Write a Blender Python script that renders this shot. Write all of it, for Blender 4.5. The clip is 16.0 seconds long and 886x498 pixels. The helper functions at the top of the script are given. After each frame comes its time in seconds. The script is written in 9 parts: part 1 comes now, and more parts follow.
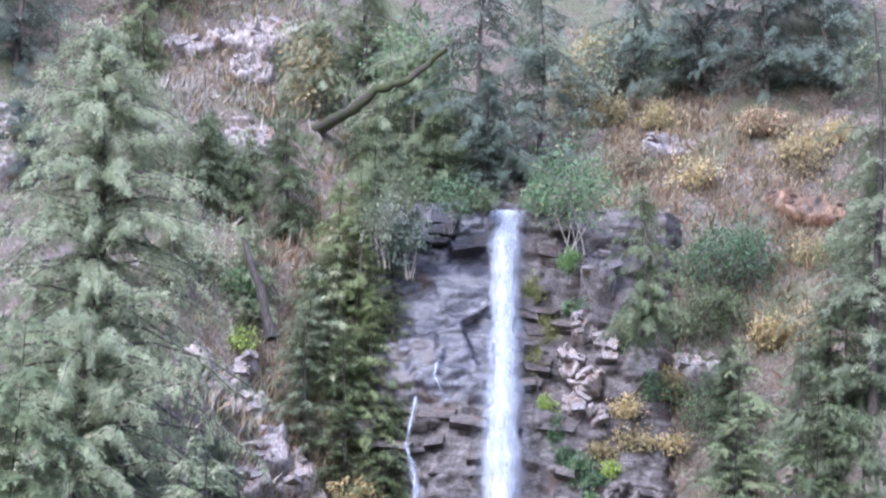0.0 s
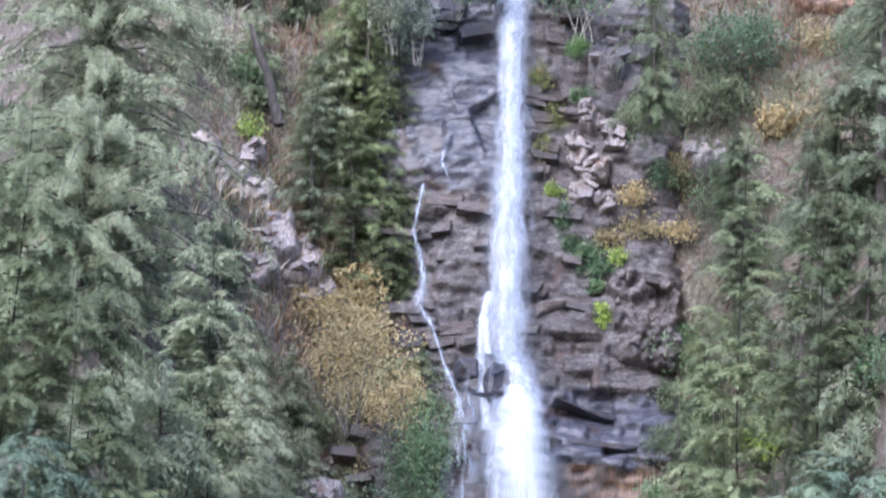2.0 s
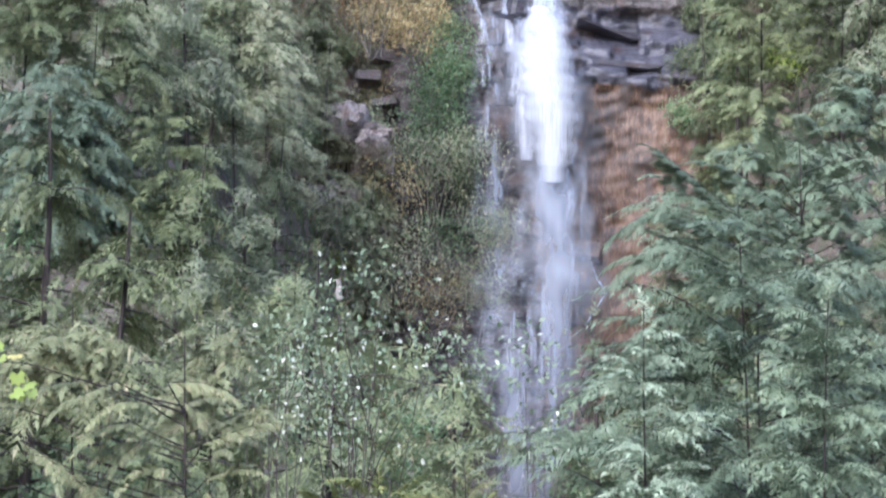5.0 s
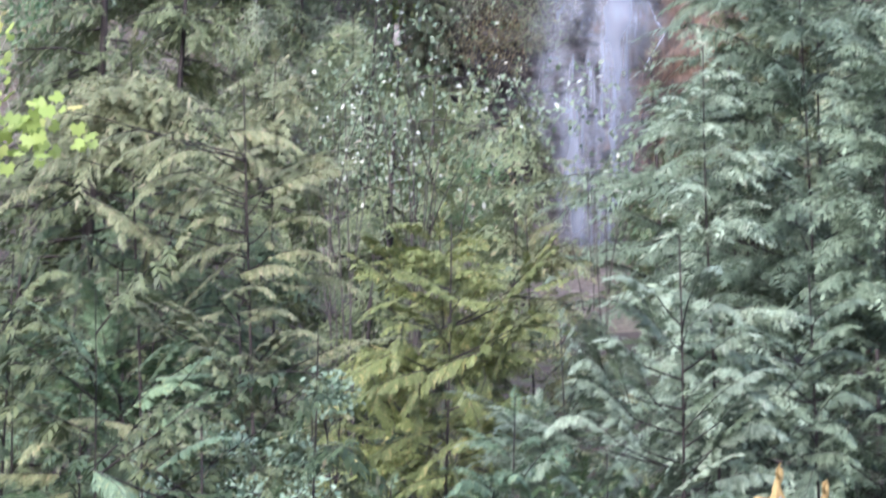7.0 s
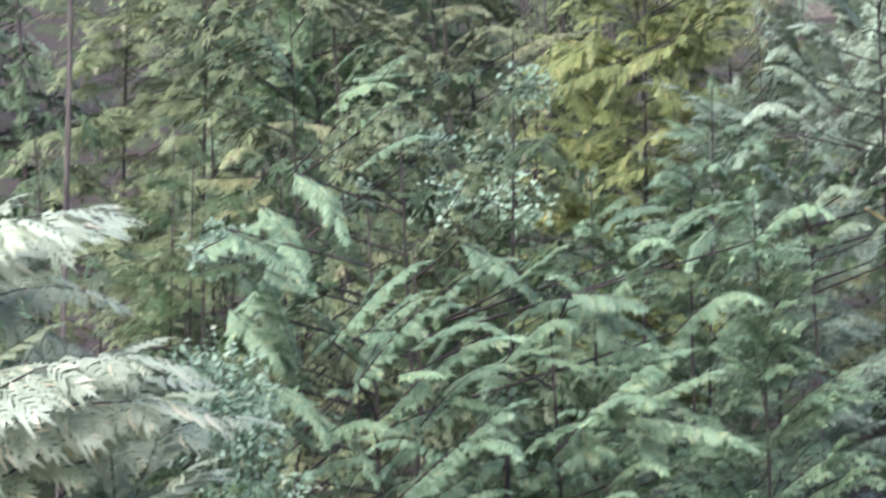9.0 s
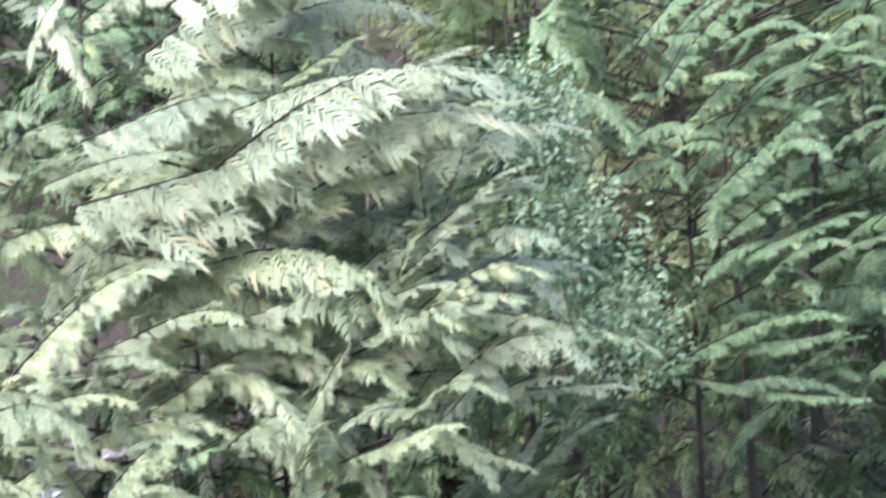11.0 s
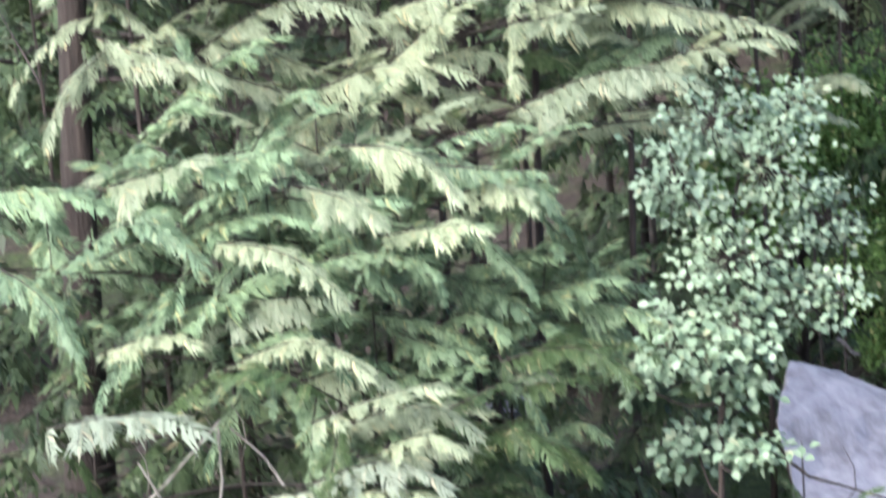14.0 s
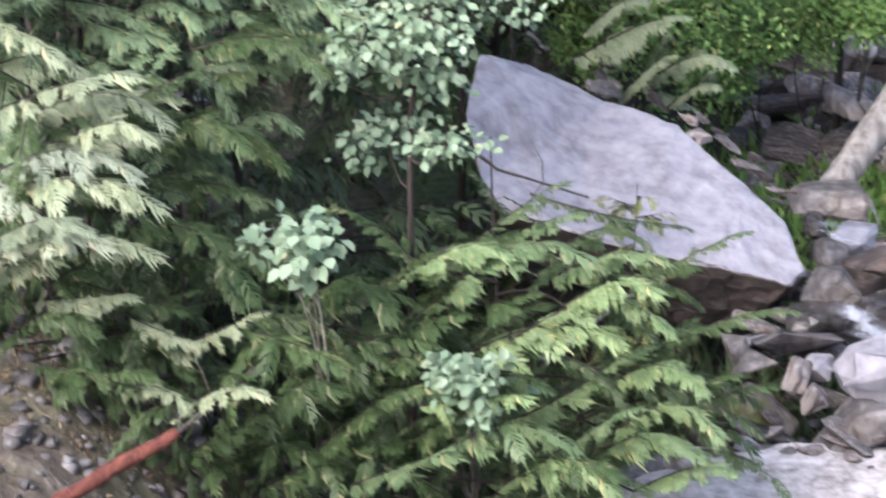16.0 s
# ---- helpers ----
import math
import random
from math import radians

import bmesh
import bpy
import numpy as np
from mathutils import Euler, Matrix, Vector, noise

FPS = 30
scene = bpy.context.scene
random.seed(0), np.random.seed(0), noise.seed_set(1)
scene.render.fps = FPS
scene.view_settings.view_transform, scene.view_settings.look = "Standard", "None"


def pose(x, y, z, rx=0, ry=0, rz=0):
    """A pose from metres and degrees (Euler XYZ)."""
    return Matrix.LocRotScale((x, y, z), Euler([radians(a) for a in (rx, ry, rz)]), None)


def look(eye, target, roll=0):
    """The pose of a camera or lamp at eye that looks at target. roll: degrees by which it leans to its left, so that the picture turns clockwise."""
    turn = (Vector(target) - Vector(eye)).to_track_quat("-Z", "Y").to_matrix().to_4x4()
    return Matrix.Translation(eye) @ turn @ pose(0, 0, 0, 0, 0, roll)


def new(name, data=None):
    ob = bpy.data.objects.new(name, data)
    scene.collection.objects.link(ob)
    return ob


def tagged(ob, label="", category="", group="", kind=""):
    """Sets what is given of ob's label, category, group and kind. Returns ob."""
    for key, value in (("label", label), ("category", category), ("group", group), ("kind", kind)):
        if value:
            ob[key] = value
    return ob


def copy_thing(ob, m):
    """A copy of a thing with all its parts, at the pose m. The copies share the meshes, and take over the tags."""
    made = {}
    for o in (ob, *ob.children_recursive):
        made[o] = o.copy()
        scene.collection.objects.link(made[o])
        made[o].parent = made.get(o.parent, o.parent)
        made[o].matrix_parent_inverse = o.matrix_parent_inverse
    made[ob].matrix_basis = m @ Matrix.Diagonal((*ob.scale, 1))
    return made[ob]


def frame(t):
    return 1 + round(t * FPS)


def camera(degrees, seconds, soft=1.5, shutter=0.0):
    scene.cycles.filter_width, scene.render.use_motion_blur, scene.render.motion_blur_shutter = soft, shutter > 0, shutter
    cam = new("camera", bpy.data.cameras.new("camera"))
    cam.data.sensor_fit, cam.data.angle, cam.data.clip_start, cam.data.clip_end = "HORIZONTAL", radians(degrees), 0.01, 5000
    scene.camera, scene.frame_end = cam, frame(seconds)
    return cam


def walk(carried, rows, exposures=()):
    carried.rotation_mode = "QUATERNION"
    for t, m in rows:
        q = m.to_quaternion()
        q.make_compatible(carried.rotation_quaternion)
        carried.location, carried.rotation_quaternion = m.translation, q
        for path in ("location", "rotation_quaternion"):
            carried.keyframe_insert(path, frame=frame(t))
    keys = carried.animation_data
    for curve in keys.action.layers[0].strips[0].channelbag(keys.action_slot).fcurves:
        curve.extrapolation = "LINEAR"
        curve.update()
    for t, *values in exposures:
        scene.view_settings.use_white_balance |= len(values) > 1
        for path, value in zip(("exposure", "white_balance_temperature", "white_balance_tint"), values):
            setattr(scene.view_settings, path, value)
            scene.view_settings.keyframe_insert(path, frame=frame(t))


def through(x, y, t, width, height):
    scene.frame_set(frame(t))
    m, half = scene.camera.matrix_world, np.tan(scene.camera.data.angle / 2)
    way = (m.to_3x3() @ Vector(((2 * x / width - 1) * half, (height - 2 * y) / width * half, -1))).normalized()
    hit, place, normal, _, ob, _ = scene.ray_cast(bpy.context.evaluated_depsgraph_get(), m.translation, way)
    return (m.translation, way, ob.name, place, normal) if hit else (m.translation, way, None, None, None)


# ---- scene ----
# A tall waterfall on a wooded cliff, seen from a bank by a camera that tilts down to the creek.
cam = camera(14.0, 16.0, soft=2.1, shutter=0.5)
EYE = 5.0
ROWS = [
    (0, 110.006, -1.410, -0.513),
    (0.5, 109.206, -1.541, -0.532),
    (1, 108.354, -1.576, -0.515),
    (1.5, 107.491, -1.594, -0.490),
    (2, 106.624, -1.584, -0.446),
    (2.5, 105.745, -1.494, -0.378),
    (3, 104.831, -1.368, -0.294),
    (3.5, 103.778, -1.201, -0.184),
    (4, 102.642, -1.097, -0.092),
    (6.5, 97.697, -0.283, 0.755),
    (7, 96.554, -0.079, 1.205),
    (7.5, 95.318, 0.261, 1.803),
    (8, 94.082, 0.644, 2.536),
    (10.5, 88.420, 3.063, 8.031),
    (11, 87.280, 3.465, 9.286),
    (11.5, 86.091, 3.799, 10.542),
    (12, 84.818, 3.991, 11.805),
    (12.5, 83.389, 4.188, 12.957),
    (13, 81.753, 4.259, 13.577),
    (13.5, 79.922, 4.081, 13.649),
    (14, 78.008, 3.732, 13.161),
    (14.5, 76.181, 3.251, 12.138),
    (15, 74.755, 2.706, 10.974),
    (15.5, 73.732, 2.151, 9.812),
    (16, 72.881, 1.567, 8.651),
]
EXPOSURES = [(0.0, 1.35, 5030, 18), (3.5, 1.12, 5260, 15), (4.0, 1.15, 5300, 15), (6.5, 1.33, 5360, 18), (7.0, 1.36, 5400, 19), (8.0, 1.28, 5450, 18), (10.4, 1.78, 5720, 11), (11.3, 1.69, 5700, 10), (12.5, 1.68, 5780, 10), (14.0, 1.71, 5900, 10), (14.8, 1.58, 5900, 11), (16.0, 1.5, 6000, 13)]
walk(cam, [(t, pose(0, 0, EYE, rx, ry, rz)) for t, rx, ry, rz in ROWS], EXPOSURES)

# ---- world and sun ----
SUN_ELEVATION, SUN_AZIMUTH = 39.0, 205.0
world = bpy.data.worlds.new("sky")
scene.world = world
world.use_nodes = True
wn = world.node_tree.nodes
sky = wn.new("ShaderNodeTexSky")
sky.sky_type = "NISHITA"
sky.sun_disc = False
sky.sun_elevation = radians(SUN_ELEVATION)
sky.sun_rotation = radians(SUN_AZIMUTH)
sky.dust_density = 4.0
wn["Background"].inputs[1].default_value = 0.15
world.node_tree.links.new(sky.outputs[0], wn["Background"].inputs[0])
lamp = bpy.data.lights.new("sun", "SUN")
lamp.energy, lamp.angle, lamp.color = 1.3, radians(36.0), (1.0, 0.96, 0.90)
sun = new("sun", lamp)
sun.matrix_world = look((0, 0, 200), (0.38, 0.82, 199.27))

# ---- materials ----


def material(name):
    m = bpy.data.materials.new(name)
    m.use_nodes = True
    nt = m.node_tree
    return m, nt, nt.nodes["Principled BSDF"]


def node(nt, kind, **sockets):
    n = nt.nodes.new("ShaderNode" + kind)
    for key, value in sockets.items():
        n.inputs[key].default_value = value
    return n


def noise_at(nt, scale, detail=4.0, stretch=(1, 1, 1), space="Object"):
    co = node(nt, "TexCoord")
    mp = node(nt, "Mapping")
    mp.inputs["Scale"].default_value = stretch
    tx = node(nt, "TexNoise", Scale=scale, Detail=detail, Roughness=0.6)
    nt.links.new(co.outputs[space], mp.inputs[0])
    nt.links.new(mp.outputs[0], tx.inputs["Vector"])
    return tx.outputs["Fac"]


def ramp(nt, fac, stops):
    r = node(nt, "ValToRGB")
    e = r.color_ramp.elements
    while len(e) < len(stops):
        e.new(0.5)
    for k, (at, col) in zip(e, stops):
        k.position, k.color = at, (*col, 1)
    nt.links.new(fac, r.inputs[0])
    return r.outputs[0]


def blend(nt, fac, a, b, mode="MIX"):
    m = nt.nodes.new("ShaderNodeMix")
    m.data_type, m.blend_type = "RGBA", mode
    for key, v in ((0, fac), (6, a), (7, b)):
        if isinstance(v, (int, float)):
            m.inputs[key].default_value = v
        elif isinstance(v, tuple):
            m.inputs[key].default_value = (*v, 1)
        else:
            nt.links.new(v, m.inputs[key])
    return m.outputs[2]


def bump(nt, bsdf, height, strength, distance):
    b = node(nt, "Bump", Strength=strength, Distance=distance)
    nt.links.new(height, b.inputs["Height"])
    nt.links.new(b.outputs[0], bsdf.inputs["Normal"])


def foliage(name, dark, light, dry, dryness=0.12, through=0.28, gloss=0.45, patch=0.8):
    """Leaves or needles: tone changes from leaf to leaf, over the crown and with age."""
    m, nt, b = material(name)
    geo = node(nt, "NewGeometry")
    per = geo.outputs["Random Per Island"]
    col = blend(nt, per, dark, light)
    spread = ramp(nt, noise_at(nt, patch, 3), [(0.35, (0, 0, 0)), (0.7, (1, 1, 1))])
    col = blend(nt, blend(nt, 0.7, (0, 0, 0), spread), col, light)
    old = ramp(nt, per, [(1 - dryness - 0.02, (0, 0, 0)), (1 - dryness + 0.02, (1, 1, 1))])
    col = blend(nt, old, col, dry)
    info = node(nt, "ObjectInfo")
    col = blend(nt, 1.0, col, ramp(nt, info.outputs["Random"], [(0.0, (0.68, 0.70, 0.72)), (1.0, (1.25, 1.22, 1.18))]), "MULTIPLY")
    nt.links.new(col, b.inputs["Base Color"])
    b.inputs["Roughness"].default_value = gloss
    b.inputs["Specular IOR Level"].default_value = 0.28
    tr = node(nt, "BsdfTranslucent")
    nt.links.new(col, tr.inputs[0])
    mix = node(nt, "MixShader")
    mix.inputs[0].default_value = through
    nt.links.new(b.outputs[0], mix.inputs[1])
    nt.links.new(tr.outputs[0], mix.inputs[2])
    nt.links.new(mix.outputs[0], nt.nodes["Material Output"].inputs[0])
    return m


def stone(name, tones, stain, scale=1.0, rough=0.8, stretch=(1, 1, 2.5), depth=0.06, stain_at=0.55, cracks=0.0):
    """Rock: three tones in bands, stains, cracks and fine relief."""
    m, nt, b = material(name)
    big = noise_at(nt, 0.55 * scale, 5, stretch)
    fine = noise_at(nt, 6.0 * scale, 8, stretch)
    mid = noise_at(nt, 2.2 * scale, 6, stretch)
    col = ramp(nt, blend(nt, 0.45, blend(nt, 0.5, big, mid), fine), [(0.38, tones[0]), (0.49, tones[1]), (0.60, tones[2])])
    patch = ramp(nt, noise_at(nt, 0.9 * scale, 6, (1, 1, 0.5)), [(stain_at, (0, 0, 0)), (stain_at + 0.12, (1, 1, 1))])
    col = blend(nt, patch, col, stain)
    info = node(nt, "ObjectInfo")
    tone = ramp(nt, info.outputs["Random"], [(0.0, (0.72, 0.72, 0.74)), (1.0, (1.18, 1.14, 1.1))])
    col = blend(nt, 1.0, col, tone, "MULTIPLY")
    co, mp = node(nt, "TexCoord"), node(nt, "Mapping")
    mp.inputs["Scale"].default_value = stretch
    warp = node(nt, "TexNoise", Scale=2.5 * scale, Detail=3.0)
    crack = node(nt, "TexVoronoi", Scale=1.5 * scale)
    crack.feature = "DISTANCE_TO_EDGE"
    nt.links.new(co.outputs["Object"], mp.inputs[0])
    nt.links.new(mp.outputs[0], warp.inputs["Vector"])
    nt.links.new(blend(nt, 0.16, mp.outputs[0], warp.outputs["Color"]), crack.inputs["Vector"])
    joint = ramp(nt, crack.outputs["Distance"], [(0.0, (0, 0, 0)), (0.05, (1, 1, 1))])
    worn = ramp(nt, noise_at(nt, 0.8 * scale, 4), [(0.46, (0, 0, 0)), (0.62, (cracks, cracks, cracks))])
    joint = blend(nt, worn, (1.0, 1.0, 1.0), joint)
    col = blend(nt, 1.0, col, ramp(nt, joint, [(0.0, (0.3, 0.28, 0.27)), (1.0, (1, 1, 1))]), "MULTIPLY")
    nt.links.new(col, b.inputs["Base Color"])
    b.inputs["Roughness"].default_value = rough
    bump(nt, b, blend(nt, 0.4, blend(nt, 0.5, big, fine), joint), 0.9, depth)
    return m


def bark(name, dark, light, moss=None):
    m, nt, b = material(name)
    grain = noise_at(nt, 5.0, 6, (4, 4, 0.6))
    col = ramp(nt, grain, [(0.35, dark), (0.65, light)])
    if moss:
        col = blend(nt, ramp(nt, noise_at(nt, 1.6, 4), [(0.42, (0, 0, 0)), (0.55, (1, 1, 1))]), col, moss)
    nt.links.new(col, b.inputs["Base Color"])
    b.inputs["Roughness"].default_value = 0.9
    bump(nt, b, grain, 0.8, 0.04)
    return m


FIR = foliage("fir_needles", (0.12, 0.155, 0.085), (0.265, 0.31, 0.17), (0.26, 0.23, 0.15), 0.07, 0.35)
FIR_FRESH = foliage("fresh_fir_needles", (0.16, 0.205, 0.095), (0.32, 0.37, 0.185), (0.28, 0.25, 0.15), 0.06, 0.4)
HOARY = foliage("hoary_needles", (0.17, 0.21, 0.125), (0.34, 0.385, 0.245), (0.40, 0.38, 0.29), 0.15, 0.35)
HOARY_PALE = foliage("lichened_needles", (0.25, 0.285, 0.18), (0.50, 0.54, 0.36), (0.52, 0.49, 0.36), 0.15, 0.35)
BLUE = foliage("blue_green_needles", (0.045, 0.075, 0.044), (0.221, 0.283, 0.184), (0.25, 0.29, 0.2), 0.06, through=0.14)
BLUE_PALE = foliage("hoary_blue_needles", (0.072, 0.108, 0.072), (0.365, 0.445, 0.319), (0.38, 0.42, 0.32), 0.06, through=0.14)
# Dull bluish needles of the far gully, their darks lifted to paint haze.
SHADY_HAZE = foliage("shady_hazed_needles", (0.125, 0.16, 0.13), (0.225, 0.27, 0.215), (0.17, 0.18, 0.14), 0.05, 0.4)
DARK_FIR = foliage("dark_fir_needles", (0.043, 0.058, 0.029), (0.182, 0.217, 0.103), (0.18, 0.18, 0.11), 0.06, through=0.14)
HEMLOCK = foliage("hemlock_needles", (0.061, 0.082, 0.027), (0.237, 0.274, 0.100), (0.38, 0.34, 0.14), 0.08, through=0.14)
HEMLOCK_OLIVE = foliage("olive_hemlock_needles", (0.073, 0.086, 0.037), (0.291, 0.305, 0.145), (0.36, 0.31, 0.16), 0.08, through=0.14)
OLIVE = foliage("olive_needles", (0.049, 0.061, 0.027), (0.255, 0.280, 0.147), (0.34, 0.31, 0.19), 0.1, through=0.14)
CEDAR = foliage("cedar_sprays", (0.22, 0.275, 0.17), (0.38, 0.435, 0.295), (0.50, 0.47, 0.29), 0.04, patch=5.0)
# Lit copy of the cedar: strong sunlight is put into these pale tones.
CEDAR_PALE_LIT = foliage("pale_lit_cedar_sprays", (0.291, 0.348, 0.249), (0.444, 0.499, 0.375), (0.58, 0.54, 0.38), 0.05, patch=5.0)
CEDAR_LIME = foliage("lime_cedar_sprays", (0.11, 0.19, 0.08), (0.28, 0.37, 0.19), (0.44, 0.42, 0.2), 0.04, patch=5.0)
# Deep green cedar, darkened in colour for boughs that lie in shade.
CEDAR_DEEP_SHADED = foliage("deep_shaded_cedar_sprays", (0.028, 0.059, 0.022), (0.098, 0.146, 0.064), (0.25, 0.25, 0.14), 0.05, patch=5.0)
CEDAR_GREEN = foliage("fresh_cedar_sprays", (0.058, 0.108, 0.061), (0.257, 0.359, 0.211), (0.34, 0.36, 0.18), 0.05, patch=5.0, through=0.14)
# Shaded copy of the cedar: the gloom of the wood is in its colour.
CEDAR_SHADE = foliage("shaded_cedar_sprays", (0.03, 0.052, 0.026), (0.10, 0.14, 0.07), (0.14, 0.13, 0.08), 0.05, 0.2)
LEAF = foliage("broad_leaves", (0.09, 0.16, 0.075), (0.23, 0.33, 0.18), (0.38, 0.36, 0.18), 0.06, gloss=0.4)
LEAF_GREY = foliage("grey_green_leaves", (0.19, 0.23, 0.14), (0.43, 0.47, 0.32), (0.55, 0.50, 0.34), 0.15)
LEAF_BLUE = foliage("blue_broad_leaves", (0.150, 0.237, 0.150), (0.336, 0.431, 0.314), (0.42, 0.45, 0.3), 0.03, gloss=0.45)
LEAF_BRIGHT = foliage("bright_leaves", (0.22, 0.33, 0.055), (0.46, 0.56, 0.16), (0.6, 0.55, 0.2), 0.08)
LEAF_DRY = foliage("yellowed_leaves", (0.31, 0.26, 0.13), (0.58, 0.50, 0.27), (0.45, 0.32, 0.17), 0.2)
# A whitish tenth of the leaves paints their glints, in place of dry ones.
LEAF_GLINT = foliage("painted_glint_leaves", (0.10, 0.15, 0.075), (0.27, 0.34, 0.23), (0.60, 0.63, 0.55), 0.10, gloss=0.25)
GRASS_DRY = foliage("dry_grass", (0.22, 0.17, 0.11), (0.46, 0.38, 0.25), (0.30, 0.18, 0.12), 0.2)
MOSS = foliage("moss_tufts", (0.07, 0.15, 0.04), (0.21, 0.34, 0.105), (0.33, 0.34, 0.14), 0.06)
MOSS_DRY = foliage("yellow_moss_tufts", (0.12, 0.15, 0.055), (0.30, 0.32, 0.13), (0.34, 0.27, 0.13), 0.12)
TWIG = bark("grey_twigs", (0.16, 0.14, 0.12), (0.42, 0.39, 0.34))
BARK = bark("dark_bark", (0.04, 0.033, 0.03), (0.125, 0.105, 0.09))
# Darker copy of the bark, with the shade of the wood in its tones.
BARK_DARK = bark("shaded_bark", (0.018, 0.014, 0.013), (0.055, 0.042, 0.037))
BARK_MOSSY = bark("mossy_bark", (0.035, 0.028, 0.022), (0.10, 0.08, 0.065), (0.055, 0.065, 0.025))
BARK_GREY = bark("weathered_wood", (0.16, 0.14, 0.125), (0.40, 0.37, 0.34))
BARK_RED = bark("peeled_red_wood", (0.09, 0.025, 0.02), (0.20, 0.065, 0.045))
BARK_YELLOW = bark("yellow_wood", (0.30, 0.2, 0.07), (0.5, 0.36, 0.15))
ROCK_WET = stone("wet_bedrock", ((0.018, 0.018, 0.026), (0.055, 0.055, 0.073), (0.15, 0.147, 0.178)), (0.07, 0.046, 0.04), 1.0, 0.42, cracks=0.8)
ROCK_BROWN = stone("brown_bedrock", ((0.022, 0.019, 0.02), (0.085, 0.071, 0.068), (0.22, 0.193, 0.185)), (0.10, 0.06, 0.048), 1.3, 0.6, stain_at=0.57, cracks=0.9)
ROCK_RUST = stone("rusty_bedrock", ((0.035, 0.024, 0.02), (0.13, 0.078, 0.05), (0.26, 0.165, 0.105)), (0.05, 0.04, 0.036), 1.1, 0.55, (1.6, 1.6, 0.45), 0.08, 0.52)
ROCK_PALE = stone("pale_rock", ((0.09, 0.075, 0.072), (0.29, 0.255, 0.25), (0.53, 0.50, 0.50)), (0.22, 0.15, 0.11), 1.6, 0.9, (1.6, 1.6, 0.7), stain_at=0.54, cracks=1.0)
ROCK_SLAB = stone("violet_grey_slab", ((0.19, 0.185, 0.21), (0.30, 0.295, 0.34), (0.39, 0.385, 0.435)), (0.20, 0.17, 0.165), 2.4, 0.8, (1, 1, 0.5), 0.03, 0.62)
# Broken brown stone, with the shade under the slab put into its tones.
ROCK_BROKEN_SHADED = stone("shaded_broken_brown_stone", ((0.03, 0.025, 0.025), (0.075, 0.06, 0.058), (0.14, 0.115, 0.11)), (0.05, 0.04, 0.035), 2.5, 0.8, (1, 1, 2), 0.04, cracks=0.6)
ROCK_SHELF = stone("pale_creek_shelf", ((0.20, 0.18, 0.175), (0.42, 0.40, 0.40), (0.62, 0.60, 0.61)), (0.20, 0.15, 0.11), 3.0, 0.8, (1, 1, 2), 0.02, 0.58, cracks=0.7)
ROCK_MOSSY = stone("mossy_creek_stone", ((0.06, 0.052, 0.045), (0.16, 0.14, 0.125), (0.30, 0.27, 0.25)), (0.075, 0.085, 0.025), 3.0, 0.8, (1, 1, 1), 0.02, 0.5, cracks=0.4)
ROCK_WETDARK = stone("wet_dark_stone", ((0.015, 0.014, 0.015), (0.045, 0.04, 0.042), (0.11, 0.10, 0.105)), (0.03, 0.028, 0.02), 3.0, 0.22, (1, 1, 2), 0.02)
ROCK_CREEK = stone("creek_stone", ((0.04, 0.036, 0.037), (0.125, 0.115, 0.117), (0.28, 0.265, 0.268)), (0.12, 0.098, 0.085), 3.0, 0.6, (1, 1, 1), 0.02, cracks=0.6)


def hillside():
    """Soil, dry grass litter, pale rock and moss on one sheet."""
    m, nt, b = material("hillside_soil")
    big = noise_at(nt, 0.22, 6)
    mid = noise_at(nt, 1.1, 8, (1, 1, 1.6))
    fine = noise_at(nt, 7.0, 8)
    soil = ramp(nt, fine, [(0.3, (0.05, 0.038, 0.03)), (0.5, (0.115, 0.09, 0.07)), (0.7, (0.23, 0.19, 0.15))])
    rock = ramp(nt, fine, [(0.32, (0.06, 0.048, 0.04)), (0.5, (0.14, 0.115, 0.095)), (0.66, (0.29, 0.25, 0.22))])
    green = ramp(nt, fine, [(0.3, (0.055, 0.06, 0.035)), (0.7, (0.17, 0.165, 0.10))])
    col = blend(nt, ramp(nt, mid, [(0.48, (0, 0, 0)), (0.58, (1, 1, 1))]), soil, rock)
    col = blend(nt, ramp(nt, big, [(0.50, (0, 0, 0)), (0.60, (1, 1, 1))]), col, green)
    nt.links.new(col, b.inputs["Base Color"])
    b.inputs["Roughness"].default_value = 0.95
    bump(nt, b, blend(nt, 0.5, mid, fine), 1.0, 0.15)
    return m


GROUND = hillside()


def forest_floor():
    """Dark humus under the trees, with needles, twigs and patches of moss."""
    m, nt, b = material("forest_floor")
    mid, fine = noise_at(nt, 1.6, 6), noise_at(nt, 22.0, 8, (1, 1, 1.5))
    soil = ramp(nt, fine, [(0.3, (0.018, 0.013, 0.011)), (0.55, (0.05, 0.037, 0.03)), (0.75, (0.13, 0.10, 0.08))])
    moss = ramp(nt, fine, [(0.3, (0.02, 0.035, 0.012)), (0.7, (0.07, 0.10, 0.03))])
    nt.links.new(blend(nt, ramp(nt, mid, [(0.5, (0, 0, 0)), (0.6, (1, 1, 1))]), soil, moss), b.inputs["Base Color"])
    b.inputs["Roughness"].default_value = 0.95
    bump(nt, b, blend(nt, 0.6, mid, fine), 1.0, 0.08)
    return m


FOREST = forest_floor()


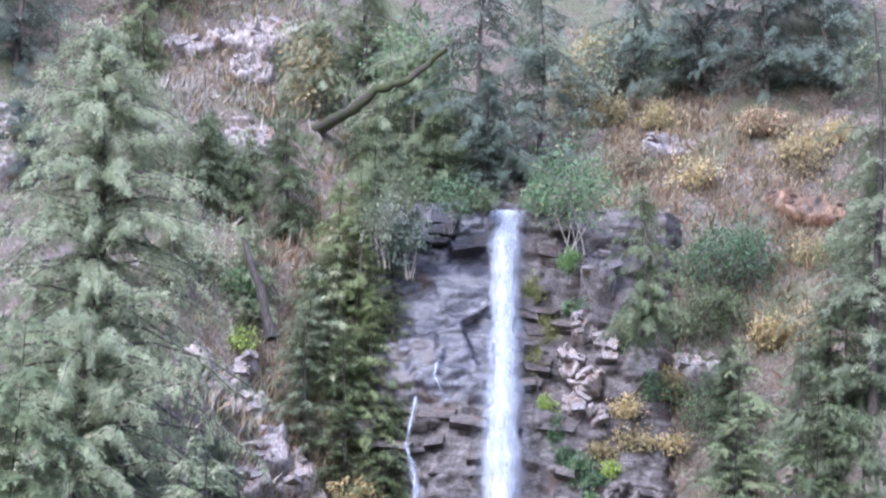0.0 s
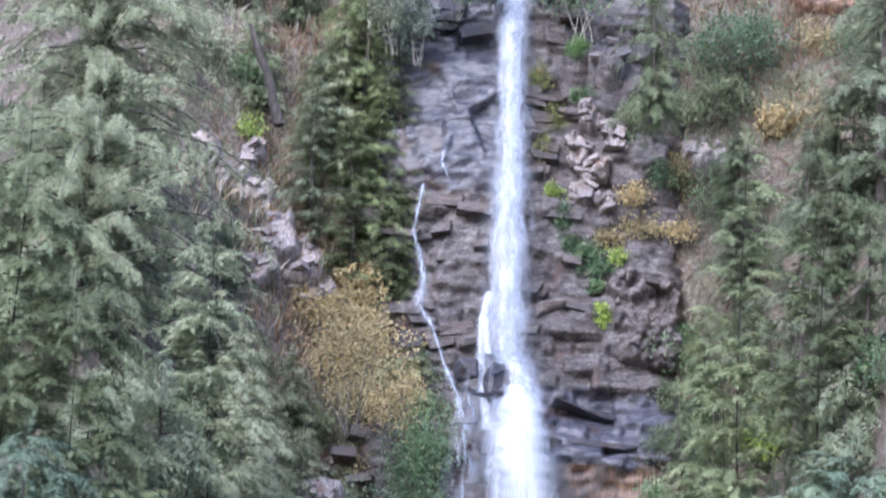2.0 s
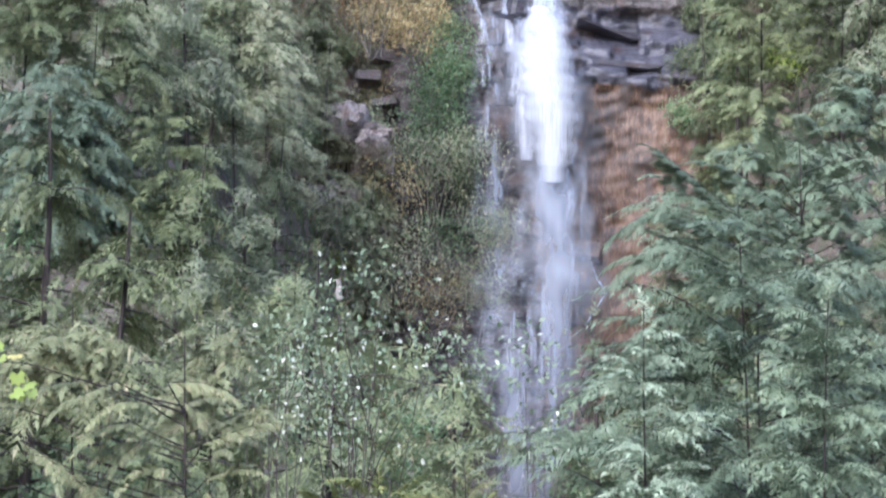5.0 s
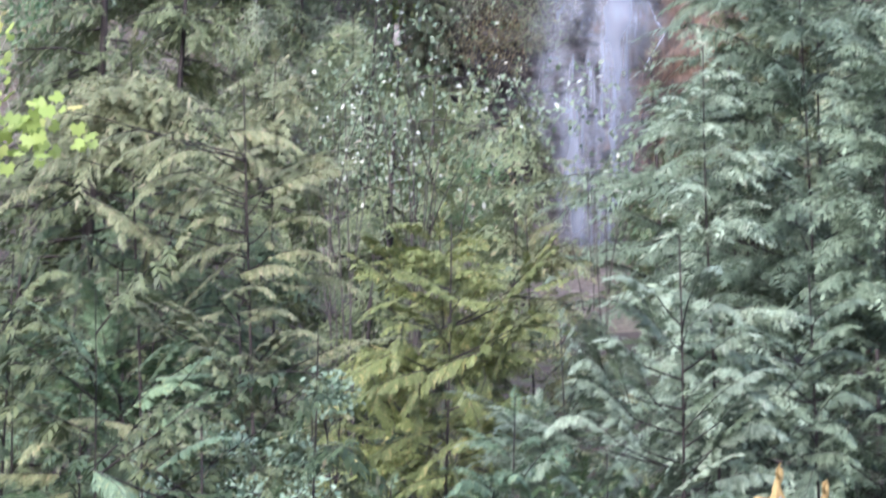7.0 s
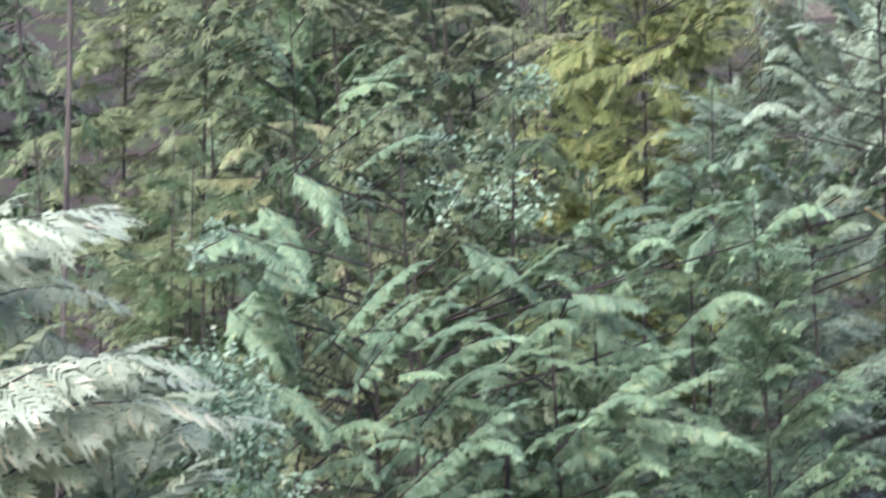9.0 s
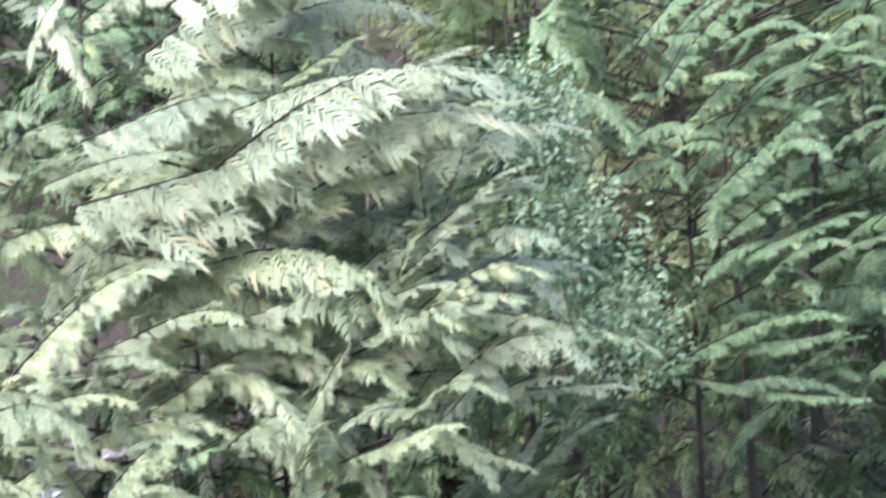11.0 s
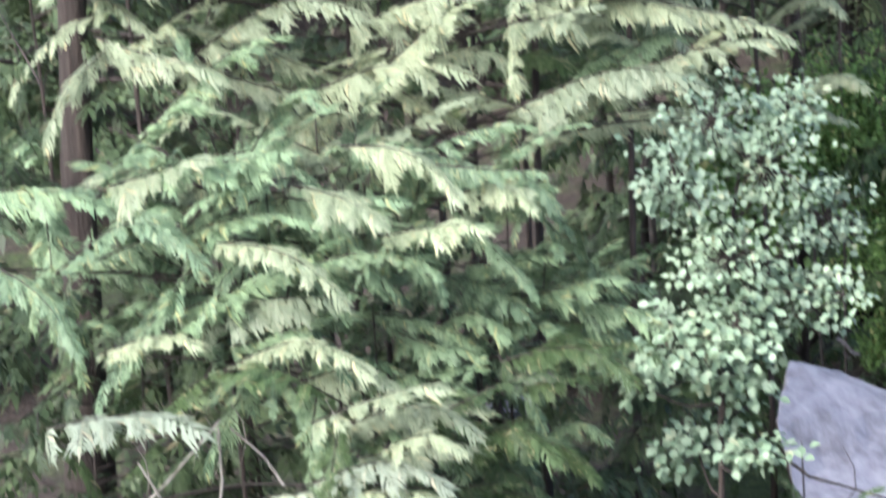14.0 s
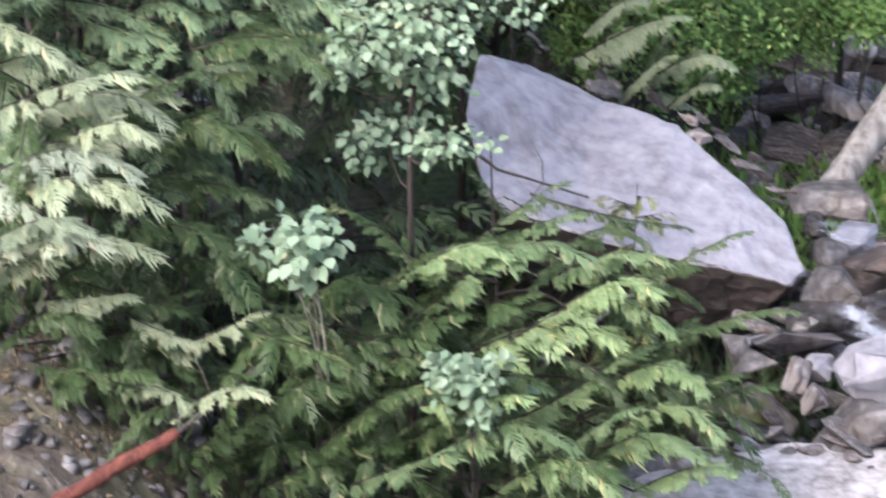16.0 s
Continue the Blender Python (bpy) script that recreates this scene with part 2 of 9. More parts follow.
def falling_water(name, cover, streak=0.22, tint=(0.68, 0.72, 0.80), grain=0.4, scale=3.0):
    """White water in streaks, with gaps where the sheet is torn."""
    m, nt, b = material(name)
    tear = noise_at(nt, scale, 4 if scale > 1 else 2, (1.6, 1.6, streak))
    fine = noise_at(nt, 12.0, 3, (1.5, 1.5, 0.07))
    keep = ramp(nt, blend(nt, grain, tear, fine), [(cover - 0.16, (0, 0, 0)), (cover + 0.22, (1, 1, 1))])
    nt.links.new(ramp(nt, fine, [(0.25, (0.46, 0.50, 0.60)), (0.7, tint)]), b.inputs["Base Color"])
    b.inputs["Roughness"].default_value = 0.35
    tr = node(nt, "BsdfTranslucent")
    tr.inputs[0].default_value = (*tint, 1)
    body = node(nt, "MixShader")
    body.inputs[0].default_value = 0.3
    nt.links.new(b.outputs[0], body.inputs[1])
    nt.links.new(tr.outputs[0], body.inputs[2])
    rim = node(nt, "Attribute")
    rim.attribute_name = "rim"
    soft = ramp(nt, rim.outputs["Fac"], [(0.0, (0, 0, 0)), (0.8, (1, 1, 1))])
    keep = blend(nt, 1.0, keep, soft, "MULTIPLY")
    clear = node(nt, "BsdfTransparent")
    mix = node(nt, "MixShader")
    nt.links.new(keep, mix.inputs[0])
    nt.links.new(clear.outputs[0], mix.inputs[1])
    nt.links.new(body.outputs[0], mix.inputs[2])
    nt.links.new(mix.outputs[0], nt.nodes["Material Output"].inputs[0])
    return m


WATER = falling_water("white_water", 0.40, 0.12, (0.66, 0.69, 0.78))
WATER_DENSE = falling_water("foaming_white_water", 0.27, 0.18, (0.74, 0.77, 0.83), 0.3, 1.6)
WATER_THIN = falling_water("thin_white_water", 0.50, 0.10, (0.58, 0.62, 0.72))
VEIL = falling_water("thin_veil_of_water", 0.59, 0.05, (0.46, 0.51, 0.62), 0.12)
MIST = falling_water("drifting_spray", 0.56, 0.6, (0.50, 0.56, 0.68), 0.0, 0.45)

# ---- mesh helpers ----


def mesh_of(name, verts, tris, mat, smooth=False):
    verts, tris = np.asarray(verts, np.float32), np.asarray(tris, np.int32)
    me = bpy.data.meshes.new(name)
    me.vertices.add(len(verts))
    me.vertices.foreach_set("co", verts.ravel())
    me.loops.add(tris.size)
    me.loops.foreach_set("vertex_index", tris.ravel())
    me.polygons.add(len(tris))
    me.polygons.foreach_set("loop_start", np.arange(len(tris), dtype=np.int32) * tris.shape[1])
    if smooth:
        me.polygons.foreach_set("use_smooth", np.ones(len(tris), bool))
    me.update(calc_edges=True)
    me.materials.append(mat)
    return me


def part(name, me, parent, label=""):
    ob = new(name, me)
    ob.parent = parent
    return tagged(ob, label) if label else ob


def bm_mesh(name, bm, mat, smooth=False):
    me = bpy.data.meshes.new(name)
    for f in bm.faces:
        f.smooth = smooth
    bm.to_mesh(me)
    bm.free()
    me.materials.append(mat)
    return me


class Soup:
    """Triangles gathered from many small pieces."""

    def __init__(self):
        self.v, self.f, self.n = [], [], 0

    def add(self, v, f):
        self.v.append(np.asarray(v, float).reshape(-1, 3))
        self.f.append(np.asarray(f, int) + self.n)
        self.n += len(self.v[-1])

    def scatter(self, shapes, origin, along, up, size):
        """Stamps the given shapes by turns."""
        origin, along, up = (np.asarray(a, float) for a in (origin, along, up))
        size = np.broadcast_to(np.asarray(size, float), (len(origin),))
        pick = (np.arange(len(origin)) * 7 // 3) % len(shapes)
        for k, shape in enumerate(shapes):
            if (pick == k).any():
                self.stamp(shape, origin[pick == k], along[pick == k], up[pick == k], size[pick == k])

    def stamp(self, shape, origin, along, up, size):
        """Copies of a template (x along, y aside, z up) at n origins."""
        tv, tf = shape
        origin, along, up = (np.asarray(a, float) for a in (origin, along, up))
        along = along / np.linalg.norm(along, axis=1)[:, None]
        side = np.cross(up, along)
        side /= np.linalg.norm(side, axis=1)[:, None] + 1e-9
        top = np.cross(along, side)
        size = np.broadcast_to(np.asarray(size, float), (len(origin),))[:, None, None]
        v = origin[:, None] + size * (tv[None, :, 0:1] * along[:, None] + tv[None, :, 1:2] * side[:, None] + tv[None, :, 2:3] * top[:, None])
        f = tf[None] + (np.arange(len(origin)) * len(tv))[:, None, None]
        self.add(v, f.reshape(-1, 3))

    def tube(self, points, radii, sides=6):
        points, radii = np.asarray(points, float), np.asarray(radii, float)
        d = np.gradient(points, axis=0)
        d /= np.linalg.norm(d, axis=1)[:, None] + 1e-9
        ref = np.where(np.abs(d[:, 2:3]) > 0.9, [[1.0, 0, 0]], [[0, 0, 1.0]])
        a = np.cross(d, ref)
        a /= np.linalg.norm(a, axis=1)[:, None] + 1e-9
        b = np.cross(d, a)
        th = np.arange(sides) * 2 * np.pi / sides
        ring = points[:, None] + radii[:, None, None] * (np.cos(th)[None, :, None] * a[:, None] + np.sin(th)[None, :, None] * b[:, None])
        f = []
        for i in range(len(points) - 1):
            for j in range(sides):
                p, q = i * sides + j, i * sides + (j + 1) % sides
                f += [(p, q, p + sides), (q, q + sides, p + sides)]
        self.add(ring, f)

    def mesh(self, name, mat, smooth=False):
        return mesh_of(name, np.concatenate(self.v), np.concatenate(self.f), mat, smooth)


def needle_spray(seed, pairs=5, width=0.42, droop=0.3):
    """A twig with uneven side twigs that hang, one unit long."""
    rng = np.random.default_rng(seed)
    v, f = [], []
    for i in range(pairs):
        for s in (-1, 1):
            x = 0.02 + 0.8 * (i + rng.uniform(-0.35, 0.35)) / (pairs - 1)
            reach = width * (1 - 0.7 * (i / pairs) ** 1.5) * rng.uniform(0.6, 1.25)
            z = -droop * x * x
            k = len(v)
            v += [(x - 0.04, 0, z), (x + 0.3 / pairs, 0, z - 0.02), (x + reach * rng.uniform(0.5, 1.1), s * reach, z - reach * rng.uniform(0.1, 0.6))]
            f.append((k, k + 1, k + 2) if s > 0 else (k + 1, k, k + 2))
    k = len(v)
    v += [(0.75, -0.06, -droop * 0.56), (0.75, 0.06, -droop * 0.56), (1.05, 0, -droop)]
    f.append((k, k + 1, k + 2))
    return np.array(v, float), np.array(f)


def cedar_spray(seed, pairs=8, droop=0.25, teeth=1):
    """A flat frond one unit long: tapered, toothed side sprays with gaps between them, nodding at the tip."""
    rng = np.random.default_rng(seed)
    v, f = [], []

    def bent(x, y, drop=0.0):
        return (x, y, -droop * x * x - 0.35 * y * y - 0.10 * abs(y) - drop)

    w = 0.29 / pairs
    for i in range(pairs):
        for s in (-1, 1):
            u = i / (pairs - 1)
            x = 0.02 + 0.80 * u + rng.uniform(-0.25, 0.25) * w
            reach = (0.15 + 0.46 * u - 0.57 * u * u) * rng.uniform(0.65, 1.25)
            fwd, drop = rng.uniform(0.8, 1.5) * reach, rng.uniform(-0.01, 0.05)
            k = len(v)
            mx, my = x + fwd * 0.45, s * reach * 0.6
            v += [bent(x - 0.6 * w, 0), bent(x + 0.6 * w, 0), bent(mx - w, my + s * 0.5 * w, drop * 0.5), bent(mx + w, my - s * 0.5 * w, drop * 0.4), bent(x + fwd * 1.2, s * reach, drop)]
            f += [(k, k + 1, k + 3), (k, k + 3, k + 2), (k + 2, k + 3, k + 4)]
            for j in range(teeth):
                q = 0.35 + 0.3 * j + rng.uniform(-0.08, 0.08)
                bx, by = x + fwd * q, s * reach * q
                ln = 0.10 * (1.2 - 0.6 * q) * rng.uniform(0.8, 1.3)
                k = len(v)
                v += [bent(bx - 0.02, by, drop * q), bent(bx + 0.025, by, drop * q), bent(bx + ln * 1.2, by - s * ln * 0.05, drop * q + 0.02), bent(bx + 0.15 * ln, by + s * ln, drop * q + 0.02)]
                f += [(k, k + 1, k + 2), (k, k + 1, k + 3)]
    k = len(v)
    v += [bent(0.0, -0.012), bent(0.0, 0.012), bent(0.82, -0.03), bent(0.82, 0.03), bent(1.06, 0, 0.02)]
    f += [(k, k + 1, k + 3), (k, k + 3, k + 2), (k + 2, k + 3, k + 4)]
    return np.array(v, float), np.array(f)


def leaf_shape(width=0.55, fold=0.12):
    v = [(0, 0, 0), (0.3, width * 0.45, fold), (0.65, width * 0.42, fold * 0.8), (1, 0, -0.08), (0.65, -width * 0.42, fold * 0.8), (0.3, -width * 0.45, fold)]
    return np.array(v, float), np.array([(0, 3, 2), (0, 2, 1), (0, 4, 3), (0, 5, 4)])


def lobed_leaf():
    """A maple-like leaf of five points."""
    v, f = [(0, 0, 0)], []
    ring = []
    for a, r in ((-2.3, 0.45), (-1.5, 0.66), (-1.0, 0.58), (-0.65, 0.88), (-0.3, 0.68), (0, 1.0), (0.3, 0.68), (0.65, 0.88), (1.0, 0.58), (1.5, 0.66), (2.3, 0.45)):
        ring.append(len(v))
        v.append((r * math.cos(a), r * math.sin(a), -0.15 * r * r))
    f = [(0, ring[i], ring[i + 1]) for i in range(len(ring) - 1)]
    return np.array(v, float), np.array(f)


SPRAY, CEDAR_SPRAY, CEDAR_FAR = [needle_spray(k, 4 if k < 2 else 3, 0.46) for k in range(6)], [cedar_spray(k, 8, 0.3, 1) for k in range(10, 18)], [cedar_spray(k, 7, 0.3, 0) for k in range(20, 24)]
SPRAY_FINE, CEDAR_MID = [needle_spray(k, 6, 0.36) for k in range(30, 36)], [cedar_spray(k, 4, 0.3, 0) for k in range(24, 28)]
LEAF_FAR = [(np.array([(0, 0, 0), (0.5, 0.26, 0.08), (1, 0, -0.05), (0.5, -0.26, 0.08)], float), np.array([(0, 2, 1), (0, 3, 2)]))]
LEAF_SHAPE, LEAF_ROUND, LEAF_LONG, LEAF_LOBED = [leaf_shape()], [leaf_shape(0.8)], [leaf_shape(0.36)], [lobed_leaf()]

# ---- the ground ----


def mixes(x, a, b):
    s = np.clip((x - a) / (b - a), 0, 1)
    return s * s * (3 - 2 * s)


def wobble(x, y, scale, seed=0.0):
    """Smooth, cheap waves that do not repeat within the place."""
    x, y = x / scale + seed, y / scale - 1.7 * seed
    return (np.sin(x + 1.3 * np.sin(0.7 * y + 0.4)) + np.sin(1.7 * y + 1.1 * np.sin(0.9 * x)) + 0.6 * np.sin(2.3 * x - 1.9 * y) + 0.4 * np.sin(3.7 * x + 4.1 * y)) / 3


def blocky(a, b, su, sv, seed, angle=0.0):
    """A pattern of jointed blocks: a level between 0 and 1 for each."""
    c, s = math.cos(angle), math.sin(angle)
    a, b = a * c + b * s, b * c - a * s
    row = np.floor(b / sv + 0.35 * np.sin(1.3 * a / su + seed))
    shift = np.sin(row * 12.9898 + seed) * 43758.5453 % 1
    col = np.floor(a / su * (0.7 + 0.6 * shift) + 5 * shift)
    return np.sin(row * 127.1 + col * 311.7 + seed) * 43758.5453 % 1


FALL_X = 2.4


def ground_z(x, y):
    x, y = np.asarray(x, float), np.asarray(y, float)
    off = x - FALL_X
    side = np.where(off < 0, mixes(-off, 2.6, 13.0), mixes(off, 4.0, 14.0))
    near = [-60, 4, 7.5, 10, 13, 17, 22, 30, 45]
    low = [3.3, 3.3, 1.2, -0.2, -0.6, -0.3, 0.8, 3.2, 7.5]
    gully = np.interp(y, near + [70, 100, 122, 128.5, 150, 170, 420], low + [12, 16, 18.5, 52.6, 76, 106, 330])
    flank = np.interp(y, near + [60, 80, 100, 115, 127, 150, 170, 420], low + [12, 20, 29, 39, 51, 82, 110, 330])
    z = gully + (flank - gully) * side
    z = z + 1.0 * mixes(-x, 2.6, 3.8) * np.exp(-((y - 13.5) / 2.2) ** 2)
    rough = mixes(y, 22, 60) * 1.0 + 0.12
    z = z + rough * wobble(x, y, 4.0 + 0.03 * np.abs(y)) * (0.4 + 0.6 * side) + 0.35 * rough * wobble(x, y, 1.3 + 0.01 * np.abs(y), 2.0)
    bench = mixes(y, 60, 85) * (1 - mixes(y, 165, 190)) * side
    return z + bench * (1.1 * np.sin(0.8 * z + 1.5 * wobble(x, y, 6.0, 5.0)) + 0.7 * np.abs(wobble(x, z, 1.1, 7.0)))


def ground_at(x, y):
    return float(ground_z(x, y))


def make_ground():
    k = np.concatenate([np.linspace(-5, -0.45, 26)[:-1], np.linspace(-0.45, 0.22, 180), np.linspace(0.22, 5, 26)[1:]])
    y = np.concatenate([np.linspace(-60, 4, 12)[:-1], np.linspace(4, 30, 110)[:-1], np.linspace(30, 98, 110)[:-1], np.linspace(98, 175, 260)[:-1], np.linspace(175, 420, 30)])
    Y, K = np.meshgrid(y, k, indexing="ij")
    X = K * (np.clip(Y, 0, None) + 14)
    V = np.stack([X, Y, ground_z(X, Y)], -1).reshape(-1, 3)
    n, m = len(y), len(k)
    a = (np.arange(n - 1)[:, None] * m + np.arange(m - 1)[None]).ravel()
    F = np.stack([a, a + 1, a + m + 1, a + m], 1)
    me = mesh_of("ground", V, F, GROUND, True)
    me.materials.append(FOREST)
    wooded = (Y > 14.5) & (Y < 62 + 6 * wobble(X, Y, 5.0, 3.0)) & (X < 0.9 + 0.5 * wobble(X, Y, 1.5, 9.0) + 0.2 * np.clip(Y - 24, 0, 50))
    me.polygons.foreach_set("material_index", wooded.ravel()[a].astype(np.int32))
    ob = new("ground", me)
    tagged(ob, "steep brown hillside of soil, litter and pale rock", "hillside", kind="structure")


make_ground()

# ---- things that grow ----


def conifer(x, y, top, spread, seed, mat, label, spray=0.42, shape=SPRAY, droop=0.5, bare=0.05, lean=0.0, density=0.85, wood=BARK, thick=0.013, base=None, name="conifer", hang=0.5, taper=0.62):
    """A tapered trunk with limbs, and plumes of hanging sprays along them, ending at height top."""
    rng = np.random.default_rng(seed)
    shape = SPRAY_FINE if shape is SPRAY and 0 < y < 60 else shape
    # Nearer trees swap to the bark that is darkened for shade.
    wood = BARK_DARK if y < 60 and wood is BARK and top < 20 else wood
    z0 = ground_at(x, y) - 0.2 if base is None else base
    h = top - z0
    root = new(name)
    root.location = (x, y, z0)
    tagged(root, label, "tree")
    stem, limbs = Soup(), Soup()
    s = np.linspace(0, 1, 12)
    line = np.stack([lean * h * s + 0.015 * h * np.sin(5 * s + seed), 0.012 * h * np.cos(4 * s + seed), s * h], 1)
    stem.tube(line, max(0.03, thick * h) * (1 - 0.93 * s) + 0.008, 8)
    at, way, size = [], [], []
    for i in range(int(density * (30 + 3.0 * h / spray))):
        u = bare + (0.985 - bare) * rng.uniform(0, 1) ** 1.15
        L = spread * (1 - u) ** taper * min(1, 0.6 + 2.2 * (u - bare)) * rng.uniform(0.45, 1.2) + 0.4 * spray
        a = rng.uniform(0, 2 * np.pi)
        out, aside = np.array([np.cos(a), np.sin(a), 0]), np.array([-np.sin(a), np.cos(a), 0])
        c = np.array([np.interp(u * h, line[:, 2], line[:, k]) for k in range(3)])
        rise, sag = rng.uniform(-0.05, 0.4), droop * rng.uniform(0.6, 1.3)
        q = np.arange(0.06, 1.0, min(0.45, 0.36 * spray / L))
        n = len(q)
        p = c + L * (q[:, None] * out + np.stack([0 * q, 0 * q, rise * q - sag * q * q], 1))
        if L > 1.6 * spray:
            qq = np.linspace(0, 0.95, 4)
            limbs.tube(c + L * (qq[:, None] * out + np.stack([0 * qq, 0 * qq, rise * qq - sag * qq * qq], 1)), (0.010 * L + 0.005) * (1 - 0.85 * qq), 4)
        for turn in (1, -1):
            d = out * rng.uniform(0.5, 1.0, (n, 1)) + aside * turn * (0.9 - 0.6 * q[:, None]) * rng.uniform(0.6, 1.2, (n, 1))
            d[:, 2] += rise - 1.2 * sag * q - hang * rng.uniform(0.2, 1.2, n)
            at.append(p + rng.normal(0, 0.12 * spray, (n, 3)))
            way.append(d)
            size.append(spray * (1.1 - 0.4 * q) * rng.uniform(0.7, 1.25, n))
    m = 6
    at.append(np.stack([np.full(m, line[-1, 0]), np.full(m, line[-1, 1]), h - spray * np.linspace(0.1, 1.3, m)], 1))
    way.append(np.stack([rng.normal(0, 0.5, m), rng.normal(0, 0.5, m), np.linspace(1.5, 0.2, m)], 1))
    size.append(np.full(m, spray * 0.7))
    at, way, size = np.concatenate(at), np.concatenate(way), np.concatenate(size)
    crown = Soup()
    crown.scatter(shape, at, way, np.array([0, 0, 1.0]) + rng.normal(0, 0.35, (len(at), 3)), size)
    part("trunk", stem.mesh("trunk", wood, True), root)
    if limbs.n:
        tagged(part("limb_wood", limbs.mesh("limb_wood", wood, True), root), kind="stuff")
    part("crown", crown.mesh("crown", mat), root)
    return root


def shrub(x, y, z, wide, high, seed, mat, label, leaf=0.15, leaves=1800, shape=LEAF_SHAPE, wood=TWIG, clumps=26, flat=0.8, stems=6, name="shrub", category="shrub", open_crown=0.0, foot=None, tight=1.0):
    """Stems whose leaves sit in uneven clumps; x, y, z is the foot on the slope."""
    rng = np.random.default_rng(seed)
    if shape is LEAF_SHAPE and (y > 60 or y == 0):
        shape = LEAF_FAR
    root = new(name)
    root.location = (x, y, z)
    tagged(root, label, category)
    c = rng.normal(0, 1, (clumps, 3))
    c /= np.linalg.norm(c, axis=1)[:, None]
    c *= rng.uniform(0.35 + open_crown, 1.0, (clumps, 1))
    c = c * [wide * 0.42, wide * 0.42 * flat, high * 0.40] + [0, 0, high * 0.56]
    twigs = Soup()
    drop = min(-0.2, ground_at(x, y) - z - 0.1) if y else -0.2
    foot = np.array(foot if foot else (0, 0.15 * wide, drop), float)
    for i in range(min(clumps, stems)):
        s = np.linspace(0, 1, 7)[:, None]
        f0 = foot + [rng.normal(0, 0.05 * wide), rng.normal(0, 0.04 * wide), 0]
        mid = (f0 + c[i]) / 2 + rng.normal(0, 0.09 * wide, 3)
        p = (1 - s) ** 2 * f0 + 2 * s * (1 - s) * mid + s * s * c[i]
        soup = Soup()
        soup.tube(p, (0.007 * high + 0.004) * (1 - 0.8 * s[:, 0]), 5)
        part("stem", soup.mesh("stem", wood, True), root)
        for j in range(4):
            e = c[rng.integers(0, clumps)]
            b = p[3 + j % 4]
            twigs.tube(b + (e - b) * np.linspace(0, 1, 4)[:, None] + rng.normal(0, 0.01 * wide, (4, 3)), (0.003 * high + 0.002) * np.linspace(1, 0.3, 4), 4)
    tagged(part("twig_wood", twigs.mesh("twig_wood", wood, True), root), kind="stuff")
    w = rng.integers(0, clumps, leaves)
    o = rng.normal(0, 1, (leaves, 3))
    o /= np.linalg.norm(o, axis=1)[:, None]
    rad = tight * rng.uniform(0.12, 0.27, clumps)[w][:, None] * rng.uniform(0.2, 1.15, (leaves, 1)) ** 0.6
    p = c[w] + o * rad * [wide, wide * flat, high]
    d = o + rng.normal(0, 0.6, (leaves, 3)) + [0, 0, -0.25]
    crown = Soup()
    crown.scatter(shape, p, d, np.array([0, -0.6, 1.0]) + rng.normal(0, 0.5, (leaves, 3)), leaf * rng.uniform(0.6, 1.25, leaves))
    part("crown", crown.mesh("crown", mat), root)
    return root


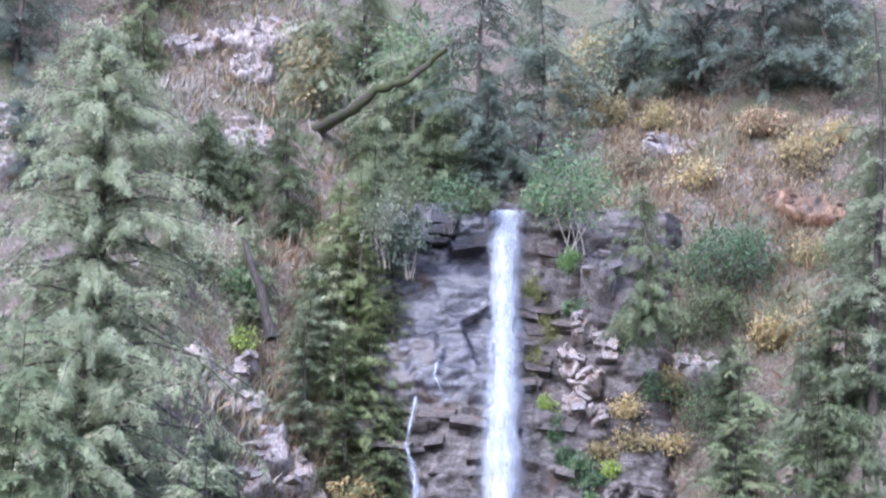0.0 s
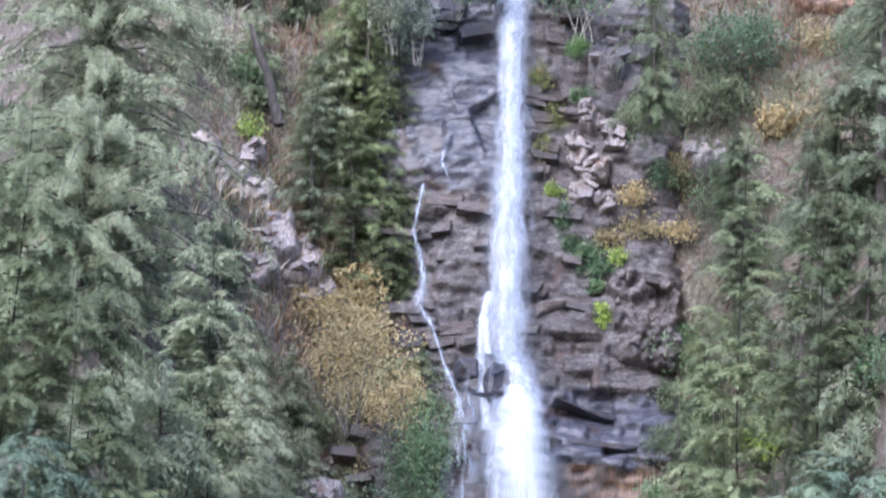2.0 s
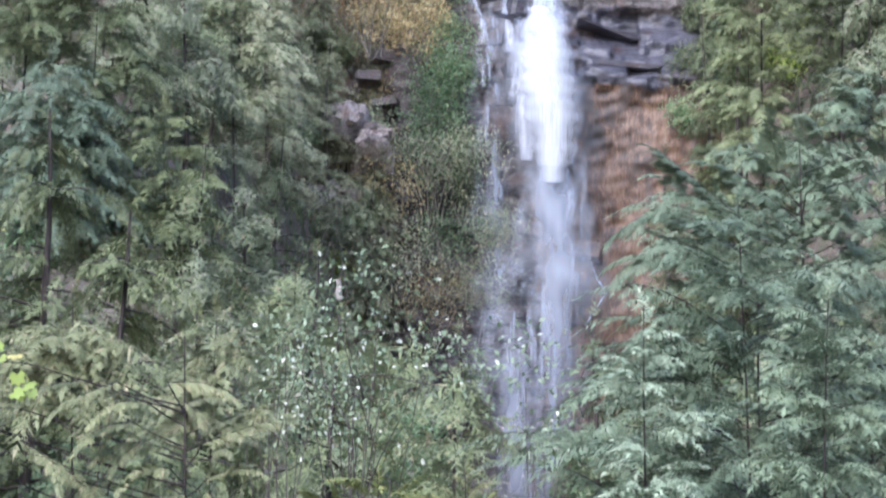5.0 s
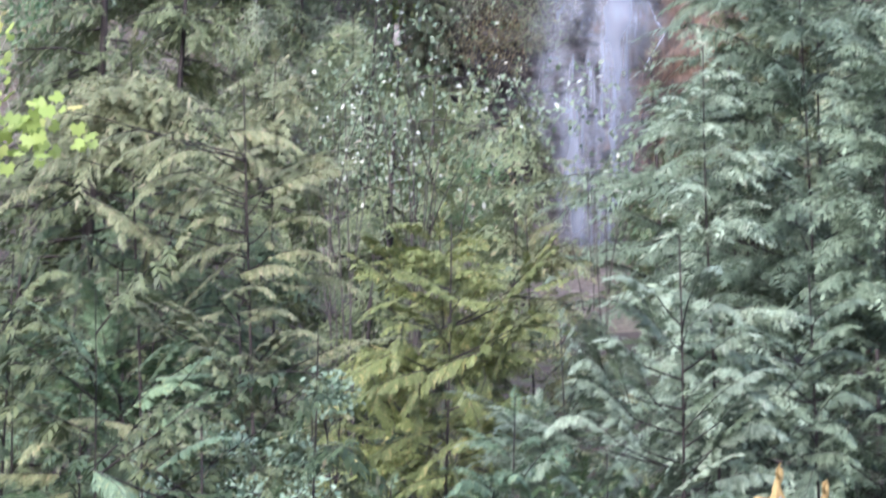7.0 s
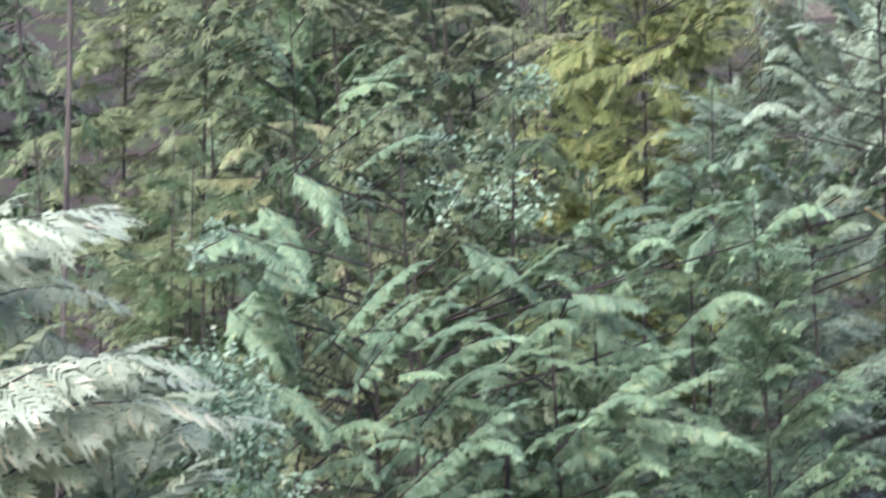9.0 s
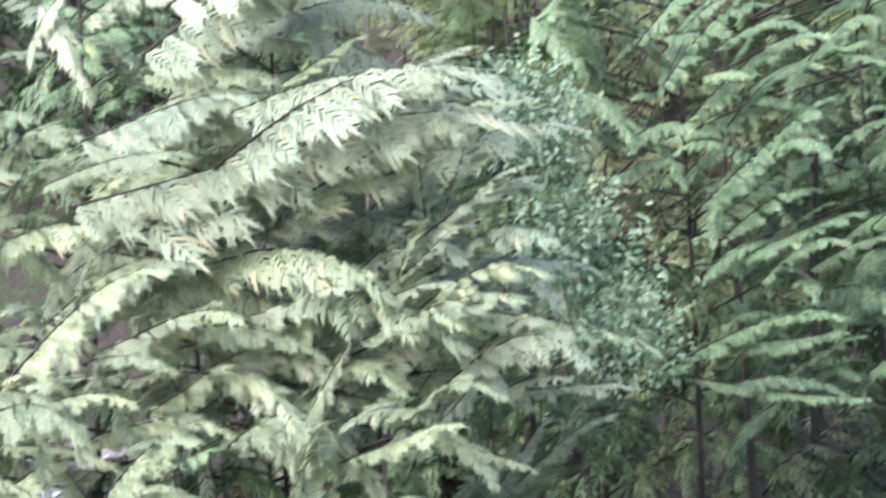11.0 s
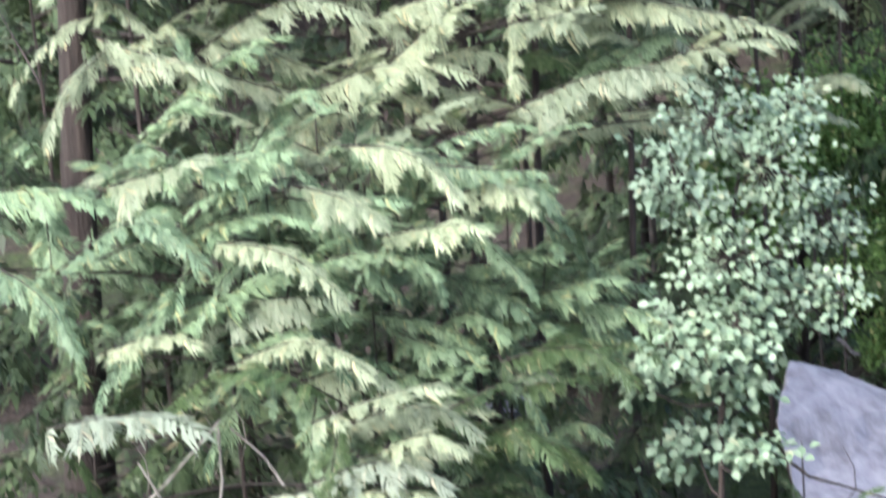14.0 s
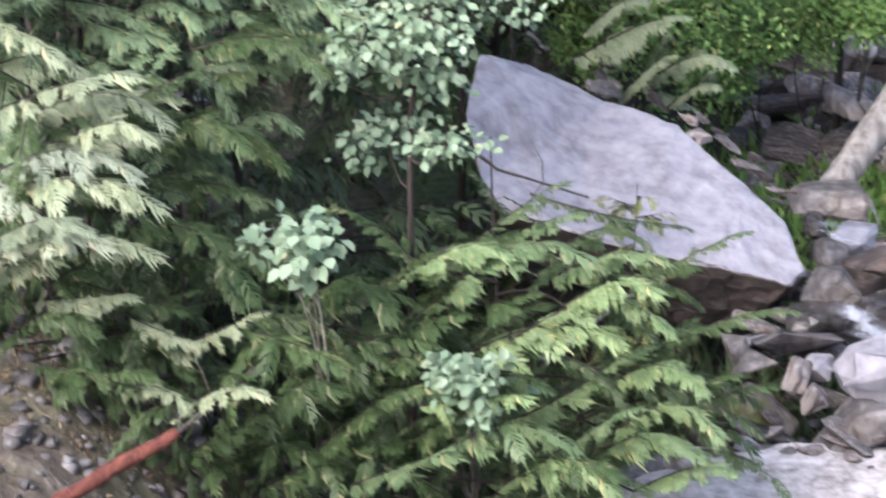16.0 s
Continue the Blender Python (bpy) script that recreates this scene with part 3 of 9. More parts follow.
def bough_tree(x, y, top, seed, mat, label, reach=2.0, low=0.1, spray=0.24, shape=CEDAR_SPRAY, boughs=40, aim=-1.57, spread=1.0, sag=0.38, base=None, wood=BARK_DARK, name="cedar", high=0.97, hang=0.3, full=1.0, thick=0.008, lift=(0.15, 0.55)):
    """A cedar close by: a trunk, and arched boughs that carry broad sheets of overlapping fronds."""
    rng = np.random.default_rng(seed)
    z0 = ground_at(x, y) - 0.2 if base is None else base
    h = top - z0
    root = new(name)
    root.location = (x, y, z0)
    tagged(root, label, "tree")
    s = np.linspace(0, 1, 12)
    stem = Soup()
    line = np.stack([0.02 * h * np.sin(3 * s + seed), 0.02 * h * np.cos(2.4 * s + seed), s * h], 1)
    stem.tube(line, (thick * h + 0.006) * (1 - 0.9 * s), 9)
    part("trunk", stem.mesh("trunk", wood, True), root)
    for i in range(boughs):
        u = low + (high - low) * (i + rng.uniform(0, 1)) / boughs
        a = rng.normal(aim, spread)
        L = reach * (1.05 - u) ** 0.4 * rng.uniform(0.55, 1.15)
        out = np.array([np.cos(a), np.sin(a), 0])
        aside = np.array([-out[1], out[0], 0])
        c = np.array([np.interp(u * h, line[:, 2], line[:, k]) for k in range(3)])
        rise, g, bend = rng.uniform(*lift), sag * rng.uniform(0.7, 1.4), rng.normal(0, 0.12)
        roll = rng.normal(0, 0.25)

        def on(q):
            q = np.atleast_1d(q)
            return c + L * (q[:, None] * out + np.stack([0 * q, 0 * q, rise * q - g * q ** 2 + 0.2 * q ** 4], 1)) + bend * L * (q ** 2)[:, None] * aside

        wood_soup, twigs, crown = Soup(), Soup(), Soup()
        wood_soup.tube(on(np.linspace(0, 1, 8)), (0.005 * L + 0.003) * (1 - 0.85 * np.linspace(0, 1, 8)), 5)
        axes = [(on(np.linspace(0.15, 1.0, 12)), 1.0)]
        for k in range(max(1, int(0.8 * full * L / spray))):
            v = rng.uniform(0.15, 0.75)
            sd = 1 if k % 2 else -1
            b = on(v)[0]
            tl = L * (0.5 * (1 - v) + 0.12) * rng.uniform(0.7, 1.2)
            dirn = out * rng.uniform(0.7, 1.1) + aside * sd * rng.uniform(0.5, 1.0)
            dirn /= np.linalg.norm(dirn)
            r = np.linspace(0, 1, 8)
            slope = rise - 2 * g * v + rng.normal(0, 0.12)
            axes.append((b + tl * (r[:, None] * dirn + np.stack([0 * r, 0 * r, slope * r - 0.45 * r * r], 1)), 0.85))
            twigs.tube(axes[-1][0][::2], np.linspace(0.006, 0.002, 4), 3)
        at, way, up, size = [], [], [], []
        for line_of, grow in axes:
            run = np.linalg.norm(np.diff(line_of, axis=0), axis=1).sum()
            m = max(3, int(run / (0.30 * spray)))
            q = np.linspace(0.05, 1.0, m)
            p = np.stack([np.interp(q, np.linspace(0, 1, len(line_of)), line_of[:, k]) for k in range(3)], 1)
            d = np.gradient(p, axis=0)
            d /= np.linalg.norm(d, axis=1)[:, None]
            side = np.cross(d, [0, 0, 1.0])
            side /= np.linalg.norm(side, axis=1)[:, None] + 1e-9
            sd = np.where(np.arange(m) % 2 == 0, 1, -1)[:, None]
            open_to = np.where(q[:, None] > 0.97, 0.0, 0.6) * rng.uniform(0.6, 1.3, (m, 1))
            w = d * 0.8 + side * sd * open_to
            w[:, 2] -= hang * rng.uniform(0.5, 1.2, m) + roll * sd[:, 0]
            at.append(p)
            way.append(w)
            up.append(np.array([0, 0, 1.0]) + 0.25 * side * sd + rng.normal(0, 0.13, (m, 3)))
            size.append(spray * grow * (1.12 - 0.45 * q ** 2) * rng.uniform(0.75, 1.2, m))
        crown.scatter(shape, np.concatenate(at), np.concatenate(way), np.concatenate(up), np.concatenate(size))
        bough = part("bough", wood_soup.mesh("bough", wood, True), root)
        if twigs.n:
            tagged(part("twig_wood", twigs.mesh("twig_wood", wood, True), bough), kind="stuff")
        part("foliage", crown.mesh("foliage", mat), bough)
    return root


def plume(axis, crown, start, tip, wide, rng, arch=0.12, shape=CEDAR_SPRAY, tilt=None, loose=1.0):
    """A bough from start to tip: an arched axis with two rows of fronds, the near row hanging like a fringe."""
    start, tip = np.asarray(start, float), np.asarray(tip, float)
    L = np.linalg.norm(tip - start)
    tilt = radians(rng.uniform(12, 62)) if tilt is None else tilt
    bend = rng.normal(0, 0.06) * L

    def on(q):
        q = np.atleast_1d(q)
        p = start + q[:, None] * (tip - start)
        p[:, 2] += arch * L * 4 * q * (1 - q) * (0.6 + 0.8 * q)
        p[:, 1] += bend * np.sin(3.1 * q)
        return p

    n = max(5, int(L / ((0.2 + 0.22 * loose) * wide)))
    q = np.linspace(0.04, 0.97, n)
    p = on(q)
    d = np.gradient(p, axis=0)
    d /= np.linalg.norm(d, axis=1)[:, None]
    side = np.cross(d, [0, 0, 1.0])
    side /= np.linalg.norm(side, axis=1)[:, None] + 1e-9
    side *= np.where(side[:, 1:2] < 0, 1, -1)
    grow = np.minimum(1, 0.6 + 1.6 * q) * (1 - 0.5 * q ** 2.2)
    at, way, up, size = [], [], [], []
    for near in (1, 0):
        lean = tilt if near else 0.35 * tilt
        s = side * math.cos(lean) * (1 if near else -1)
        s[:, 2] -= math.sin(lean)
        s[:, 2] += 0.25 * (1 - near)
        w = d * (0.75 + loose * rng.uniform(-0.2, 0.9, (n, 1))) + s * (0.9 + loose * rng.uniform(-0.4, 0.1, (n, 1))) + rng.normal(0, 0.05 + 0.1 * loose, (n, 3))
        at.append(p + d * rng.uniform(-0.3, 0.3, (n, 1)) * L / n)
        way.append(w)
        nrm = np.cross(d, s) * (1 if near else -1)
        nrm *= np.where(nrm[:, 2:3] < 0, -1, 1)
        up.append(nrm + rng.normal(0, 0.12 + 0.2 * loose, (n, 3)))
        size.append((1.25 + 0.3 * loose) * wide * grow * (1 + loose * (rng.choice([0.6, 0.8, 1.0, 1.2], n) - 1)) * rng.uniform(0.85, 1.15, n))
    at.append(p[-1:])
    way.append(d[-1:])
    up.append(np.array([[0, -0.3, 1.0]]))
    size.append(np.array([(1.1 + 0.7 * loose) * wide]))
    crown.scatter(shape, np.concatenate(at), np.concatenate(way), np.concatenate(up), np.concatenate(size))
    axis.tube(on(np.linspace(0, 1, 6)), (0.006 * L + 0.002) * (1 - 0.8 * np.linspace(0, 1, 6)), 4)


def fan(wood_of, start, tip, wide, mat, rng, arch=0.12, shape=CEDAR_SPRAY, wood=BARK_DARK, loose=1.0, tilt=None):
    """A bough as a part of its tree."""
    axis, crown = Soup(), Soup()
    plume(axis, crown, start, tip, wide, rng, arch, shape, tilt, loose)
    bough = part("bough", axis.mesh("bough", wood, True), wood_of)
    part("foliage", crown.mesh("foliage", mat), bough)


def fan_cedar(x, y, top, seed, mat, label, boughs, arch=0.12, fill=5, loose=1.0, behind=None, name="cedar", wood=BARK_DARK):
    """A cedar whose main boughs run from and to given places (x, y, z, x, y, z, width), with lesser ones behind them; an eighth value is the hang of its fronds in degrees."""
    rng = np.random.default_rng(seed)
    z0 = ground_at(x, y) - 0.2
    root = new(name)
    root.location = (x, y, z0)
    tagged(root, label, "tree")
    o, h = np.array([x, y, z0]), top - z0
    s = np.linspace(0, 1, 10)
    line = np.stack([0.012 * h * np.sin(3 * s + seed), 0.012 * h * np.cos(2.4 * s + seed), s * h], 1)
    stem, limbs = Soup(), Soup()
    stem.tube(line, (0.003 * h + 0.008) * (1 - 0.8 * s), 7)
    part("trunk", stem.mesh("trunk", wood, True), root)
    for b in boughs:
        b = np.array(b)
        start, tip, wide = b[:3] - o, b[3:6] - o, 0.84 * b[6]
        u = np.clip(start[2] - 0.25 * np.linalg.norm(start[:2]), 0.1 * h, 0.97 * h)
        c = np.array([np.interp(u, line[:, 2], line[:, k]) for k in range(3)])
        r = np.linspace(0, 1, 6)[:, None]
        limbs.tube(c + (start - c) * r + np.array([0, 0.12, 0.0]) * np.sin(3.14 * r), np.linspace(0.009, 0.005, 6), 4)
        fan(root, start, tip, wide, mat, rng, arch * rng.uniform(0.2 - 0.5 * loose, 1.3), wood=wood, loose=loose, tilt=radians(b[7]) if len(b) > 7 else None)
        L = np.linalg.norm(tip - start)
        for k in range(fill):
            wander = loose > 0.5 and k % 3 == 2
            m = start + (tip - start) * rng.uniform(-0.1, 0.6) + [rng.normal(0, 0.5 * wide), rng.uniform(0.05, 0.6), -wide * rng.uniform(-0.3, 1.4)]
            way = (tip - start) * rng.uniform(0.3, 0.7) + rng.normal(0, (0.08 + 0.27 * loose) * L, 3) * [1, 0.6, 1]
            way = way * [-0.7, 1, 1] - [0, 0, 0.3 * L] if wander else way
            # A darker behind material paints the shade between the main boughs.
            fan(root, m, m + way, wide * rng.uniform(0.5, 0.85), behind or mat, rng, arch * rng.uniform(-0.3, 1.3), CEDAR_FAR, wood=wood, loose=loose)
    tagged(part("limb_wood", limbs.mesh("limb_wood", wood, True), root), kind="stuff")
    return root


def plume_tree(x, y, top, spread, seed, mat, label, wide=0.22, boughs=70, bare=0.02, rise=(0.0, 0.5), loose=0.7, arch=0.12, shape=SPRAY_FINE, wood=BARK_DARK, base=None, name="conifer", taper=0.6):
    """A conifer whose upswept boughs nod at their tips and carry flat plumes of fronds."""
    rng = np.random.default_rng(seed)
    z0 = ground_at(x, y) - 0.2 if base is None else base
    h = top - z0
    root = new(name)
    root.location = (x, y, z0)
    tagged(root, label, "tree")
    s = np.linspace(0, 1, 10)
    line = np.stack([0.012 * h * np.sin(4 * s + seed), 0.012 * h * np.cos(3 * s + seed), s * h], 1)
    stem, axis, crown = Soup(), Soup(), Soup()
    stem.tube(line, (0.0026 * h + 0.006) * (1 - 0.92 * s) + 0.003, 7)
    for i in range(boughs):
        u = bare + (0.97 - bare) * (i + rng.uniform(0, 1)) / boughs
        L = spread * (1.02 - u) ** taper * rng.uniform(0.3, 1.3) + 0.5 * wide
        a = -1.57 + rng.uniform(-1.7, 1.7) if i % 5 else 1.57 + rng.uniform(-1.4, 1.4)
        c = np.array([np.interp(u * h, line[:, 2], line[:, k]) for k in range(3)])
        way = np.array([np.cos(a), np.sin(a), rng.uniform(*rise)])
        inner = c + 0.12 * L * way
        plume(axis, crown, inner, c + L * way, min(wide, 0.45 * L) * rng.uniform(0.75, 1.2), rng, arch * rng.uniform(0.3, 1.4), shape, None, loose)
        if L > 2.2 * wide:
            for side in (-1, 1):
                d = np.array([np.cos(a + 0.75 * side), np.sin(a + 0.75 * side), rng.uniform(*rise) - 0.1])
                b = c + L * rng.uniform(0.3, 0.5) * way
                plume(axis, crown, b, b + 0.5 * L * d, min(wide, 0.4 * L) * rng.uniform(0.6, 1.0), rng, arch * rng.uniform(0.3, 1.4), shape, None, loose)
    m = 5
    tips = np.stack([np.full(m, line[-1, 0]), np.full(m, line[-1, 1]), h - wide * np.linspace(0.1, 1.2, m)], 1)
    crown.scatter(shape, tips, np.stack([rng.normal(0, 0.5, m), rng.normal(0, 0.5, m), np.linspace(1.5, 0.3, m)], 1), rng.normal(0, 1, (m, 3)), np.full(m, 0.9 * wide))
    part("trunk", stem.mesh("trunk", wood, True), root)
    tagged(part("limb_wood", axis.mesh("limb_wood", wood, True), root), kind="stuff")
    part("crown", crown.mesh("crown", mat), root)
    return root


def lobed_shrub(x, y, seed, mat, label, lobes, shape=LEAF_ROUND, wood=BARK_DARK, name="alder"):
    """A slim stem whose side branches each carry a loose cluster of leaves (x, y, z, width, leaf, count)."""
    rng = np.random.default_rng(seed)
    root = new(name)
    o = np.array([x, y, ground_at(x, y) - 0.15])
    root.location = o
    tagged(root, label, "shrub")
    h = max(b[2] for b in lobes) - o[2]
    s = np.linspace(0, 1, 9)
    line = np.stack([0.25 * s ** 2 + 0.03 * np.sin(6 * s), 0.03 * np.cos(5 * s), h * s], 1)
    stem = Soup()
    stem.tube(line, 0.022 * (1 - 0.75 * s), 7)
    part("stem", stem.mesh("stem", wood, True), root)
    for bx, by, bz, wide, leaf, n in lobes:
        leaf, n = 0.8 * leaf, int(1.8 * n)
        c = np.array([bx, by, bz]) - o
        u = np.clip(c[2] - 0.6 * wide, 0.1 * h, 0.95 * h)
        b = np.array([np.interp(u, line[:, 2], line[:, k]) for k in range(3)])
        limb, twigs, crown = Soup(), Soup(), Soup()
        r = np.linspace(0, 1, 6)[:, None]
        limb.tube(b + (c - b) * r - np.array([0, 0, 0.06]) * np.sin(3.1 * r), np.linspace(0.008, 0.003, 6), 5)
        m = max(4, n // 9)
        tips = rng.normal(0, 1, (m, 3))
        tips /= np.linalg.norm(tips, axis=1)[:, None]
        tips = c + tips * rng.uniform(0.25, 1.0, (m, 1)) * wide * np.array([0.62, 0.45, 0.55])
        for e in tips:
            twigs.tube([c, (c + e) / 2 + rng.normal(0, 0.03 * wide, 3), e], [0.004, 0.003, 0.0015], 4)
        w = rng.integers(0, m, n)
        p = tips[w] + rng.normal(0, 1, (n, 3)) * leaf * np.array([1.0, 0.8, 0.55])
        d = (p - c) * [1, 1, 0.4] / wide + rng.normal(0, 0.45, (n, 3)) + [0, -0.25, -0.3]
        crown.scatter(shape, p, d, np.array([0, -0.45, 1.0]) + rng.normal(0, 0.35, (n, 3)), leaf * rng.uniform(0.65, 1.25, n))
        bough = part("branch", limb.mesh("branch", wood, True), root)
        tagged(part("twig_wood", twigs.mesh("twig_wood", wood, True), bough), kind="stuff")
        part("foliage", crown.mesh("foliage", mat), bough)
    return root


def tufts(name, spots, mat, label, blade, seed, count, wide=0.06, category="grass", lie=0.25):
    """Blades on stretches of ground: x, y, and the half-lengths along both."""
    rng = np.random.default_rng(seed)
    soup = Soup()
    shape = (np.array([(0, -wide, 0), (0, wide, 0), (0.6, wide * 0.6, 0.02), (1, 0, -0.12)], float), np.array([(0, 1, 2), (0, 2, 3)]))
    for x, y, rx, ry in spots:
        n = count
        cx, cy = rng.normal(x, rx * 0.6, n // 9), rng.normal(y, ry * 0.6, n // 9)
        w = rng.integers(0, len(cx), n)
        px, py = cx[w] + rng.normal(0, 0.4 * blade, n), cy[w] + rng.normal(0, 0.3 * blade, n)
        p = np.stack([px, py, ground_z(px, py) - 0.02], 1)
        d = rng.normal(0, 0.55, (n, 3)) + [0, -lie, 1.0]
        soup.stamp(shape, p, d, rng.normal(0, 1, (n, 3)), blade * rng.uniform(0.5, 1.3, n))
    ob = new(name, soup.mesh(name, mat))
    return tagged(ob, label, category, kind="stuff")


def pole(name, points, r0, r1, mat, label, category, sides=9, knots=0):
    """A stick, log or bare limb along a line."""
    p = np.array(points, float)
    q = np.linspace(0, len(p) - 1, 6 * (len(p) - 1) + 1)
    c = np.stack([np.interp(q, range(len(p)), p[:, k]) for k in range(3)], 1)
    rng = np.random.default_rng(len(points) * 7 + sides)
    rough = 0.03 if sides > 12 else 0.12
    c[1:-1] += rng.normal(0, rough * r0, (len(c) - 2, 3))
    soup = Soup()
    soup.tube(c, np.linspace(r0, r1, len(c)) * rng.uniform(1 - rough, 1 + rough, len(c)), sides)
    for k in range(knots):
        b = c[rng.integers(1, len(c) - 1)]
        e = b + rng.normal(0, 1, 3) * r0 * 9
        soup.tube([b, (b + e) / 2 + rng.normal(0, r0, 3), e], [r1 * 0.6, r1 * 0.45, r1 * 0.15], 5)
    o = c[0].copy()
    me = mesh_of(name, np.concatenate(soup.v) - o, np.concatenate(soup.f), mat, True)
    ob = new(name, me)
    ob.location = o
    return tagged(ob, label, category)


# ---- rock ----


def crag_mesh(name, seed, size, mat, points=16, bevel=0.05):
    """An angular, chamfered stone."""
    rng = np.random.default_rng(seed)
    bm = bmesh.new()
    for _ in range(points):
        p = rng.uniform(-1, 1, 3)
        p /= np.max(np.abs(p)) ** 0.8 + 1e-6
        bm.verts.new((p[0] * size[0] / 2, p[1] * size[1] / 2, p[2] * size[2] / 2))
    res = bmesh.ops.convex_hull(bm, input=bm.verts)
    bmesh.ops.delete(bm, geom=[g for g in res["geom_interior"] if isinstance(g, bmesh.types.BMVert)], context="VERTS")
    bmesh.ops.dissolve_limit(bm, angle_limit=radians(9), verts=bm.verts, edges=bm.edges)
    if bevel:
        bmesh.ops.bevel(bm, geom=bm.edges[:], offset=bevel * min(size), segments=1, affect="EDGES")
    bmesh.ops.triangulate(bm, faces=bm.faces[:])
    return bm_mesh(name, bm, mat)


STONES = {}


def stone_mesh(mat, k):
    """One of eight unit stones of a material."""
    if (mat.name, k) not in STONES:
        STONES[mat.name, k] = crag_mesh("rock", 900 + k, (1, 1, 1), mat, 13 + k % 4, 0.05)
    return STONES[mat.name, k]


def boulder(x, y, z, size, seed, mat, label, turn=(0, 0, 0), bevel=0.06, points=16, name="boulder"):
    ob = new(name, crag_mesh(name, seed, size, mat, points, bevel))
    ob.matrix_basis = pose(x, y, z, *turn)
    return tagged(ob, label, "rock")


def block_mesh(mat, k):
    """One of eight unit blocks with uneven corners and worn edges."""
    if (mat.name, -k - 1) not in STONES:
        r = np.random.default_rng(700 + k)
        bm = bmesh.new()
        bmesh.ops.create_cube(bm, size=1.0)
        for v in bm.verts:
            v.co += Vector(r.uniform(-0.13, 0.13, 3))
        bmesh.ops.bevel(bm, geom=bm.edges[:], offset=0.035, segments=1, affect="EDGES")
        bmesh.ops.triangulate(bm, faces=bm.faces[:])
        STONES[mat.name, -k - 1] = bm_mesh("rock", bm, mat)
    return STONES[mat.name, -k - 1]


def outcrop(x, y, z, wide, high, seed, mat, label, step=0.11, block=0.3, lean=42, relief=0.55, tilt=0.5):
    """A jointed crag that stands out of the slope with a ragged outline; x, y, z is its middle."""
    wide, high = wide * 1.25, high * 1.25
    nu, nv = max(14, int(wide / step)), max(14, int(high / step))
    B, A = np.meshgrid(np.linspace(-0.5, 0.5, nv) * high, np.linspace(-0.5, 0.5, nu) * wide, indexing="ij")
    r = 2 * np.sqrt((A / wide) ** 2 + (B / high) ** 2) + 0.28 * wobble(A, B, 0.22 * (wide * high) ** 0.5, seed * 0.37)
    rise = relief * (0.9 * blocky(A, B, block * 1.5, block, seed, tilt) + 0.45 * blocky(A, B, block * 0.6, block * 0.35, seed + 3.3, tilt + 0.2)) + 0.08 * wobble(A, B, 0.5, seed) + 0.04 * wobble(A, B, 0.15, seed + 2)
    sink = np.maximum(mixes(r, 0.70, 1.05), mixes(np.maximum(np.abs(2 * A / wide), np.abs(2 * B / high)), 0.82, 1.0))
    out = rise * (1 - sink) - 1.5 * sink
    la = radians(lean)
    V = np.stack([A, B * math.sin(la) - out * math.cos(la), B * math.cos(la) + out * math.sin(la) * 0.6], -1).reshape(-1, 3)
    a = (np.arange(nv - 1)[:, None] * nu + np.arange(nu - 1)[None]).ravel()
    ob = new("rock_outcrop", mesh_of("rock_outcrop", V, np.stack([a, a + 1, a + nu + 1, a + nu], 1), mat))
    ob.location = (x, y, z)
    rng = np.random.default_rng(seed)
    inner = np.flatnonzero(r.ravel() < 0.7)
    for i in rng.choice(inner, min(7, len(inner)), replace=False):
        g = rng.uniform(0.15, 0.42)
        piece = part("rock", block_mesh(mat, int(rng.integers(0, 8))), ob)
        piece.matrix_basis = pose(*V[i], rng.normal(-lean * 0.5, 15), rng.normal(0, 18), rng.normal(0, 30)) @ Matrix.Diagonal((g * rng.uniform(0.9, 1.8), g, g * rng.uniform(0.4, 0.9), 1))
    return tagged(ob, label, "rock")


def cliff_y(x, z):
    """Depth of the rock face behind the fall at height z."""
    return np.interp(z, [17, 20, 34.2, 36.5, 53, 56], [120.2, 120.9, 122.8, 125.0, 127.8, 128.2]) + 0.05 * np.abs(x - FALL_X)


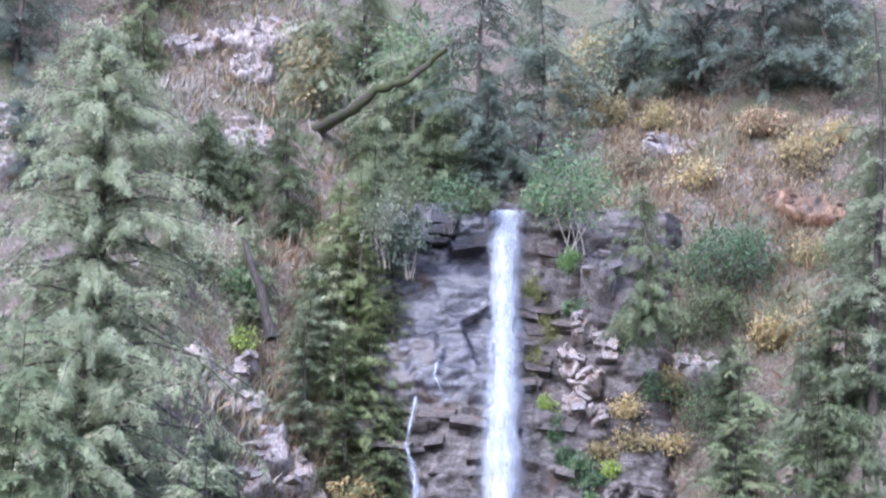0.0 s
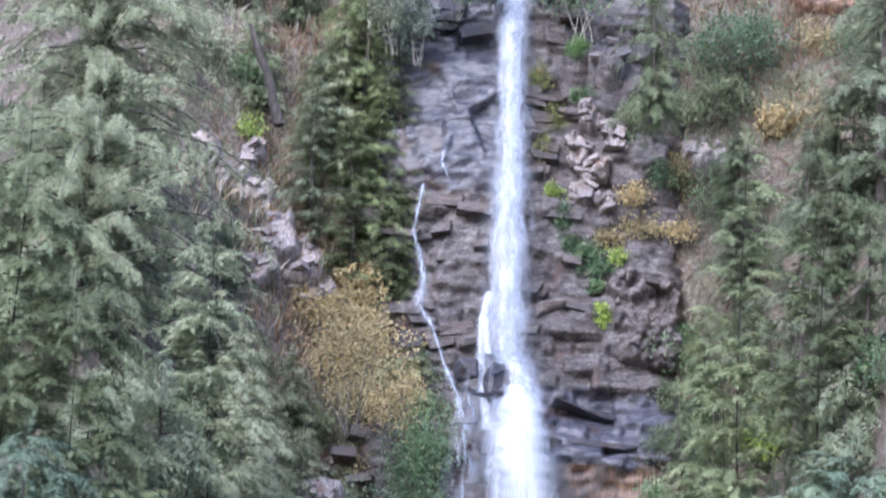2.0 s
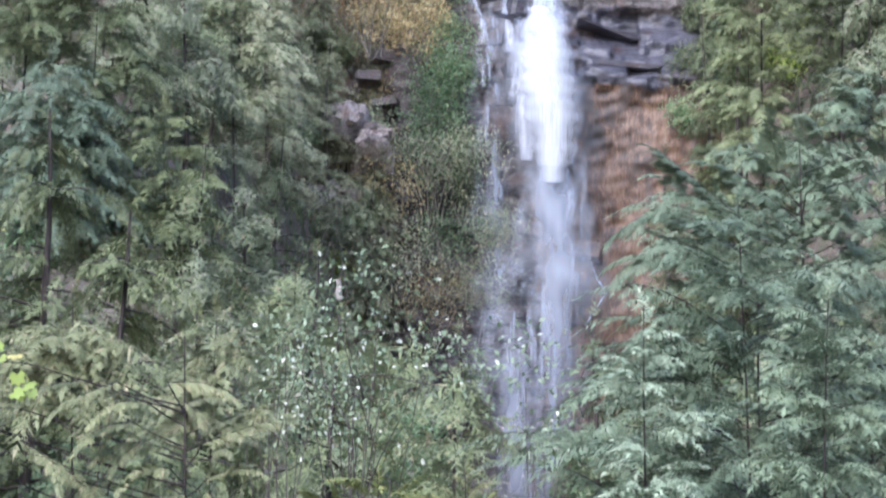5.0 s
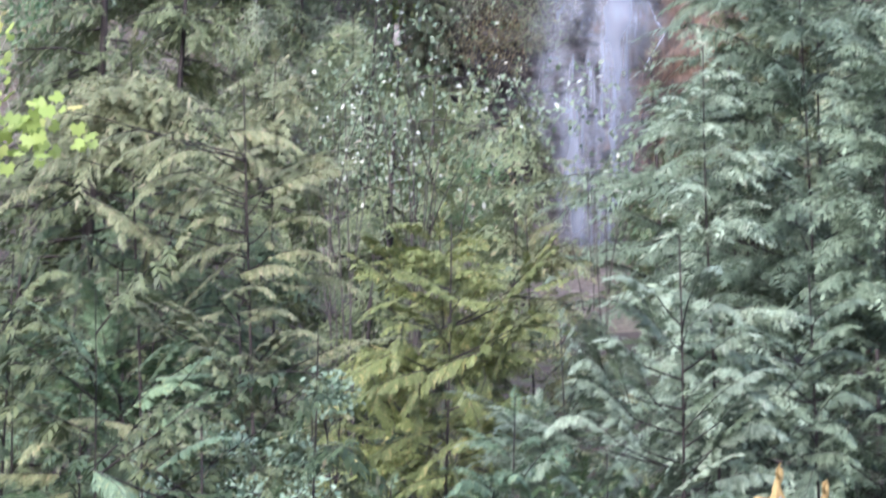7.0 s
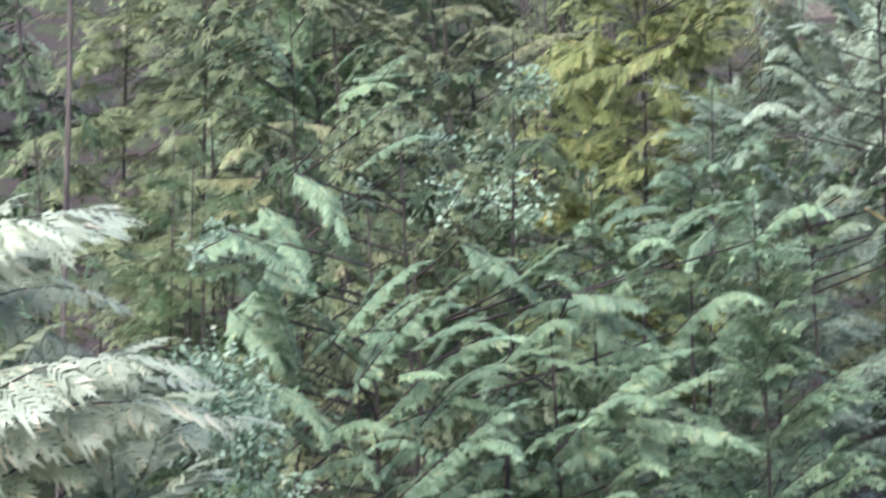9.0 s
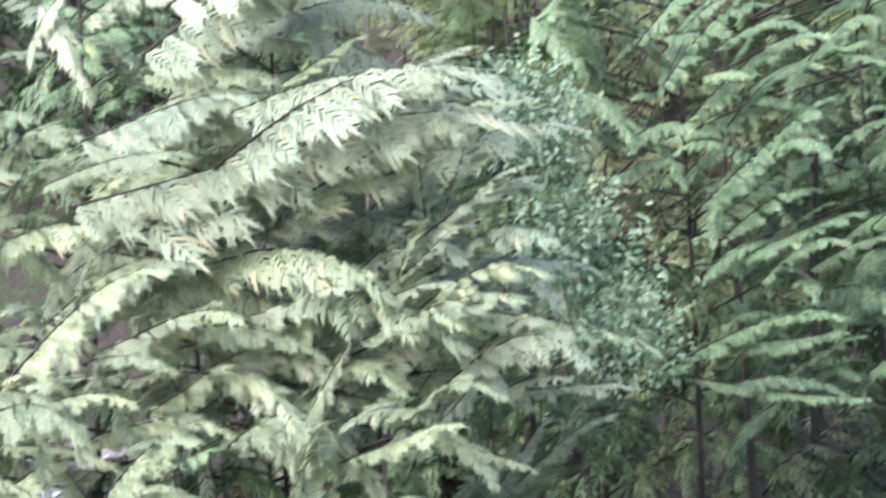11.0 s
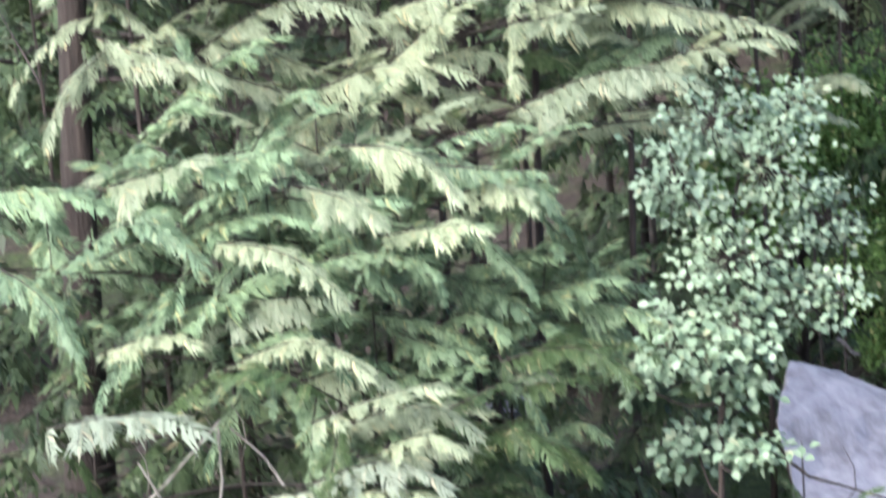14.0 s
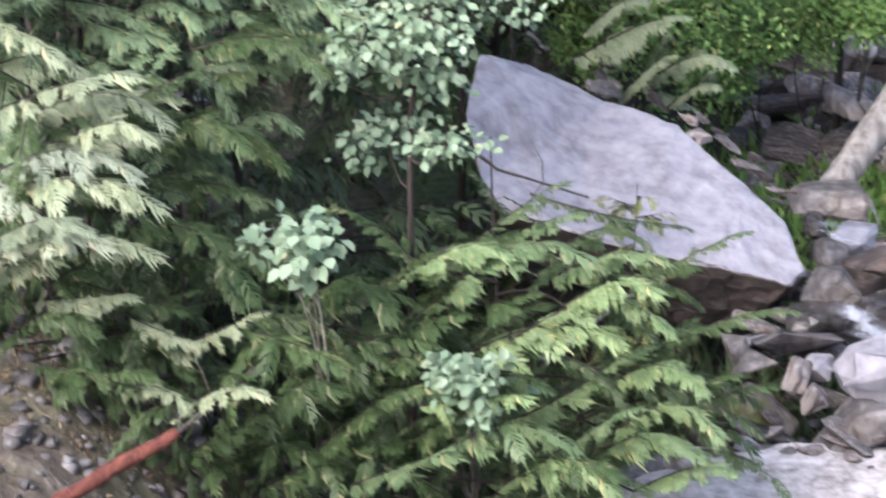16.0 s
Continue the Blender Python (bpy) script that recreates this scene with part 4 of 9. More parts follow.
def cliff():
    xs, zs = np.linspace(-5.5, 10.5, 170), np.linspace(16.5, 53.3, 360)
    Z, X = np.meshgrid(zs, xs, indexing="ij")
    smooth = mixes(Z, 44, 45.5) * (1 - mixes(Z, 50, 51)) * (1 - mixes(X, 2.0, 3.0))
    rust = (1 - mixes(Z, 33.0, 34.2)) * mixes(X, 3.0, 4.0)
    calm = 1 - 0.75 * np.maximum(smooth, rust)
    Y = cliff_y(X, Z) - calm * (0.55 * blocky(X, Z, 1.5, 0.75, 2.2, -0.12) + 0.22 * blocky(X, Z, 0.7, 0.28, 5.1, -0.1))
    Y = Y - smooth * 0.7 * blocky(X, Z, 3.4, 1.9, 8.0, 0.35) + 0.18 * wobble(X, Z * 1.4, 1.1, 3.0) + 0.05 * wobble(X, Z * 2.0, 0.3, 1.0)
    Y = Y + mixes(np.abs(X - FALL_X - 0.6), 5.0, 7.5) * 3.0
    V = np.stack([X, Y, Z], -1).reshape(-1, 3)
    m = len(xs)
    a = (np.arange(len(zs) - 1)[:, None] * m + np.arange(m - 1)[None]).ravel()
    me = mesh_of("cliff", V, np.stack([a, a + 1, a + m + 1, a + m], 1), ROCK_BROWN)
    for mat in (ROCK_WET, ROCK_RUST):
        me.materials.append(mat)
    edge = 0.5 * wobble(X, Z, 0.9, 4.0)
    kind = np.where((smooth + 0.3 * edge > 0.5) | ((Z > 33.8 + edge) & (Z < 37 + edge) & (X > 2.8)) | ((X < 2 + edge) & (Z > 50)), 1, np.where((Z < 34 + edge) & (X > 2.6 + edge), 2, 0))
    me.polygons.foreach_set("material_index", kind.ravel()[a].astype(np.int32))
    root = new("cliff", me)
    tagged(root, "dark wet jointed rock face behind the waterfall", "cliff", kind="structure")
    rng = np.random.default_rng(77)
    for i in range(170):
        z = rng.uniform(21, 52.6)
        x = rng.uniform(-3.4, 6.2 if z < 38 else 4.9)
        if 45 < z < 50.5 and x < 2 or (z < 33.5 and x > 3) and rng.uniform() < 0.7:
            continue
        wide, tall = rng.uniform(0.5, 1.5), rng.uniform(0.2, 0.6)
        if 31 < z < 37.2 and x > 2.8 and rng.uniform() < 0.65:
            continue
        mat = ROCK_WET if (32 < z < 36.8 and x > 2.8) or (z > 50 and x < 2) else ROCK_RUST if (z < 33 and x > 3) else ROCK_BROWN
        if mat is ROCK_WET and z < 37:
            wide, tall = 1.5 * wide, 0.4 * tall
        ob = part("rock", block_mesh(mat, int(rng.integers(0, 8))), root)
        ob.matrix_basis = pose(x, float(cliff_y(x, z)) - 0.35 + rng.uniform(-0.1, 0.15), z, rng.normal(-6, 5), rng.normal(-4 if x < 2.4 else 7, 6), rng.normal(0, 10)) @ Matrix.Diagonal((wide, 0.7, tall, 1))
    return root


cliff()


def ribbon(path, grow, step, seed, n=160, m=20, fray=0.1):
    """A sheet of water along a path of x, y, z, half-width."""
    q = np.linspace(0, len(path) - 1, n)
    c = np.stack([np.interp(q, range(len(path)), path[:, k]) for k in range(4)], 1)
    e = np.linspace(-1, 1, m)
    X = c[:, 0:1] + e[None] * c[:, 3:4] * grow * (1 + fray * np.sin(7 * q + seed)[:, None] + 0.6 * fray * np.sin(17 * q + 2 * seed)[:, None])
    Z = np.repeat(c[:, 2:3], m, 1)
    Y = c[:, 1:2] - step - 0.3 * (1 - e[None] ** 2) * c[:, 3:4] + 0.012 * wobble(X, Z * 0.06, 0.16, seed) + 0.06 * wobble(X, Z * 0.5, 0.6, seed + 4)
    a = (np.arange(n - 1)[:, None] * m + np.arange(m - 1)[None]).ravel()
    return np.stack([X, Y, Z], -1).reshape(-1, 3), np.stack([a, a + 1, a + m + 1, a + m], 1), np.repeat((1 - np.abs(e))[None], n, 0).ravel()


def sheet(name, ribbon_data, mat):
    """The mesh of a ribbon, which knows how near to its rim each point lies."""
    verts, faces, rim = ribbon_data
    me = mesh_of(name, verts, faces, mat, True)
    me.attributes.new("rim", "FLOAT", "POINT").data.foreach_set("value", rim.astype(np.float32))
    return me


def waterfall():
    root = new("waterfall")
    tagged(root, "tall narrow white waterfall dropping over dark rock", "waterfall")
    main = np.array([
        (2.37, 127.20, 52.79, 0.74), (2.29, 126.50, 51.35, 0.70), (2.30, 126.00, 49.17, 0.62), (2.36, 125.20, 46.26, 0.66), (2.29, 124.60, 44.13, 0.78),
        (2.27, 123.90, 40.73, 0.86), (2.31, 123.20, 38.04, 0.95), (2.56, 122.20, 36.15, 1.15), (2.53, 121.60, 34.89, 1.30),
        (2.88, 121.00, 32.75, 1.35), (3.30, 120.40, 29.47, 1.25), (3.63, 120.00, 26.48, 1.35), (2.64, 119.60, 23.33, 1.5), (2.38, 119.20, 18.71, 0.9)])
    for seed, (mat, grow, step) in enumerate(((WATER, 0.85, 0.15), (WATER_THIN, 1.0, 0.0), (VEIL, 1.3, 0.3))):
        upper = main[:10]
        part("curtain", sheet("curtain", ribbon(upper, grow, step, seed), mat), root)
    core = main[9:12].copy()
    core[:, 3] *= (0.8, 0.6, 0.4)
    part("curtain", sheet("curtain", ribbon(core, 0.9, 0.2, 21, 70), WATER_THIN), root)
    for seed in (22, 23):
        part("veil", sheet("veil", ribbon(main[8:], 1.25, 0.1 * seed - 2.1, seed, 90, 24), VEIL), root, "thin bluish veil of water")
    bright = np.array([(2.54, 122.00, 37.21, 0.5), (2.94, 121.60, 36.01, 0.75), (2.71, 121.00, 35.15, 0.95), (2.43, 120.60, 33.45, 1.1), (2.15, 120.30, 32.18, 0.7), (2.18, 120.20, 30.58, 0.3)])
    part("splash", sheet("splash", ribbon(bright, 1.0, 0.3, 9, 60), WATER), root, "dense white splash on a ledge")
    left = np.array([(1.60, 123.20, 40.09, 0.16), (1.42, 123.00, 39.20, 0.2), (1.35, 122.70, 37.67, 0.2), (1.47, 122.00, 36.27, 0.25), (1.70, 121.40, 34.71, 0.35)])
    part("curtain", sheet("curtain", ribbon(left, 1.0, 0.1, 12, 50, 8), WATER), root)
    foam = np.array([(2.61, 120.90, 36.12, 0.42), (2.85, 120.50, 35.02, 0.85), (2.79, 120.20, 33.75, 1.15), (2.93, 120.00, 32.52, 1.20), (3.06, 119.90, 31.12, 0.95), (3.03, 119.80, 29.73, 0.50)])
    part("splash", sheet("splash", ribbon(foam, 1.0, 0.35, 41, 80, 24), WATER_DENSE), root, "dense white splash on a ledge")
    aside = np.array([(1.03, 121.30, 36.79, 0.25), (0.94, 120.90, 35.47, 0.50), (0.85, 120.50, 33.37, 0.75), (0.90, 120.20, 31.13, 0.95), (1.16, 119.90, 28.15, 1.10)])
    part("veil", sheet("veil", ribbon(aside, 1.0, 0.1, 43, 60, 16), VEIL), root, "thin bluish veil of water")
    skirt = np.array([(1.65, 122.60, 40.04, 0.20), (1.55, 122.30, 38.91, 0.24), (1.62, 122.00, 37.60, 0.20)])
    part("curtain", sheet("curtain", ribbon(skirt, 1.0, 0.1, 44, 40, 8), WATER), root)
    low = np.array([(0.65, 120.80, 30.47, 0.5), (0.76, 120.50, 29.43, 0.65), (1.17, 120.20, 27.82, 0.9), (2.15, 119.80, 25.83, 1.6)])
    part("curtain", sheet("curtain", ribbon(low, 1.0, 0.1, 14, 60, 14), VEIL), root)
    haze = np.array([(2.07, 119.40, 30.21, 1.6), (2.69, 119.20, 27.28, 2.2), (2.10, 118.60, 24.13, 2.6), (2.27, 118.20, 20.66, 2.4), (2.44, 118.00, 18.57, 1.6)])
    part("spray", sheet("spray", ribbon(haze, 1.0, 0.2, 17, 60, 24), MIST), root, "thin drifting spray")
    base = np.array([(2.29, 118.80, 25.11, 1.9), (2.19, 118.60, 22.23, 2.1), (2.36, 118.40, 20.12, 1.9), (2.54, 118.20, 18.04, 1.1)])
    part("curtain", sheet("curtain", ribbon(base, 1.0, 0.1, 15, 60, 24), VEIL), root)
    return root


def side_stream(label, points, half, seed):
    root = new("side_stream")
    tagged(root, label, "water")
    path = np.array([(*p, w) for p, w in zip(points, half)])
    for k in range(2):
        part("trickle", sheet("trickle", ribbon(path, 1.2 - 0.5 * k, 0.1 + 0.1 * k, seed + k, 90, 6, 0.3), (VEIL, WATER_THIN)[k]), root)
    return root


waterfall()
side_stream("thin white stream beside the waterfall", [(-0.83, 123.40, 44.19), (-1.00, 123.30, 43.19), (-1.13, 123.10, 42.28), (-0.89, 123.00, 41.53), (-0.72, 122.80, 40.53), (-0.83, 122.60, 39.43), (-0.33, 122.40, 38.57), (0.07, 122.20, 37.29), (0.59, 121.60, 35.93), (0.87, 121.20, 34.64)], (0.08, 0.12, 0.1, 0.13, 0.2, 0.3, 0.13, 0.13, 0.22, 0.3), 31)
side_stream("short trickle on the dark slabs", [(-0.08, 124.30, 45.90), (-0.21, 124.20, 45.33), (0.05, 124.10, 44.72)], (0.04, 0.09, 0.06), 35)
side_stream("small trickle down the foot of the cliff", [(4.36, 119.60, 27.07), (4.59, 119.50, 26.38), (4.92, 119.40, 25.97), (4.19, 119.30, 24.81)], (0.05, 0.1, 0.12, 0.06), 37)
boulder(1.97, 122.05, 36.53, (1.0, 0.8, 1.5), 81, ROCK_WET, "dark wet rock boss in the falling water", (8, 6, 35), 0.2, 40)
boulder(0.86, 122.00, 37.06, (0.9, 0.9, 0.8), 82, ROCK_WET, "dark wet block beside the falling water")
boulder(3.79, 122.60, 39.64, (1.3, 0.8, 0.55), 83, ROCK_BROWN, "pale brown block on a ledge", (0, -18, 0))

# ---- pale and brown crags of the slope ----
PALE_LABEL = "weathered pale rock outcrop on the steep slope"
outcrop(-8.01, 136.80, 64.02, 4.07, 2.79, 101, ROCK_PALE, PALE_LABEL)
outcrop(-10.36, 136.00, 62.97, 2.56, 1.28, 102, ROCK_PALE, PALE_LABEL)
outcrop(-16.91, 130.60, 56.77, 1.84, 5.73, 103, ROCK_PALE, PALE_LABEL)
outcrop(-11.46, 131.00, 57.20, 2.26, 2.67, 104, ROCK_PALE, PALE_LABEL)
outcrop(-7.82, 131.20, 57.03, 2.67, 2.67, 105, ROCK_PALE, PALE_LABEL)
outcrop(-9.02, 124.00, 45.66, 1.50, 1.30, 1400, ROCK_PALE, PALE_LABEL, relief=0.45, tilt=0.9, lean=28)
outcrop(-8.09, 124.50, 44.99, 1.90, 1.50, 1401, ROCK_PALE, PALE_LABEL, relief=0.45, tilt=1.0, lean=28)
outcrop(-7.23, 124.70, 43.89, 1.90, 2.00, 1402, ROCK_PALE, PALE_LABEL, relief=0.45, tilt=1.1, lean=28)
outcrop(-6.23, 124.30, 42.42, 1.80, 1.90, 1403, ROCK_PALE, PALE_LABEL, relief=0.45, tilt=1.2, lean=28)
outcrop(-5.31, 124.90, 41.77, 1.70, 2.10, 1404, ROCK_PALE, PALE_LABEL, relief=0.45, tilt=0.9, lean=28)
outcrop(-4.66, 125.10, 40.69, 1.50, 1.60, 1405, ROCK_PALE, PALE_LABEL, relief=0.45, tilt=1.0, lean=28)
outcrop(-7.25, 125.40, 45.84, 1.20, 1.00, 1406, ROCK_PALE, PALE_LABEL, relief=0.45, tilt=1.1, lean=28)
outcrop(-17.19, 130.50, 56.69, 1.60, 3.40, 1407, ROCK_PALE, PALE_LABEL, relief=0.45, tilt=1.2, lean=28)
outcrop(-7.96, 135.80, 61.82, 2.40, 1.80, 1408, ROCK_PALE, PALE_LABEL, relief=0.45, tilt=0.9, lean=28)
outcrop(-7.64, 130.90, 56.67, 1.80, 1.60, 1409, ROCK_PALE, PALE_LABEL, relief=0.45, tilt=1.0, lean=28)
outcrop(9.30, 127.10, 46.90, 1.30, 1.30, 1410, ROCK_PALE, PALE_LABEL, relief=0.45, tilt=1.1, lean=28)
outcrop(-3.80, 123.80, 34.02, 1.80, 1.40, 1411, ROCK_PALE, PALE_LABEL, relief=0.45, tilt=1.2, lean=28)
outcrop(-6.43, 117.00, 32.73, 1.50, 1.20, 1412, ROCK_PALE, PALE_LABEL, relief=0.45, tilt=0.9, lean=28)
outcrop(-6.64, 123.30, 40.84, 1.40, 1.20, 1413, ROCK_PALE, PALE_LABEL, relief=0.45, tilt=1.0, lean=28)
outcrop(5.18, 126.70, 48.05, 0.90, 1.20, 1480, ROCK_PALE, "tall pale rock face beside the waterfall", lean=12, tilt=1.20, block=0.22, relief=0.5, step=0.07)
outcrop(4.77, 126.44, 46.64, 1.00, 1.50, 1481, ROCK_PALE, "tall pale rock face beside the waterfall", lean=12, tilt=1.30, block=0.22, relief=0.5, step=0.07)
outcrop(5.40, 126.34, 45.86, 1.10, 1.30, 1482, ROCK_PALE, "tall pale rock face beside the waterfall", lean=12, tilt=1.40, block=0.22, relief=0.5, step=0.07)
outcrop(4.89, 126.13, 44.80, 1.00, 1.20, 1483, ROCK_PALE, "tall pale rock face beside the waterfall", lean=12, tilt=1.20, block=0.22, relief=0.5, step=0.07)
outcrop(5.72, 126.12, 44.49, 0.90, 0.90, 1484, ROCK_PALE, "tall pale rock face beside the waterfall", lean=12, tilt=1.30, block=0.22, relief=0.5, step=0.07)
outcrop(6.02, 126.59, 47.16, 0.80, 1.20, 1485, ROCK_PALE, "tall pale rock face beside the waterfall", lean=12, tilt=1.40, block=0.22, relief=0.5, step=0.07)
outcrop(5.85, 127.00, 50.51, 1.19, 2.19, 111, ROCK_PALE, PALE_LABEL)
outcrop(9.10, 133.00, 57.86, 2.71, 1.46, 112, ROCK_PALE, PALE_LABEL)
outcrop(14.26, 130.20, 54.43, 3.47, 2.24, 113, ROCK_RUST, "reddish broken rock on the dry slope")
outcrop(9.57, 127.20, 46.90, 1.99, 2.19, 114, ROCK_PALE, PALE_LABEL)
outcrop(6.21, 136.20, 60.65, 2.35, 1.49, 115, ROCK_RUST, "reddish broken rock on the dry slope")
outcrop(7.37, 125.38, 39.90, 2.9, 3.6, 116, ROCK_BROWN, "grey-brown jointed crag beside the waterfall", block=0.34, relief=0.7, lean=8, tilt=1.25, step=0.08)
outcrop(-3.84, 123.60, 32.89, 2.52, 1.55, 119, ROCK_PALE, PALE_LABEL)
outcrop(-4.50, 122.40, 29.70, 3.45, 1.15, 120, ROCK_PALE, PALE_LABEL)
outcrop(-2.07, 124.60, 33.06, 1.17, 2.34, 121, ROCK_BROWN, "brown broken rock on the slope")

# ---- trees and shrubs of the upper slope ----
conifer(-10.99, 106.20, 51.20, 6.4, 11, HOARY, "tall hoary grey-green conifer with drooping boughs", 0.46, hang=1.6, taper=0.5, density=2.6)
conifer(-9.20, 128.20, 56.96, 1.8, 12, FIR, "round-topped green conifer on the rocky slope", 0.4, bare=0.35)
conifer(15.16, 118.20, 57.94, 3.6, 17, HOARY, "tall grey-green conifer on the dry slope", 0.45)
conifer(14.19, 119.00, 47.26, 3.8, 27, FIR, "dark green conifer on the dry slope", 0.45)
conifer(7.26, 122.60, 52.37, 1.9, 18, FIR, "soft green conifer on the cliff", 0.4, hang=0.9, density=1.0, base=46.5)
conifer(-7.14, 110.60, 38.88, 3.2, 19, FIR, "sparse grey-green conifer on the slope", 0.36, density=0.8)
conifer(-0.78, 124.20, 38.36, 2.2, 29, FIR, "small green conifer at the edge of the fall", 0.36)
plume_tree(4.06, 47.50, 15.56, 4.1, 21, BLUE, "blue-green cedar with layered boughs", 0.30, 76, rise=(-0.1, 0.4), loose=0.7)
plume_tree(-10.13, 82.00, 33.26, 2.70, 1600, FIR, "large green fir with drooping layered boughs", 0.50, 80, rise=(-0.5, 0.1), loose=0.7, bare=0.35, taper=0.6)
plume_tree(-8.61, 81.00, 28.63, 2.54, 1601, DARK_FIR, "dark green fir with layered boughs", 0.48, 60, rise=(-0.3, 0.2), loose=0.7, bare=0.3, taper=0.6)
plume_tree(-9.13, 78.00, 23.94, 2.32, 1602, BLUE, "blue-green cedar with hanging boughs", 0.45, 60, rise=(-0.5, 0.1), loose=0.7, bare=0.3, taper=0.6)
plume_tree(-6.64, 79.00, 22.93, 1.86, 1603, DARK_FIR, "dark green fir low on the slope", 0.42, 50, rise=(-0.3, 0.2), loose=0.7, bare=0.3, taper=0.6)
plume_tree(-6.53, 100.00, 35.80, 1.88, 1604, HOARY, "slim grey-green fir below the pale ridge", 0.42, 60, rise=(-0.2, 0.3), loose=0.7, bare=0.3, taper=0.6)
plume_tree(9.73, 112.00, 42.76, 2.37, 1605, FIR, "tall green fir beside the cliff", 0.50, 80, rise=(-0.2, 0.3), loose=0.7, bare=0.25, taper=0.6)
plume_tree(12.00, 110.00, 41.19, 2.07, 1606, DARK_FIR, "dark green fir beside the cliff", 0.50, 60, rise=(-0.2, 0.3), loose=0.7, bare=0.25, taper=0.6)
plume_tree(9.00, 113.00, 35.00, 2.12, 1607, DARK_FIR, "bushy dark green fir at the foot of the crag", 0.45, 50, rise=(-0.1, 0.4), loose=0.7, bare=0.2, taper=0.6)
fan_cedar(4.38, 45.00, 15.54, 1610, BLUE, "blue-green cedar with upswept plumes before the fall", [
    (3.30, 44.06, 13.85, 2.50, 43.66, 14.40, 0.27), (3.83, 44.49, 14.10, 3.02, 44.09, 14.43, 0.27), (3.93, 44.02, 14.29, 3.83, 43.62, 14.85, 0.27),
    (3.51, 44.92, 13.45, 2.27, 44.52, 13.78, 0.27), (4.32, 44.39, 13.66, 3.51, 43.99, 14.13, 0.27), (4.70, 44.62, 14.58, 4.31, 44.22, 15.07, 0.27),
    (3.60, 44.20, 12.89, 2.03, 43.80, 12.92, 0.27), (4.50, 44.83, 13.02, 3.62, 44.43, 13.50, 0.27), (5.00, 44.13, 13.62, 4.54, 43.73, 14.03, 0.27),
    (3.26, 44.46, 13.50, 1.90, 44.06, 13.47, 0.27), (5.21, 44.10, 15.06, 4.61, 43.70, 15.39, 0.27), (5.47, 44.52, 14.50, 4.93, 44.12, 14.91, 0.27),
    (5.47, 44.57, 13.28, 4.79, 44.17, 13.55, 0.27), (2.89, 44.21, 14.02, 2.44, 43.81, 14.50, 0.27), (4.28, 44.02, 14.01, 4.80, 43.62, 14.37, 0.27),
    (3.99, 44.63, 13.40, 4.45, 44.23, 13.77, 0.27), (2.88, 44.03, 12.99, 2.51, 43.63, 13.26, 0.27)], 0.14, fill=3, loose=0.6, behind=BLUE)
plume_tree(6.18, 52.00, 17.74, 3.2, 31, BLUE, "blue-green cedar with layered boughs", 0.30, 96, rise=(-0.1, 0.4), loose=0.7)
conifer(-9.03, 129.80, 57.72, 1.23, 1300, FIR, "round-topped green conifer among pale rocks", 0.36, hang=0.5, density=1.4, taper=0.55, droop=0.4)
conifer(-6.03, 128.20, 57.04, 1.33, 1301, FIR, "dark green conifer above the pale ridge", 0.36, hang=0.5, density=1.4, taper=0.55, droop=0.4)
conifer(-3.86, 127.40, 53.90, 1.98, 1302, FIR_FRESH, "broad green conifer beside the cliff", 0.36, hang=0.5, density=1.4, taper=0.55, droop=0.4)
conifer(-4.60, 126.70, 50.79, 1.86, 1303, HOARY, "grey-green conifer beside the cliff", 0.36, hang=0.5, density=1.4, taper=0.55, droop=0.4)
conifer(-2.58, 126.20, 49.33, 1.96, 1304, FIR_FRESH, "green conifer at the edge of the wet rock", 0.36, hang=0.5, density=1.4, taper=0.55, droop=0.4)
conifer(-1.69, 126.00, 44.68, 1.19, 1305, FIR_FRESH, "young green conifer at the edge of the fall", 0.36, hang=0.5, density=1.4, taper=0.55, droop=0.4)
conifer(-9.99, 124.30, 52.63, 1.28, 1306, HOARY_PALE, "pale lichened conifer on the slope", 0.36, hang=0.5, density=1.4, taper=0.55, droop=0.4)
conifer(10.66, 124.60, 47.64, 2.25, 1307, FIR, "pointed green conifer on the cliff edge", 0.36, hang=0.5, density=1.4, taper=0.55, droop=0.4)
conifer(13.66, 118.90, 47.26, 2.25, 1308, FIR, "green conifer on the dry slope", 0.36, hang=0.5, density=1.4, taper=0.55, droop=0.4)
conifer(15.59, 123.50, 54.23, 1.49, 1309, HOARY, "grey-green conifer on the dry slope", 0.36, hang=0.5, density=1.4, taper=0.55, droop=0.4)
conifer(-0.64, 130.30, 58.07, 1.57, 1310, FIR, "green conifer in the gully above the fall", 0.36, hang=0.5, density=1.4, taper=0.55, droop=0.4)
conifer(1.55, 130.10, 59.48, 1.23, 1311, SHADY_HAZE, "dark conifer just above the lip", 0.36, hang=0.5, density=1.4, taper=0.55, droop=0.4)
conifer(-2.11, 128.80, 56.47, 1.11, 1312, HOARY, "grey-green conifer above the cliff rim", 0.36, hang=0.5, density=1.4, taper=0.55, droop=0.4)
conifer(-7.16, 126.10, 51.83, 1.30, 1313, HOARY, "thin grey-green conifer above the pale ridge", 0.36, hang=0.5, density=1.4, taper=0.55, droop=0.4)
conifer(-13.79, 116.90, 46.54, 1.81, 1314, HOARY, "hoary conifer on the steep slope", 0.36, hang=0.5, density=1.4, taper=0.55, droop=0.4)
conifer(-6.97, 111.50, 39.18, 1.73, 1315, HOARY, "slender hoary conifer below the pale ridge", 0.36, hang=0.5, density=1.4, taper=0.55, droop=0.4)
conifer(-5.25, 121.90, 37.58, 1.68, 1317, HOARY, "sparse grey-green conifer on the slope", 0.36, hang=0.5, density=1.4, taper=0.55, droop=0.4)
